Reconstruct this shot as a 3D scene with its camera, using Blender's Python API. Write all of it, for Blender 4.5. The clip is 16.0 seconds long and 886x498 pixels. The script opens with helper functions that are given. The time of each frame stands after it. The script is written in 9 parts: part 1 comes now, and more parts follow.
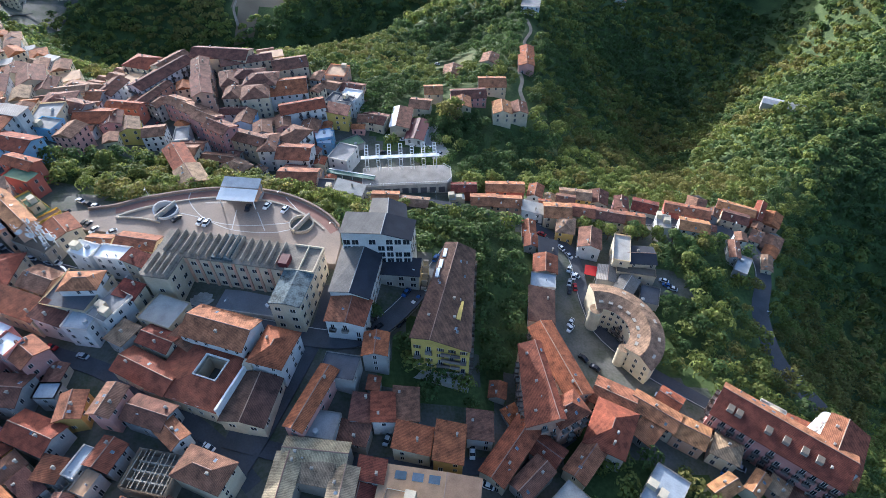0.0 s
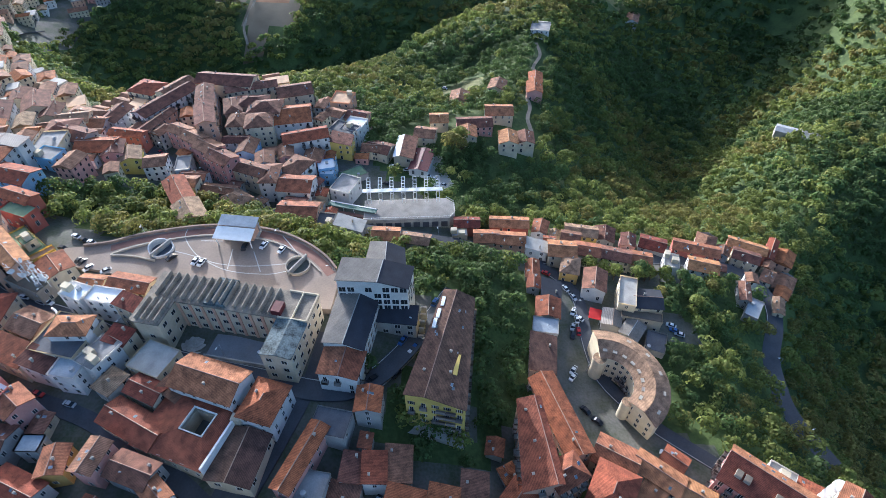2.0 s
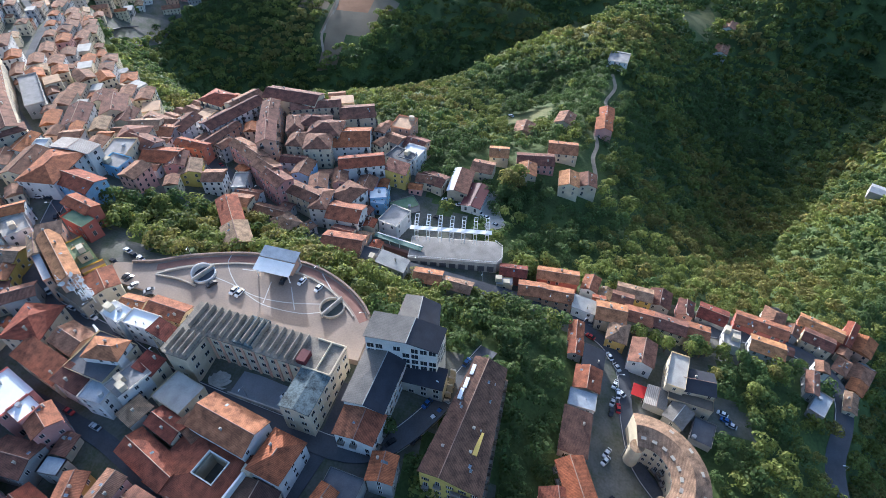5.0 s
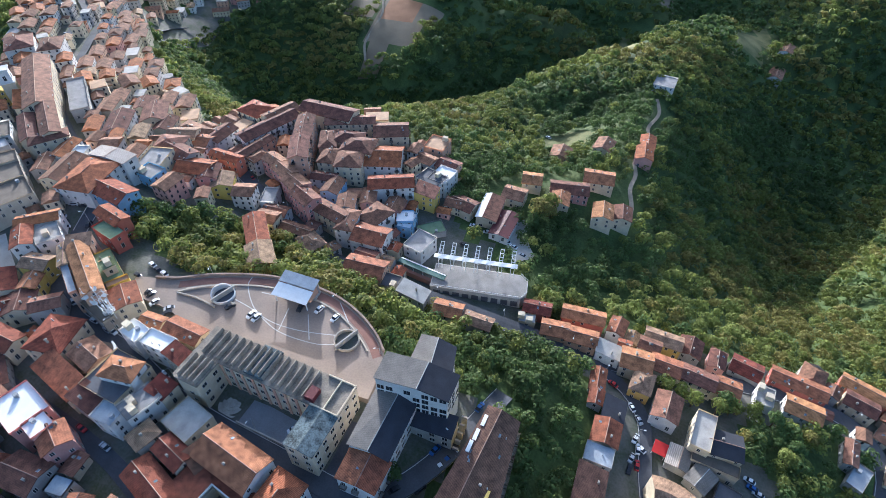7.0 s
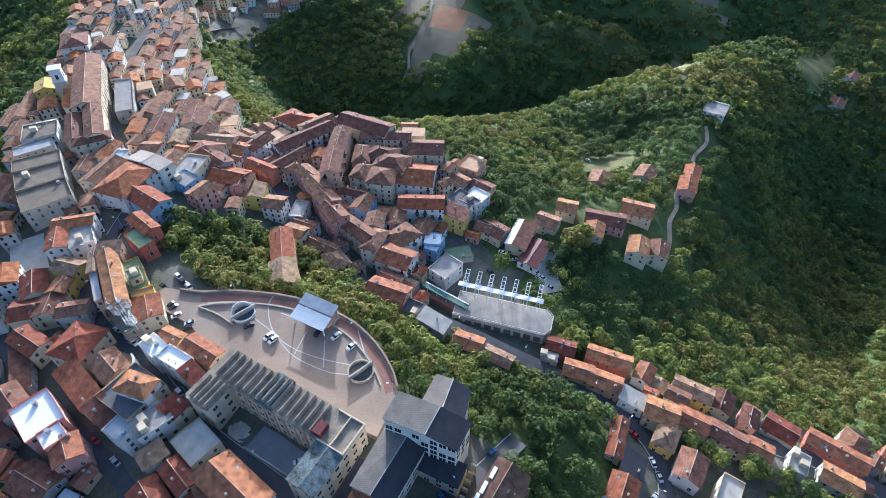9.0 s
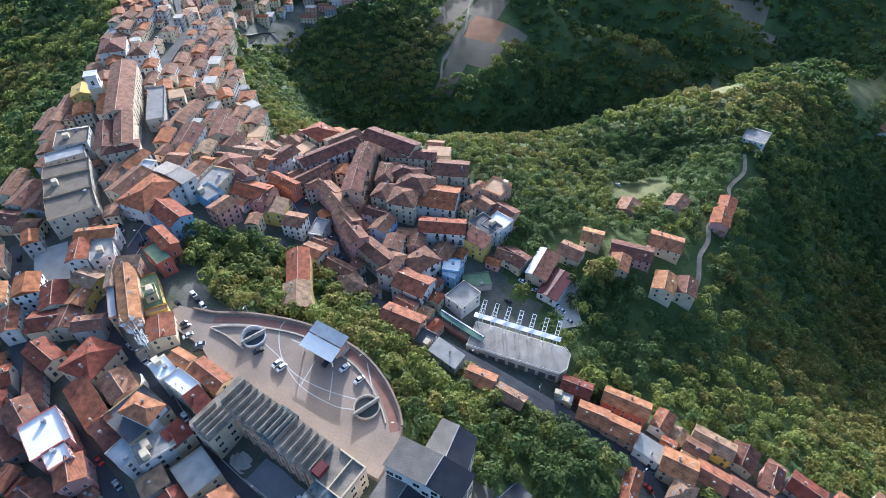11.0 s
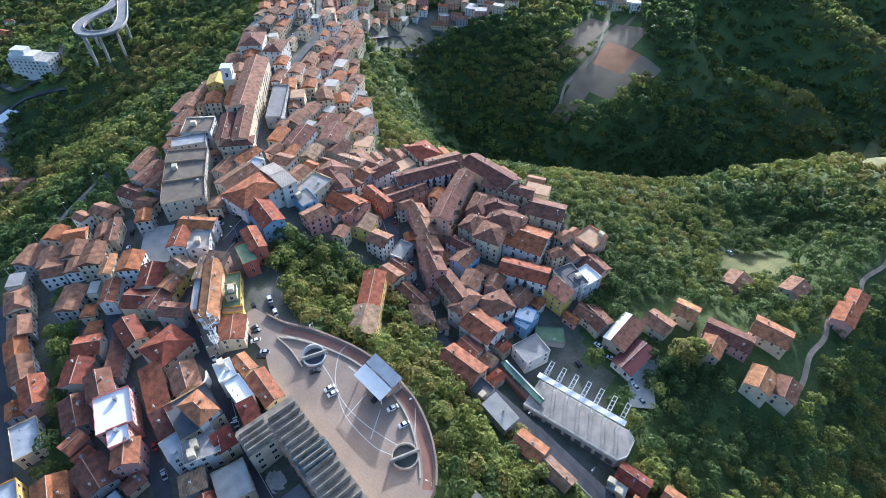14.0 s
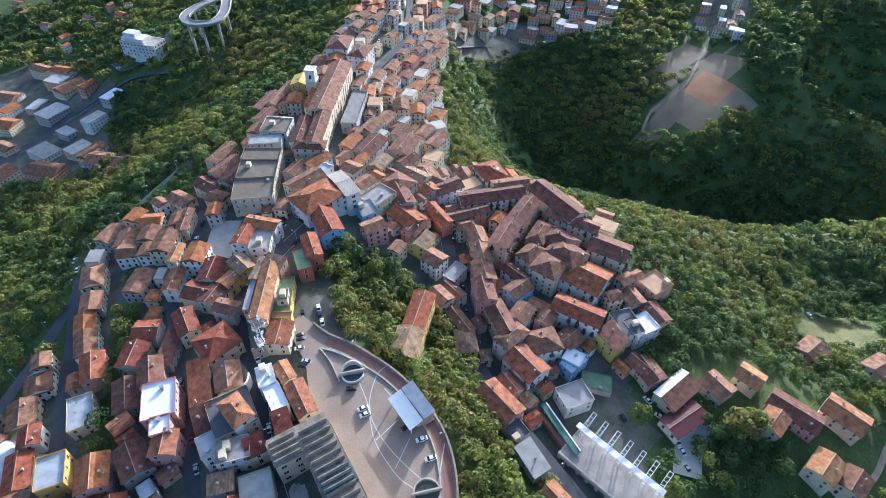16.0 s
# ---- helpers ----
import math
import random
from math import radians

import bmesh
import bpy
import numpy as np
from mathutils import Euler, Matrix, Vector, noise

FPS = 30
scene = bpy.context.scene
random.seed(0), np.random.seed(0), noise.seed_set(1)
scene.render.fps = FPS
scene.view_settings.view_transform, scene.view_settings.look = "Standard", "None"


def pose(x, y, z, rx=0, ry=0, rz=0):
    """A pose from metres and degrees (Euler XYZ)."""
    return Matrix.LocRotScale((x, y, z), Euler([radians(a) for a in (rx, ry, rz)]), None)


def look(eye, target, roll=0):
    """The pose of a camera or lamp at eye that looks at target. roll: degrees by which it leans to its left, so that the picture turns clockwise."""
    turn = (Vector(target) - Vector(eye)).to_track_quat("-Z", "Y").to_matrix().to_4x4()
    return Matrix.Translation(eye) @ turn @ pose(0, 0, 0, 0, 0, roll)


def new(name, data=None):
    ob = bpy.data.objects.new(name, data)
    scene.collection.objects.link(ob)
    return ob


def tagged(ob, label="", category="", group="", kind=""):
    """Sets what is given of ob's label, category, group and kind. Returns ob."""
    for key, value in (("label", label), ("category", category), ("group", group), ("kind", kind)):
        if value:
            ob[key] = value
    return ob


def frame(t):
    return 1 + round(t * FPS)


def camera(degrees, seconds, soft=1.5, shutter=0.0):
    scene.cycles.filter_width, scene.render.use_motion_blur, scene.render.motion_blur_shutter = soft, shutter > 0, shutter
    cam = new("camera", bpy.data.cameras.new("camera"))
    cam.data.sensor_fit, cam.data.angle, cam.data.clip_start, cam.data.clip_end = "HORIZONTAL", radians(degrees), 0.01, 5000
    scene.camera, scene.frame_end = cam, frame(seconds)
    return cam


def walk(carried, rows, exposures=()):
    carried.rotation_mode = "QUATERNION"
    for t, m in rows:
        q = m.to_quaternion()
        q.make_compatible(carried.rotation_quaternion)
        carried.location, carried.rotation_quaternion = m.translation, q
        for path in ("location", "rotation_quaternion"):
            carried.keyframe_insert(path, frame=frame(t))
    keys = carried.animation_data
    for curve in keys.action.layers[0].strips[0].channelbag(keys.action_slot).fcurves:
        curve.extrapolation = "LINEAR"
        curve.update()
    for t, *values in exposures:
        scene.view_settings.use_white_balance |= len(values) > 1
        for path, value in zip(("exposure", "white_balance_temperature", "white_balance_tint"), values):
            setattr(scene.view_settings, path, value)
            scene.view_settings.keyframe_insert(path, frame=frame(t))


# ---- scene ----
cam = camera(78.1, 16.0, soft=0.3)
METRES, EYE, TILT, LEAN, TURN = 110.0, 137.5, -46.4, 0.0, 0.0
ROWS = [
    (0.0, 0.0, 0.0, 0.0, 0.0, 0.0, -0.0),
    (0.5, 0.007, 0.0118, 0.0293, -0.02, 0.67, 0.01),
    (1.0, 0.0151, 0.023, 0.0579, -0.02, 0.87, 0.03),
    (1.5, 0.0226, 0.035, 0.0868, 0.35, 0.88, -0.33),
    (2.0, 0.0303, 0.0471, 0.1158, 0.97, 0.89, -0.96),
    (2.5, 0.0381, 0.0589, 0.1449, 1.44, 0.9, -1.47),
    (3.0, 0.0445, 0.0705, 0.1752, 2.54, 0.84, -2.63),
    (3.5, 0.0516, 0.0838, 0.2036, 3.58, 0.83, -3.7),
    (4.0, 0.0577, 0.096, 0.2329, 4.76, 0.77, -4.94),
    (4.5, 0.0633, 0.1084, 0.2623, 5.78, 0.72, -6.04),
    (5.0, 0.0665, 0.121, 0.2915, 6.91, 0.65, -7.29),
    (7.5, 0.0821, 0.1821, 0.4377, 11.36, 0.11, -11.87),
    (8.0, 0.082, 0.1943, 0.4649, 12.37, -0.1, -12.96),
    (8.5, 0.0828, 0.2064, 0.495, 13.49, -0.39, -14.08),
    (9.0, 0.0829, 0.2189, 0.5244, 14.28, -0.6, -14.86),
    (11.5, 0.0737, 0.2794, 0.6699, 18.5, -1.75, -18.77),
    (12.0, 0.0706, 0.2909, 0.6988, 19.91, -2.19, -20.01),
    (12.5, 0.0669, 0.3018, 0.7269, 21.82, -2.83, -21.7),
    (13.0, 0.0629, 0.3135, 0.7556, 24.17, -3.74, -23.73),
    (13.5, 0.0585, 0.3244, 0.7839, 26.81, -4.82, -25.84),
    (14.0, 0.0524, 0.3346, 0.8111, 28.95, -5.77, -27.51),
    (14.5, 0.0457, 0.3444, 0.8373, 30.99, -6.7, -29.0),
    (15.0, 0.0365, 0.3532, 0.862, 33.46, -7.88, -30.73),
    (15.5, 0.0283, 0.3619, 0.8878, 36.05, -9.21, -32.44),
    (16.0, 0.017, 0.3689, 0.9119, 37.86, -10.14, -33.55),
]
walk(cam, [(t, pose(0, 0, EYE, TILT, LEAN, TURN) @ pose(METRES * x, METRES * y, METRES * z, 90 + pitch, roll, yaw)) for t, x, y, z, yaw, pitch, roll in ROWS], [(0.0, 1.17, 4840, 10), (16.0, 1.22, 4760, 10)])


# ---- lie of the land: heights along ridges, streets and stream beds ----
LAND = []


def lie(*points, step=14.0):
    """Adds a line of the land (x, y, height), thinned to even steps."""
    for (x0, y0, z0), (x1, y1, z1) in zip(points, points[1:]):
        n = max(1, int(math.hypot(x1 - x0, y1 - y0) / step))
        LAND.extend((x0 + (x1 - x0) * i / n, y0 + (y1 - y0) * i / n, z0 + (z1 - z0) * i / n) for i in range(n))
    LAND.append(points[-1])


# the square and the crest of the town
lie((-143, 158, -1), (-124, 151, -1.2), (-92, 156, -1.2), (-62, 150, -1.2), (-46, 138, -1.2))
lie((-128, 142, -1.0), (-100, 133, -1.5), (-44, 127, -2))
lie((-84, 112, -5.4), (-52, 106, -5.6))
lie((-36, 210, -33.5), (3, 206, -34))
lie((-143, 160, -1), (-165, 172, -1), (-185, 190, -2), (-200, 205, -3), (-240, 225, -5), (-298, 258, -8), (-330, 300, -9), (-345, 345, -9), (-420, 430, -14), (-520, 520, -20))
# streets under the school and through the south of the town
lie((-165, 150, -3), (-140, 125, -4), (-115, 108, -4), (-85, 102, -4.5), (-48, 99, -5), (-30, 92, -5))
lie((-30, 92, -5), (-16, 108, -5), (-6, 125, -8), (2, 140, -12))
lie((-48, 99, -5), (-60, 72, -7), (-72, 48, -8))
lie((-180, 120, -7), (-150, 95, -7), (-120, 72, -8), (-90, 50, -8))
lie((-72, 60, -8), (-40, 62, -11), (-10, 64, -15), (15, 62, -20), (32, 70, -24))
lie((-14, 84, -13), (8, 84, -16), (20, 90, -24))
# slope from the square down to the lower street
lie((-140, 180, -13), (-115, 184, -15), (-92, 181, -14), (-62, 176, -13), (-40, 160, -12), (-22, 150, -14))
lie((-205, 262, -18), (-168, 250, -20), (-140, 232, -22), (-112, 214, -25), (-88, 200, -27), (-60, 194, -29), (-25, 193, -31), (5, 188, -33), (35, 180, -35), (50, 172, -36), (58, 160, -36), (60, 140, -36), (62, 120, -35), (76, 100, -33), (92, 84, -31), (108, 70, -29))
lie((20, 128, -24), (28, 110, -26), (35, 92, -27), (48, 78, -27))
lie((16, 150, -20), (14, 172, -26))
# east street
lie((35, 184, -35), (70, 188, -40), (105, 193, -47), (130, 196, -52), (146, 190, -55), (152, 174, -56), (146, 158, -57), (138, 146, -56), (136, 120, -58), (146, 100, -60))
lie((91, 144, -37), (75, 150, -36), (100, 135, -38), (92, 110, -36))
# houses on the hill shoulder and the spur with its crest
lie((-6, 200, -33), (-30, 214, -34), (-40, 232, -34), (-20, 250, -36), (-6, 287, -37), (31, 277, -42), (34, 307, -43), (57, 361, -51), (74, 463, -56), (120, 560, -88), (225, 727, -124))
lie((5, 352, -58), (-7, 439, -74), (-47, 377, -60), (-62, 320, -38))
lie((-165, 352, -62), (-112, 392, -66), (-88, 416, -71), (-56, 442, -73), (-22, 489, -74), (26, 544, -73), (76, 620, -80), (150, 720, -100))
lie((16, 424, -74), (29, 462, -66))
# the quarter on its terrace
lie((-64, 216, -31), (-88, 225, -28), (-104, 217, -26), (-120, 250, -24), (-88, 272, -27), (-117, 300, -25), (-150, 290, -25), (-178, 293, -26), (-178, 262, -22))
lie((-60, 260, -31), (-75, 296, -29), (-100, 318, -27), (-135, 318, -28))
lie((-40, 270, -36), (-55, 300, -36))
# flank and bed of the north gorge, field on the far bank
lie((-235, 320, -34), (-242, 306, -25), (-289, 345, -26), (-330, 400, -30))
lie((-420, 600, -70), (-330, 455, -105), (-250, 420, -135), (-180, 432, -148), (-120, 466, -152), (-72, 522, -150), (-20, 590, -146), (40, 680, -142), (110, 780, -142), (180, 900, -140))
lie((-153, 497, -98), (-192, 529, -84), (-172, 560, -88), (-135, 551, -84), (-200, 620, -72), (-260, 720, -70))
lie((-110, 600, -108), (-100, 740, -112), (-40, 735, -128), (20, 730, -136))
# two wooded ribs of the far side with a hollow between
lie((-200, 760, -52), (-135, 662, -68), (-63, 668, -88), (-17, 692, -104), (10, 700, -122))
lie((-150, 860, -40), (-85, 790, -62), (-6, 810, -78), (54, 812, -96), (88, 800, -114))
lie((-60, 930, -70), (20, 880, -106), (100, 850, -132))
lie((20, 980, -40), (110, 930, -84))
lie((-320, 560, -70), (-380, 700, -60))
# the eastern gorge and the hill beyond
lie((32, 235, -45), (71, 287, -56), (104, 299, -82), (150, 312, -112), (190, 385, -158), (262, 490, -182), (360, 620, -190), (450, 760, -185))
lie((150, 285, -98), (185, 300, -98), (212, 338, -101), (262, 375, -97), (310, 405, -94), (372, 445, -92), (460, 500, -84))
lie((100, 250, -66), (130, 235, -72))
lie((170, 212, -60), (186, 226, -71), (242, 273, -80), (290, 330, -88), (360, 370, -82), (470, 430, -70))
lie((161, 146, -78), (190, 180, -92), (230, 210, -108), (300, 220, -125))
lie((174, 120, -95), (230, 140, -120), (330, 160, -140))
lie((130, 70, -46), (160, 60, -62), (220, 40, -100))
lie((440, 600, -120), (520, 700, -60), (640, 800, -20))
lie((200, 640, -135), (300, 760, -120), (400, 900, -80))
# western flank, road and plain
lie((-205, 122, -8), (-200, 95, -14), (-190, 75, -18))
lie((-262, 101, -22), (-240, 85, -23), (-215, 64, -24), (-190, 40, -24))
lie((-285, 135, -22), (-262, 101, -22))
lie((-262, 175, -9), (-240, 150, -10))
lie((-290, 95, -40), (-330, 60, -70))
lie((-345, 195, -28), (-349, 154, -44), (-400, 255, -42), (-370, 300, -20))
lie((-420, 130, -90), (-520, 110, -112), (-640, 140, -118), (-800, 200, -120))
lie((-480, 215, -86), (-575, 215, -70), (-620, 300, -70), (-520, 330, -55), (-460, 380, -30))
# far rim
lie((-700, -200, -120), (0, -250, -40), (500, -150, -150), (900, 300, -120), (900, 1200, 30), (200, 1500, 20), (-500, 1400, -20), (-1100, 900, -60), (-1200, 200, -110), (-700, -200, -120), step=260)

LAND_P = np.array(LAND)
_d = np.hypot(LAND_P[:, None, 0] - LAND_P[None, :, 0], LAND_P[:, None, 1] - LAND_P[None, :, 1])
_n = len(LAND_P)
_a = np.zeros((_n + 3, _n + 3))
_a[:_n, :_n] = _d - 3.0 * np.eye(_n)
_a[:_n, _n], _a[:_n, _n + 1:], _a[_n, :_n], _a[_n + 1:, :_n] = 1, LAND_P[:, :2], 1, LAND_P[:, :2].T
LAND_W = np.linalg.solve(_a, np.concatenate([LAND_P[:, 2], np.zeros(3)]))


def heights(xy):
    """The height of the land at many places."""
    xy = np.asarray(xy, float).reshape(-1, 2)
    out = np.empty(len(xy))
    for i in range(0, len(xy), 4000):
        c = xy[i:i + 4000]
        r = np.hypot(c[:, None, 0] - LAND_P[None, :, 0], c[:, None, 1] - LAND_P[None, :, 1])
        out[i:i + 4000] = r @ LAND_W[:_n] + LAND_W[_n] + c @ LAND_W[_n + 1:]
    return out


def ground(x, y):
    return float(heights([(x, y)])[0])


# ---- light ----
SUN_AZ, SUN_EL = -25.0, 13.2
world = bpy.data.worlds.new("sky")
scene.world = world
world.use_nodes = True
wn = world.node_tree.nodes
sky = wn.new("ShaderNodeTexSky")
sky.sky_type, sky.sun_disc = "NISHITA", False
sky.sun_elevation, sky.sun_rotation = radians(SUN_EL), radians(SUN_AZ)
sky.air_density, sky.dust_density = 1.0, 5.0
world.node_tree.links.new(sky.outputs[0], wn["Background"].inputs[0])
wn["Background"].inputs[1].default_value = 0.15
sun_data = bpy.data.lights.new("sun", "SUN")
sun_data.energy, sun_data.angle, sun_data.color = 4.3, radians(0.6), (1.0, 0.85, 0.68)
sun = new("sun", sun_data)
sun.matrix_world = look((600 * math.sin(radians(SUN_AZ)), 600 * math.cos(radians(SUN_AZ)), 600 * math.tan(radians(SUN_EL))), (0, 0, 0))


# ---- materials ----
def material(name, colour, rough=0.85, vary=0.25, scale=0.5, fine=6.0, bump=0.3, tint=0.12, island=False, metal=0.0, stain=None, ribs=0.0):
    """A surface with stains at one scale and grain at a finer one; each thing differs a little in tone."""
    m = bpy.data.materials.new(name)
    m.use_nodes = True
    n, l = m.node_tree.nodes, m.node_tree.links
    b = n["Principled BSDF"]
    b.inputs["Roughness"].default_value, b.inputs["Metallic"].default_value = rough, metal
    b.inputs["Specular IOR Level"].default_value = 0.25
    co = n.new("ShaderNodeNewGeometry")
    big, small = n.new("ShaderNodeTexNoise"), n.new("ShaderNodeTexNoise")
    for tex, s, d in ((big, scale, 5.0), (small, fine, 3.0)):
        tex.inputs["Scale"].default_value, tex.inputs["Detail"].default_value = s, d
        l.new(co.outputs["Position"], tex.inputs["Vector"])
    add = n.new("ShaderNodeMath")
    add.operation = "MULTIPLY_ADD"
    l.new(big.outputs[0], add.inputs[0])
    add.inputs[1].default_value = 0.65
    half = n.new("ShaderNodeMath")
    half.operation = "MULTIPLY"
    half.inputs[1].default_value = 0.35
    l.new(small.outputs[0], half.inputs[0])
    l.new(half.outputs[0], add.inputs[2])
    ramp = n.new("ShaderNodeValToRGB")
    dark = stain or tuple(c * (1 - vary) for c in colour)
    light = tuple(min(1.0, c * (1 + vary)) for c in colour)
    ramp.color_ramp.elements[0].position, ramp.color_ramp.elements[1].position = 0.33, 0.66
    ramp.color_ramp.elements[0].color, ramp.color_ramp.elements[1].color = (*dark, 1), (*light, 1)
    l.new(add.outputs[0], ramp.inputs[0])
    hsv = n.new("ShaderNodeHueSaturation")
    l.new(ramp.outputs[0], hsv.inputs["Color"])
    if tint:
        rnd = co.outputs["Random Per Island"] if island else n.new("ShaderNodeObjectInfo").outputs["Random"]
        for socket, amount, base in (("Value", 2.2 * tint, 1 - 1.1 * tint), ("Hue", 0.12 * tint, 0.5 - 0.06 * tint)):
            k = n.new("ShaderNodeMath")
            k.operation = "MULTIPLY_ADD"
            l.new(rnd, k.inputs[0])
            k.inputs[1].default_value, k.inputs[2].default_value = amount, base
            l.new(k.outputs[0], hsv.inputs[socket])
    tone = hsv.outputs[0]
    if ribs:
        # rows of pantiles that run down the slope, worn unevenly
        own = n.new("ShaderNodeTexCoord")
        rows = n.new("ShaderNodeTexWave")
        rows.inputs["Scale"].default_value, rows.inputs["Distortion"].default_value, rows.inputs["Detail"].default_value, rows.inputs["Detail Scale"].default_value = ribs, 2.5, 3.0, 1.6
        l.new(own.outputs["Object"], rows.inputs["Vector"])
        worn = n.new("ShaderNodeMix")
        worn.data_type, worn.blend_type = "RGBA", "MULTIPLY"
        worn.inputs[0].default_value = 0.42
        l.new(tone, worn.inputs[6])
        l.new(rows.outputs["Color"], worn.inputs[7])
        lift = n.new("ShaderNodeBrightContrast")
        lift.inputs["Bright"].default_value = 0.006
        l.new(worn.outputs[2], lift.inputs["Color"])
        tone = lift.outputs[0]
    l.new(tone, b.inputs["Base Color"])
    if bump:
        bp = n.new("ShaderNodeBump")
        bp.inputs["Strength"].default_value, bp.inputs["Distance"].default_value = bump, 0.25
        l.new(small.outputs[0], bp.inputs["Height"])
        l.new(bp.outputs[0], b.inputs["Normal"])
    return m


TILE_COLOURS = {"umber": (0.125, 0.068, 0.046), "terracotta": (0.31, 0.102, 0.044), "orange": (0.36, 0.158, 0.072), "brown": (0.185, 0.086, 0.054), "rust": (0.215, 0.066, 0.036), "rose": (0.25, 0.12, 0.076), "sandy": (0.30, 0.19, 0.115), "pantile": (0.38, 0.295, 0.18)}
WALL_COLOURS = {"white": (0.644, 0.626, 0.598), "cream": (0.57, 0.488, 0.35), "pink": (0.515, 0.276, 0.239), "grey": (0.368, 0.35, 0.331), "ochre": (0.552, 0.368, 0.11),
    "yellow": (0.57, 0.432, 0.12), "blue": (0.258, 0.405, 0.57), "stone": (0.386, 0.34, 0.276), "salmon": (0.534, 0.331, 0.23), "red": (0.386, 0.129, 0.092)}
FLAT_COLOURS = {"grey_flat": (0.255, 0.246, 0.238), "white_flat": (0.76, 0.76, 0.75), "worn_flat": (0.16, 0.132, 0.10), "tan_flat": (0.42, 0.265, 0.155), "blue_flat": (0.36, 0.385, 0.41),
    "green_flat": (0.187, 0.255, 0.145), "slate": (0.036, 0.038, 0.048), "pale_flat": (0.391, 0.365, 0.323), "dark_flat": (0.102, 0.102, 0.111), "stone_flat": (0.306, 0.272, 0.212),
    "zinc": (0.34, 0.34, 0.34)}
MAT = {}
for k, c in TILE_COLOURS.items():
    MAT[k] = material(k + " roof tiles", c, 0.9, 0.58, 0.42, 2.8, 0.4, 0.20, ribs=0.8)
for k, c in WALL_COLOURS.items():
    MAT[k] = material(k + " render", c, 0.92, 0.16, 0.25, 2.5, 0.2, 0.10)
for k, c in FLAT_COLOURS.items():
    MAT[k] = material(k + " roofing", c, 0.8, 0.22 if k != "white_flat" else 0.06, 0.3, 3.0, 0.2, 0.06)
MAT["ridge"] = material("pale mortared ridge tiles", (0.33, 0.22, 0.165), 0.9, 0.3, 0.8, 4.0, 0.1, 0.25)
MAT["glass"] = material("window glass", (0.025, 0.03, 0.038), 0.18, 0.3, 0.6, 3.0, 0.0, 0.25)
MAT["frame"] = material("window frame paint", (0.62, 0.60, 0.56), 0.7, 0.1, 1.0, 5.0, 0.0, 0.2)
MAT["shutter"] = material("shutter paint", (0.14, 0.10, 0.07), 0.7, 0.2, 1.0, 5.0, 0.0, 0.5)
MAT["iron"] = material("painted iron", (0.10, 0.10, 0.11), 0.5, 0.2, 1.0, 5.0, 0.0, 0.1)
MAT["steel_white"] = material("white painted steel", (0.78, 0.78, 0.76), 0.5, 0.08, 0.6, 4.0, 0.0, 0.0)
MAT["concrete"] = material("weathered concrete", (0.42, 0.39, 0.34), 0.9, 0.3, 0.25, 2.5, 0.3, 0.05)
MAT["concrete_deck"] = material("worn parking deck", (0.27, 0.25, 0.225), 0.9, 0.3, 0.2, 2.0, 0.2, 0.0)
MAT["asphalt"] = material("asphalt", (0.078, 0.080, 0.088), 0.9, 0.28, 0.12, 2.0, 0.15, 0.0)
MAT["paving"] = material("square paving", (0.262, 0.208, 0.165), 0.85, 0.22, 0.09, 1.6, 0.15, 0.0)
MAT["paving_rose"] = material("rose paving bricks", (0.225, 0.12, 0.09), 0.85, 0.22, 0.2, 2.5, 0.15, 0.0)
MAT["line"] = material("pale stone lines", (0.48, 0.46, 0.43), 0.8, 0.15, 0.5, 4.0, 0.0, 0.0)
MAT["town"] = material("town yards and alleys", (0.115, 0.105, 0.095), 0.95, 0.4, 0.12, 1.2, 0.3, 0.0, stain=(0.06, 0.075, 0.04))
MAT["grass"] = material("scrub and meadow", (0.07, 0.095, 0.028), 0.95, 0.45, 0.05, 0.8, 0.7, 0.0, stain=(0.03, 0.048, 0.015))
MAT["dry_grass"] = material("dry meadow grass", (0.155, 0.145, 0.06), 0.95, 0.4, 0.06, 0.9, 0.5, 0.0, stain=(0.075, 0.09, 0.03))
MAT["field"] = material("ploughed field", (0.20, 0.16, 0.105), 0.95, 0.2, 0.05, 1.5, 0.3, 0.0)
MAT["stubble"] = material("dry orange field", (0.33, 0.17, 0.085), 0.95, 0.25, 0.06, 1.5, 0.3, 0.0)
MAT["bark"] = material("bark", (0.09, 0.065, 0.045), 0.95, 0.3, 2.0, 9.0, 0.4, 0.1)
MAT["leaf"] = material("green leaves", (0.185, 0.212, 0.052), 0.75, 0.35, 0.03, 0.25, 0.0, 0.2, island=True)
MAT["leaf_dark"] = material("dark leaves", (0.098, 0.142, 0.044), 0.75, 0.35, 0.03, 0.25, 0.0, 0.2, island=True)
MAT["leaf_gold"] = material("yellowing leaves", (0.225, 0.21, 0.06), 0.75, 0.35, 0.05, 0.25, 0.0, 0.2, island=True)
for leafy in ("leaf", "leaf_dark", "leaf_gold"):
    n, l = MAT[leafy].node_tree.nodes, MAT[leafy].node_tree.links
    body = n["Principled BSDF"]
    glow, mix = n.new("ShaderNodeBsdfTranslucent"), n.new("ShaderNodeMixShader")
    l.new(body.inputs["Base Color"].links[0].from_socket, glow.inputs["Color"])
    mix.inputs[0].default_value = 0.5
    l.new(body.outputs[0], mix.inputs[1])
    l.new(glow.outputs[0], mix.inputs[2])
    l.new(mix.outputs[0], n["Material Output"].inputs["Surface"])
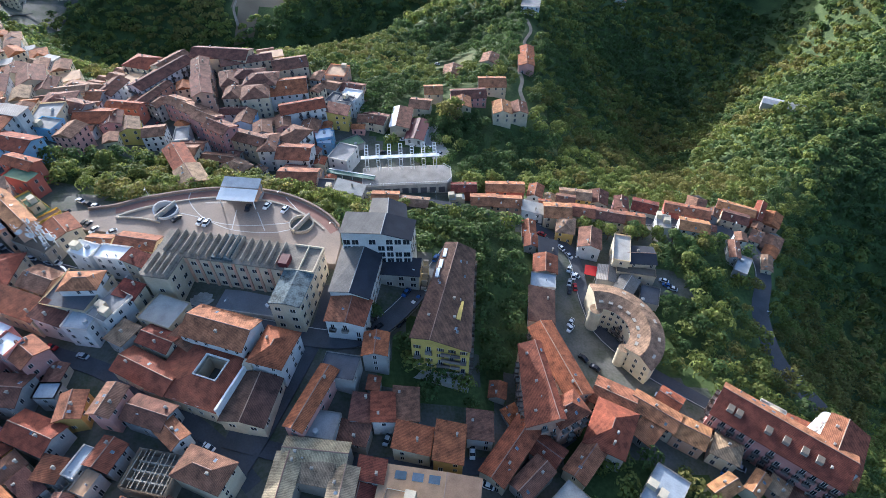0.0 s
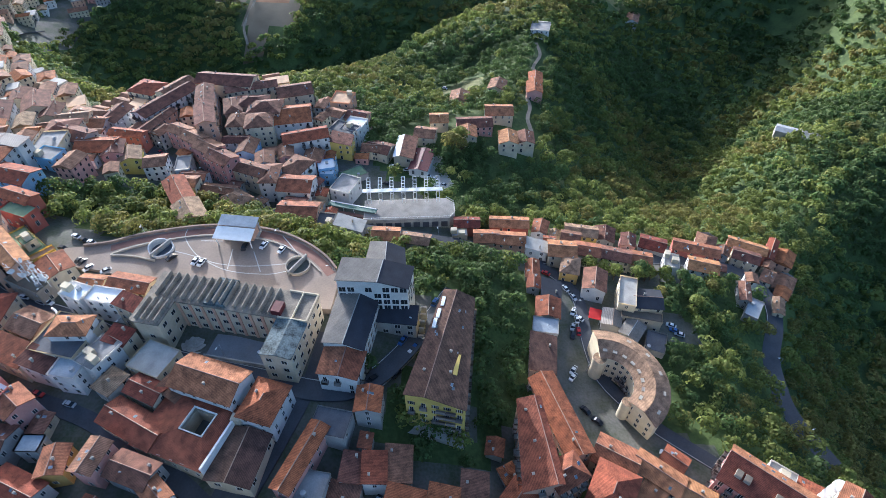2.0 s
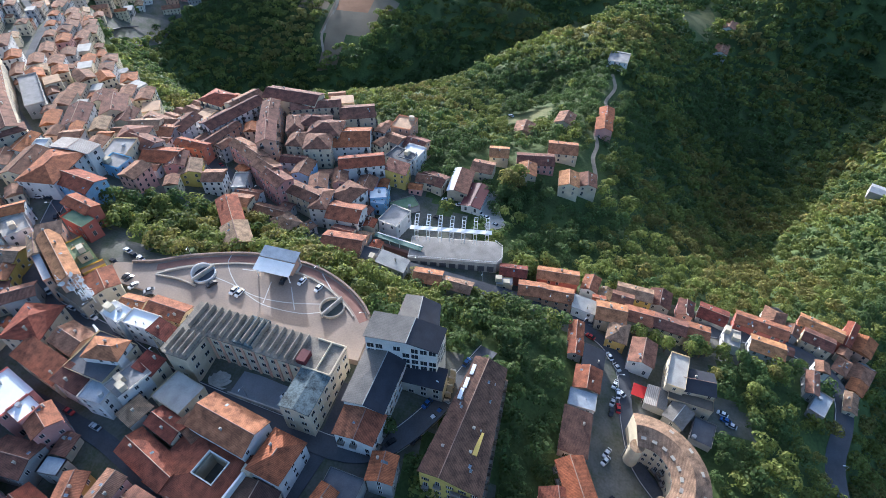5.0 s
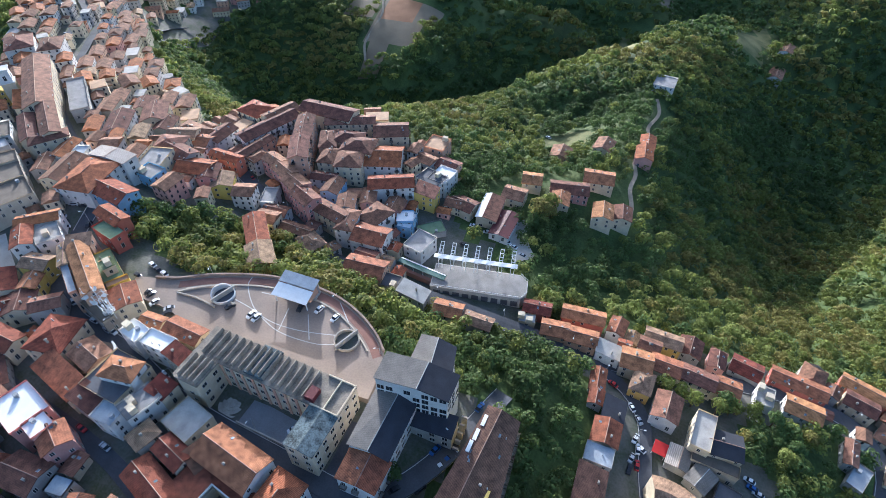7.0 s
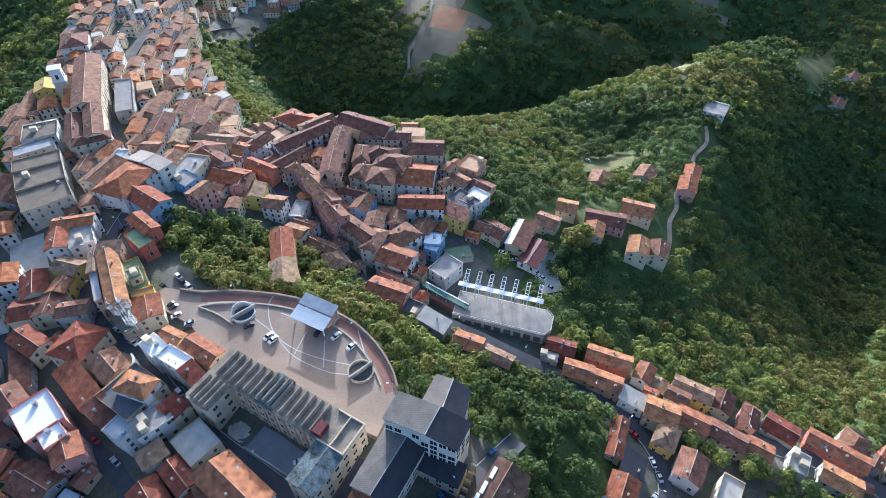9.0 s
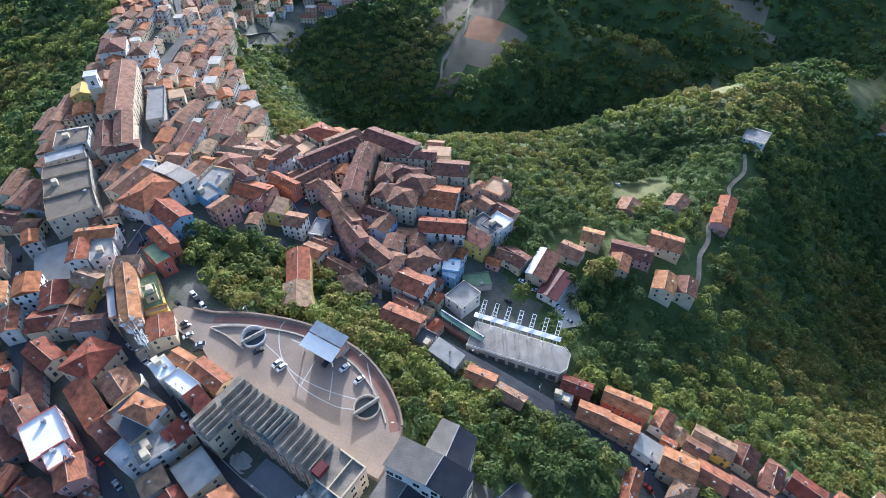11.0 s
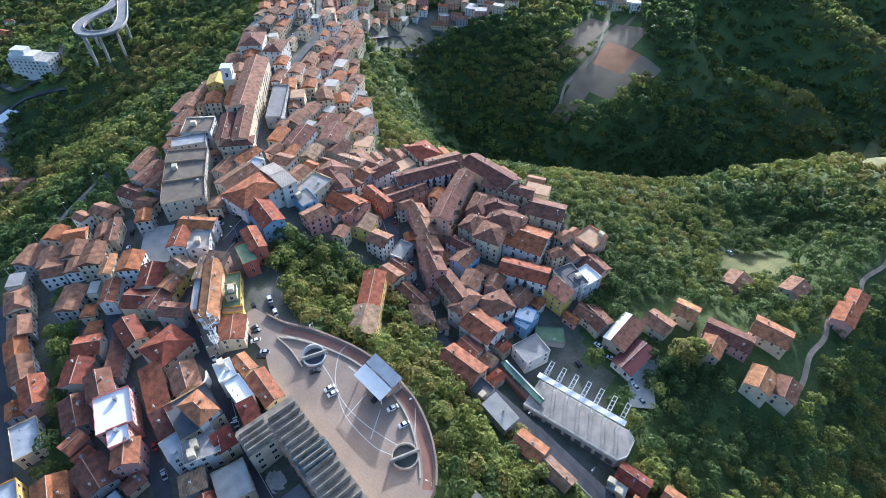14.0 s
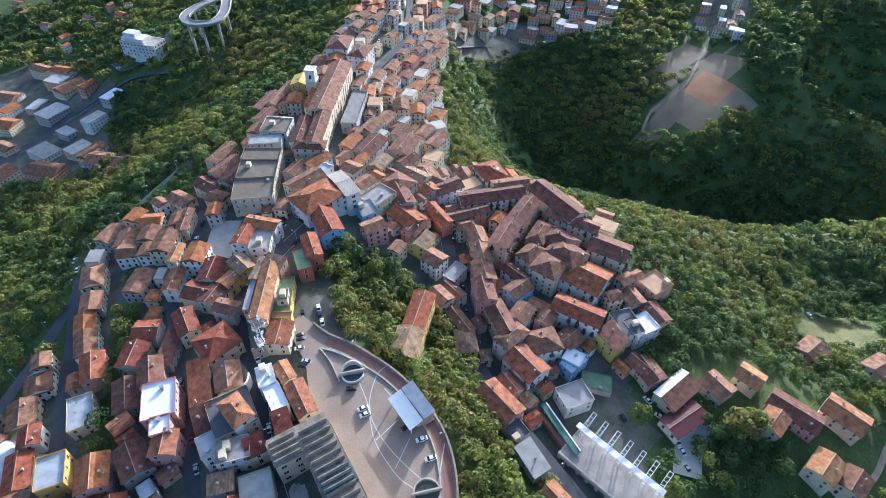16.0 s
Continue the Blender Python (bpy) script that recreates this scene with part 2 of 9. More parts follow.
for k, c in (("car_white", (0.75, 0.75, 0.75)), ("car_grey", (0.22, 0.23, 0.25)), ("car_dark", (0.03, 0.03, 0.035)), ("car_red", (0.40, 0.03, 0.03)), ("car_blue", (0.04, 0.10, 0.28)), ("car_silver", (0.45, 0.46, 0.48))):
    MAT[k] = material(k.replace("_", " ") + " paint", c, 0.3, 0.04, 1.0, 4.0, 0.0, 0.03)
MAT["wine"] = material("dark red metal roofing", (0.115, 0.022, 0.026), 0.6, 0.2, 0.3, 3.0, 0.1, 0.04, ribs=1.2)
MAT["pale_sheet"] = material("pale ribbed roof sheets", (0.46, 0.40, 0.34), 0.8, 0.2, 0.3, 3.0, 0.1, 0.04, ribs=0.5)
MAT["track"] = material("beaten earth track", (0.25, 0.215, 0.16), 0.95, 0.3, 0.15, 1.5, 0.3, 0.0)
MAT["brick_cap"] = material("weathered brick parapet", (0.25, 0.185, 0.145), 0.9, 0.3, 0.3, 2.5, 0.3, 0.0)
MAT["red_cloth"] = material("red awning cloth", (0.55, 0.035, 0.03), 0.8, 0.1, 0.5, 4.0, 0.0, 0.0)
MAT["fin"] = material("stained concrete fins", (0.27, 0.24, 0.19), 0.9, 0.4, 0.3, 2.0, 0.3, 0.0)
MAT["sheet"] = material("ribbed grey roof sheets", (0.205, 0.185, 0.16), 0.8, 0.22, 0.3, 3.0, 0.1, 0.04, ribs=1.2)
MAT["rail"] = material("balcony rail paint", (0.22, 0.19, 0.17), 0.7, 0.25, 1.0, 5.0, 0.0, 0.3)
MAT["roof_worn"] = material("weathered roof deck", (0.20, 0.175, 0.14), 0.9, 0.5, 0.3, 2.0, 0.3, 0.0)
MAT["roof_blue"] = material("stained blue roof sheets", (0.085, 0.108, 0.115), 0.8, 0.75, 0.5, 2.0, 0.3, 0.0)
MAT["roof_green"] = material("dark green sheet", (0.05, 0.12, 0.10), 0.6, 0.2, 0.4, 3.0, 0.0, 0.0)
MAT["asphalt_pale"] = material("pale worn asphalt", (0.22, 0.22, 0.23), 0.9, 0.2, 0.15, 2.0, 0.1, 0.0)
MAT["pale_paving"] = material("pale paving", (0.42, 0.39, 0.34), 0.85, 0.2, 0.2, 2.0, 0.1, 0.0)
MAT["sky_pane"] = material("roof light glass", (0.14, 0.18, 0.22), 0.2, 0.2, 0.5, 3.0, 0.0, 0.2)
MAT["rubber"] = material("tyre rubber", (0.02, 0.02, 0.02), 0.9, 0.2, 3.0, 9.0, 0.0, 0.0)


# ---- building helpers ----
def mesh_of(name, bm, *mats):
    me = bpy.data.meshes.new(name)
    bm.normal_update()
    bm.to_mesh(me)
    bm.free()
    for m in mats:
        me.materials.append(MAT[m])
    return me


def part(name, bm, mats, parent, label=""):
    mats = (mats,) if isinstance(mats, str) else mats
    ob = new(name, bm if isinstance(bm, bpy.types.Mesh) else mesh_of(name, bm, *mats))
    ob.parent = parent
    return tagged(ob, label)


def anchor(name, x, y, z, rot=0.0, label="", category="", group="", kind=""):
    ob = new(name)
    ob.matrix_basis = pose(x, y, z, 0, 0, rot)
    ob.empty_display_size = 0.5
    return tagged(ob, label, category, group, kind)


def box(bm, x0, x1, y0, y1, z0, z1, mat=0, m=None):
    vs = [bm.verts.new((x, y, z)) for z in (z0, z1) for y in (y0, y1) for x in (x0, x1)]
    if m is not None:
        for v in vs:
            v.co = m @ v.co
    for q in ((0, 2, 3, 1), (4, 5, 7, 6), (0, 1, 5, 4), (1, 3, 7, 5), (3, 2, 6, 7), (2, 0, 4, 6)):
        bm.faces.new([vs[i] for i in q]).material_index = mat
    return vs


def prism(bm, outline, z0, z1, mat=0, cap=None):
    """An upright solid over an outline (x, y) that runs counter-clockwise."""
    lo = [bm.verts.new((x, y, z0)) for x, y in outline]
    hi = [bm.verts.new((x, y, z1)) for x, y in outline]
    n = len(lo)
    for i in range(n):
        bm.faces.new((lo[i], lo[(i + 1) % n], hi[(i + 1) % n], hi[i])).material_index = mat
    bm.faces.new(hi).material_index = mat if cap is None else cap
    bm.faces.new(lo[::-1]).material_index = mat


def beam(bm, a, b, r, mat=0, sides=4):
    """A bar from a to b."""
    a, b = Vector(a), Vector(b)
    q = (b - a).to_track_quat("Z", "Y").to_matrix()
    ring = [q @ Vector((r * math.cos(2 * math.pi * (i + 0.5) / sides), r * math.sin(2 * math.pi * (i + 0.5) / sides), 0)) for i in range(sides)]
    lo, hi = [bm.verts.new(a + c) for c in ring], [bm.verts.new(b + c) for c in ring]
    for i in range(sides):
        bm.faces.new((lo[i], lo[(i + 1) % sides], hi[(i + 1) % sides], hi[i])).material_index = mat
    bm.faces.new(lo[::-1]).material_index = mat
    bm.faces.new(hi).material_index = mat


def window_mesh(name, w, h, shutters, glass="glass"):
    """Surround, recessed pane and, on some, open shutters in one folded profile; it stands on a wall that faces -y."""
    t = 0.12
    prof = [(-w / 2 - t, 0.02, 0), (-w / 2 - t, -0.10, 0), (-w / 2, -0.10, 0), (-w / 2, -0.03, 1), (-0.04, -0.03, 0), (-0.04, -0.06, 0), (0.04, -0.06, 0), (0.04, -0.03, 1), (w / 2, -0.03, 0), (w / 2, -0.10, 0), (w / 2 + t, -0.10, 0), (w / 2 + t, 0.02, 0)]
    if shutters:
        e = w / 2 + t
        prof = [(-e - 0.5, 0.02, 2), (-e - 0.5, -0.07, 2), (-e, -0.07, 2)] + prof[1:-1] + [(e, -0.07, 2), (e + 0.5, -0.07, 2), (e + 0.5, 0.02, 2)]
    bm = bmesh.new()
    lo, hi = [bm.verts.new((x, y, 0)) for x, y, _ in prof], [bm.verts.new((x, y, h)) for x, y, _ in prof]
    for i in range(len(prof) - 1):
        bm.faces.new((lo[i], lo[i + 1], hi[i + 1], hi[i])).material_index = prof[i][2]
    bm.faces.new(hi)
    bm.faces.new(lo[::-1])
    return mesh_of(name, bm, "frame", glass, "shutter")


WINDOWS = {"plain": window_mesh("window", 1.0, 1.5, False), "shutter": window_mesh("window", 0.95, 1.55, True), "door": window_mesh("window", 1.1, 2.3, False),
           "wide": window_mesh("window", 1.7, 1.5, False), "tall": window_mesh("window", 1.4, 2.6, False), "small": window_mesh("window", 0.7, 0.8, False), "panel": window_mesh("window", 2.1, 2.1, False)}


def balcony_mesh(w):
    """Slab with an upstanding front and sides."""
    bm = bmesh.new()
    box(bm, -w / 2, w / 2, -1.15, 0, -0.16, 0.95, 0)
    bm.faces.ensure_lookup_table()
    top = bm.faces[1]
    bmesh.ops.inset_region(bm, faces=[top], thickness=0.09)
    bmesh.ops.translate(bm, verts=top.verts, vec=(0, 0, -0.93))
    for f in bm.faces:
        f.material_index = 1 if abs(f.normal.z) < 0.5 else 0
    return mesh_of("balcony", bm, "concrete", "rail")


BALCONY = {2: balcony_mesh(2.0), 4: balcony_mesh(4.2)}
bm = bmesh.new()
box(bm, -0.32, 0.32, -0.24, 0.24, -1.2, 0.62, 0)
box(bm, -0.42, 0.42, -0.34, 0.34, 0.62, 0.74, 1)
box(bm, -0.24, 0.24, -0.16, 0.16, 0.74, 0.9, 0)
CHIMNEY = mesh_of("chimney", bm, "stone", "concrete")
bm = bmesh.new()
box(bm, -0.38, 0.38, -0.5, 0.5, -0.1, 0.12)
bm.faces.ensure_lookup_table()
pane = bm.faces[1]
bmesh.ops.inset_region(bm, faces=[pane], thickness=0.1)
pane.material_index = 1
SKYLIGHT = mesh_of("skylight", bm, "frame", "sky_pane")
bm = bmesh.new()
beam(bm, (0, 0, -0.3), (0, 0, 0.9), 0.18, 0, 8)
VENT = mesh_of("roof_vent", bm, "zinc")
bm = bmesh.new()
beam(bm, (0, 0, 0), (0, 0, 1.3), 0.75, 0, 12)
TANK = mesh_of("water_tank", bm, "zinc")
bm = bmesh.new()
box(bm, -1.4, 1.4, -1.1, 1.1, 0, 2.3)
HEAD = mesh_of("stair_head", bm, "cream")


def openings(owner, a, b, z0, floors, kind="plain", pitch=3.2, storey=3.1, balconies=0.0, skip=0.2, ground_floor=True, seed=0):
    """Windows in a grid on the wall from a to b (seen from outside, left to right)."""
    rnd = random.Random(seed)
    a, b = Vector((*a, 0)), Vector((*b, 0))
    run = (b - a).length
    n = int((run - 0.8) / pitch)
    if n < 1 and run > 2.4:
        n = 1
    ang = math.atan2(b.y - a.y, b.x - a.x)
    for f in range(floors):
        for i in range(n):
            p = a + (b - a) * ((i + 0.5) / n)
            if rnd.random() < skip:
                continue
            bal = f > 0 and rnd.random() < balconies
            k = "door" if bal or (f == 0 and ground_floor and rnd.random() < 0.45) else kind
            z = z0 + f * storey + (0.12 if k == "door" else 0.95)
            w = part("window", WINDOWS[k], (), owner)
            w.matrix_basis = Matrix.Translation((p.x, p.y, z)) @ Matrix.Rotation(ang, 4, "Z")
            if bal:
                c = part("balcony", BALCONY[2], (), owner)
                c.matrix_basis = Matrix.Translation((p.x, p.y, z0 + f * storey)) @ Matrix.Rotation(ang, 4, "Z")


def gable_roof(bm, l, w, h, rise, over=0.45, thick=0.24, hip=0.0):
    """A pitched roof over l by w with its ridge along x."""
    x, y, d = l / 2 + over, w / 2 + over, -over * rise / (w / 2)
    r = x - hip
    low = [(-x, -y, h + d), (x, -y, h + d), (x, y, h + d), (-x, y, h + d), (-r, 0, h + rise), (r, 0, h + rise)]
    top = [bm.verts.new((a, b, c + thick)) for a, b, c in low]
    bot = [bm.verts.new(v) for v in low]
    for f in ((0, 1, 5, 4), (2, 3, 4, 5)):
        bm.faces.new([top[i] for i in f]).material_index = 0
        bm.faces.new([bot[i] for i in reversed(f)]).material_index = 0
    if hip > 0:
        for f in ((1, 2, 5), (3, 0, 4)):
            bm.faces.new([top[i] for i in f])
            bm.faces.new([bot[i] for i in reversed(f)])
    else:
        for f in ((1, 5), (5, 2), (3, 4), (4, 0)):
            bm.faces.new((bot[f[0]], bot[f[1]], top[f[1]], top[f[0]]))
    for i, j in ((0, 1), (1, 2), (2, 3), (3, 0)) if hip > 0 else ((0, 1), (2, 3)):
        bm.faces.new((bot[i], bot[j], top[j], top[i]))


HOUSES = [0]
EYE_SIDE = Vector((2.0, 55.0))


def house(x, y, l, w, rot, h, z, roof="gable", tile="brown", wall="cream", kind="plain", balconies=0.0, chimneys=1, name="house", label="", pitch=3.2, rise=0.0, floors=0, deep=4.0):
    """A building whose eaves stand h above its foot at height z; its length lies at the angle rot."""
    HOUSES[0] += 1
    seed = HOUSES[0]
    rnd = random.Random(seed)
    words = {"gable": "pitched", "hip": "hipped", "flat": "flat", "shed": "lean-to"}
    text = label or "%s rendered %s with %s %s roof" % (wall if wall != "stone" else "bare stone", "house" if h > 5 else "low house", tile.replace("_flat", "").replace("_", " "), words[roof])
    own = anchor(name, x, y, z, rot, text, "house" if name == "house" else "building", "town houses")
    bm = bmesh.new()
    if roof == "gable" or roof == "shed":
        rise = rise or 0.37 * w / 2 * (1.0 if roof == "gable" else 1.1)
        ridge = 0 if roof == "gable" else w / 2
        prof = [(-w / 2, -deep), (w / 2, -deep), (w / 2, h + (rise if roof == "shed" else 0)), (0, h + rise), (-w / 2, h)] if roof == "gable" else [(-w / 2, -deep), (w / 2, -deep), (w / 2, h + rise), (-w / 2, h)]
        a = [bm.verts.new((-l / 2, p, q)) for p, q in prof]
        b = [bm.verts.new((l / 2, p, q)) for p, q in prof]
        bm.faces.new(a[::-1])
        bm.faces.new(b)
        for i in range(len(a)):
            j = (i + 1) % len(a)
            bm.faces.new((a[i], a[j], b[j], b[i]))
    else:
        box(bm, -l / 2, l / 2, -w / 2, w / 2, -deep, h)
    part("wall", bm, wall, own)
    bm = bmesh.new()
    if roof == "gable":
        gable_roof(bm, l, w, h, rise)
    elif roof == "hip":
        rise = rise or 0.37 * w / 2
        gable_roof(bm, l, w, h, rise, hip=w / 2 + 0.45 if l > w * 1.05 else l / 2 + 0.2)
    elif roof == "shed":
        o = 0.4
        s = rise / w
        vs = [bm.verts.new((p, q, h + (q + w / 2) * s + t)) for t in (0.03, 0.25) for p, q in ((-l / 2 - o, -w / 2 - o), (l / 2 + o, -w / 2 - o), (l / 2 + o, w / 2 + o), (-l / 2 - o, w / 2 + o))]
        for q in ((3, 2, 1, 0), (4, 5, 6, 7), (0, 1, 5, 4), (1, 2, 6, 5), (2, 3, 7, 6), (3, 0, 4, 7)):
            bm.faces.new([vs[i] for i in q])
    else:
        box(bm, -l / 2 - 0.1, l / 2 + 0.1, -w / 2 - 0.1, w / 2 + 0.1, h - 0.1, h + 0.75, 1)
        bm.faces.ensure_lookup_table()
        top = bm.faces[1]
        bmesh.ops.inset_region(bm, faces=[top], thickness=0.4)
        bmesh.ops.translate(bm, verts=top.verts, vec=(0, 0, -0.7))
        top.material_index = 0
    top = part("roof", bm, (tile, wall), own)
    if roof in ("gable", "hip") and h > 5:
        run = l / 2 + 0.5 - (0 if roof == "gable" else w / 2 + 0.45 if l > w * 1.05 else l / 2)
        bm = bmesh.new()
        if run > 0.6:
            beam(bm, (-run, 0, h + rise + 0.24), (run, 0, h + rise + 0.24), 0.17, 0, 6)
            part("ridge_cap", bm, "ridge", top)
    for i in range(chimneys):
        if roof != "flat":
            c = part("chimney", CHIMNEY, (), own)
            u, v = rnd.uniform(-0.38, 0.38) * l, rnd.choice((-1, 1)) * w * rnd.uniform(0.08, 0.3)
            c.matrix_basis = Matrix.Translation((u, v, h + (rise or 1) * (1 - abs(v) / (w / 2)) + 0.5))
    for i in range(rnd.choice((0, 1, 1, 2)) if name == "house" else 2):
        u, v = rnd.uniform(-0.4, 0.4) * l, rnd.uniform(-0.38, 0.38) * w
        if roof == "flat":
            c = part(*rnd.choice((("water_tank", TANK), ("stair_head", HEAD), ("roof_vent", VENT)))[:2], (), own)
            c.matrix_basis = Matrix.Translation((u, v, h + 0.05)) @ Matrix.Rotation(rnd.choice((0, 1.571)), 4, "Z")
        elif roof != "shed":
            slope = math.atan2(rise, w / 2) * (1 if v < 0 else -1)
            c = part(*rnd.choice((("skylight", SKYLIGHT), ("roof_vent", VENT), ("skylight", SKYLIGHT))), (), own)
            c.matrix_basis = Matrix.Translation((u, v, h + rise * (1 - abs(v) / (w / 2)) + 0.2)) @ Matrix.Rotation(slope, 4, "X")
    floors = floors or max(1, int((h + 0.5) / 3.1))
    turn = Matrix.Rotation(radians(rot), 2)
    to_eye = EYE_SIDE - Vector((x, y))
    for a, b in (((-l / 2, -w / 2), (l / 2, -w / 2)), ((l / 2, -w / 2), (l / 2, w / 2)), ((l / 2, w / 2), (-l / 2, w / 2)), ((-l / 2, w / 2), (-l / 2, -w / 2))):
        d = Vector(b) - Vector(a)
        if (turn @ Vector((d.y, -d.x))).normalized().dot(to_eye.normalized()) > -0.15:
            openings(own, a, b, h - 3.1 * floors if h > 3.1 * floors else 0.0, floors, kind, pitch, min(3.1, h / floors), balconies, seed=seed)
    return own


def folded(name, label, x, y, z, rot, length, front, back, tiles=("slate", "slate"), wall="white", kind="plain", floors=4, pitch=3.2, storey=3.1, foot=-4.0, balconies=0.0, sides="frlb", category="building", chimneys=0):
    """A building whose roof folds along a line from front to back: (offset, height) of the one eave, the fold and the other eave at either end."""
    own = anchor(name, x, y, z, rot, label, category, "town houses")
    q = length / 2
    bm = bmesh.new()
    rings = []
    for v, prof in ((-q, front), (q, back)):
        rings.append([bm.verts.new((u, v, h)) for u, h in [(prof[0][0], foot)] + list(prof) + [(prof[2][0], foot)]])
    a, b = rings
    bm.faces.new(a)
    bm.faces.new(b[::-1])
    for i in range(5):
        j = (i + 1) % 5
        bm.faces.new((a[i], b[i], b[j], a[j]))
    bmesh.ops.recalc_face_normals(bm, faces=bm.faces)
    part("wall", bm, wall, own)
    for k, tile in enumerate(tiles):
        bm = bmesh.new()
        quad = []
        for v, prof, o in ((-q, front, -0.45), (q, back, 0.45)):
            (u0, h0), (u1, h1) = prof[k], prof[k + 1]
            run = 0.45 / max(0.5, u1 - u0)
            if k == 0:
                u0, h0 = u0 - 0.45, h0 - (h1 - h0) * run
            else:
                u1, h1 = u1 + 0.45, h1 + (h1 - h0) * run
            quad += [(u0, v + o, h0 + 0.04), (u1, v + o, h1 + 0.04)]
        order = (0, 1, 3, 2)
        lo, hi = [bm.verts.new(quad[i]) for i in order], [bm.verts.new((quad[i][0], quad[i][1], quad[i][2] + 0.25)) for i in order]
        bm.faces.new(lo[::-1])
        bm.faces.new(hi)
        for i in range(4):
            j = (i + 1) % 4
            bm.faces.new((lo[i], lo[j], hi[j], hi[i]))
        part("roof", bm, tile, own)
    bm = bmesh.new()
    beam(bm, (front[1][0], -q - 0.5, front[1][1] + 0.24), (back[1][0], q + 0.5, back[1][1] + 0.24), 0.16, 0, 6)
    part("ridge_cap", bm, "ridge" if tiles[0] != "slate" and tiles[0] != "sheet" else "zinc", own)
    rnd = random.Random(int(abs(x * 7 + y)))
    for i in range(chimneys):
        k, v = rnd.choice((0, 1)), rnd.uniform(-0.42, 0.42)
        s, f = rnd.uniform(0.25, 0.75), v + 0.5
        (u0, h0), (u1, h1) = [((1 - f) * front[k + d][0] + f * back[k + d][0], (1 - f) * front[k + d][1] + f * back[k + d][1]) for d in (0, 1)]
        c = part(*rnd.choice((("chimney", CHIMNEY), ("skylight", SKYLIGHT), ("roof_vent", VENT), ("chimney", CHIMNEY))), (), own)
        c.matrix_basis = Matrix.Translation((u0 + (u1 - u0) * s, v * length, h0 + (h1 - h0) * s + 0.25))
    ends = {"f": ((front[0][0], -q), (front[2][0], -q), min(front[0][1], front[2][1])), "r": ((front[2][0], -q), (back[2][0], q), min(front[2][1], back[2][1])),
            "l": ((back[0][0], q), (front[0][0], -q), min(front[0][1], back[0][1])), "b": ((back[2][0], q), (back[0][0], q), min(back[0][1], back[2][1]))}
    for i, (e, (p, r, top)) in enumerate(ends.items()):
        if e in sides:
            openings(own, p, r, top - storey * floors - 0.1, floors, kind, pitch, storey, balconies, seed=i + int(abs(x)), ground_floor=False)
    return own



FAR = {"v": [], "f": [], "m": []}
FAR_MATS = list(TILE_COLOURS) + list(WALL_COLOURS) + list(FLAT_COLOURS) + ["glass"]


def far_house(x, y, l, w, rot, h, z, roof="gable", tile="brown", wall="cream", pitch=4.0):
    """A house of the crowded back rows: walls, pitched roof with eaves, windows let into all sides."""
    c, s = math.cos(radians(rot)), math.sin(radians(rot))
    tile = {"orange": "rose", "rust": "brown", "blue_flat": "pale_flat"}.get(tile, tile)
    wall = {"yellow": "cream", "ochre": "cream", "blue": "grey", "red": "salmon"}.get(wall, wall)
    rise = 0.0 if roof == "flat" else 0.37 * w / 2

    def add(pts, faces, mat):
        k = len(FAR["v"])
        FAR["v"].extend((x + c * a - s * b, y + s * a + c * b, z + d) for a, b, d in pts)
        FAR["f"].extend(tuple(k + i for i in f) for f in faces)
        FAR["m"].extend([FAR_MATS.index(mat)] * len(faces))

    p, q = l / 2, w / 2
    add([(-p, -q, -4), (p, -q, -4), (p, q, -4), (-p, q, -4), (-p, -q, h), (p, -q, h), (p, q, h), (-p, q, h), (-p, 0, h + rise), (p, 0, h + rise)],
        [(0, 1, 5, 4), (2, 3, 7, 6), (1, 2, 6, 9, 5), (3, 0, 4, 8, 7)], wall)
    a, b, e = p + 0.4, q + 0.4, -0.4 * rise / q
    if roof == "flat":
        add([(-p, -q, h + 0.5), (p, -q, h + 0.5), (p, q, h + 0.5), (-p, q, h + 0.5), (-p, -q, h - 0.2), (p, -q, h - 0.2), (p, q, h - 0.2), (-p, q, h - 0.2)], [(0, 1, 2, 3), (4, 5, 1, 0), (5, 6, 2, 1), (6, 7, 3, 2), (7, 4, 0, 3)], tile)
    else:
        i = min(q, p) * (0.8 if roof == "hip" else 0.0)
        low = [(-a, -b, h + e), (a, -b, h + e), (a, b, h + e), (-a, b, h + e), (-a + i, 0, h + rise), (a - i, 0, h + rise)]
        add([(u, v, t + 0.22) for u, v, t in low] + low, [(0, 1, 5, 4), (2, 3, 4, 5), (1, 2, 5), (3, 0, 4), (6, 7, 1, 0), (7, 8, 2, 1), (8, 9, 3, 2), (9, 6, 0, 3)], tile)
    for (ax, ay), (bx, by) in (((-p, -q), (p, -q)), ((p, -q), (p, q)), ((p, q), (-p, q)), ((-p, q), (-p, -q))):
        run = math.hypot(bx - ax, by - ay)
        n = max(1, int(run / 3.0))
        ux, uy = (bx - ax) / run, (by - ay) / run
        for fl in range(max(1, int(h / 3))):
            for k in range(n):
                t = (k + 0.5) * run / n
                cx, cy = ax + ux * t + uy * 0.03, ay + uy * t - ux * 0.03
                zz = fl * 3.0 + 0.9
                add([(cx - ux * 0.5, cy - uy * 0.5, zz), (cx + ux * 0.5, cy + uy * 0.5, zz), (cx + ux * 0.5, cy + uy * 0.5, zz + 1.5), (cx - ux * 0.5, cy - uy * 0.5, zz + 1.5)], [(0, 1, 2, 3)], "glass")


# ---- ground ----
def spaced(lo, hi, a, b, fine, coarse):
    """Coordinates, fine between a and b, coarse outside."""
    out, v = [], lo
    while v < hi:
        out.append(v)
        v += fine if a <= v < b else coarse
    return out + [hi]


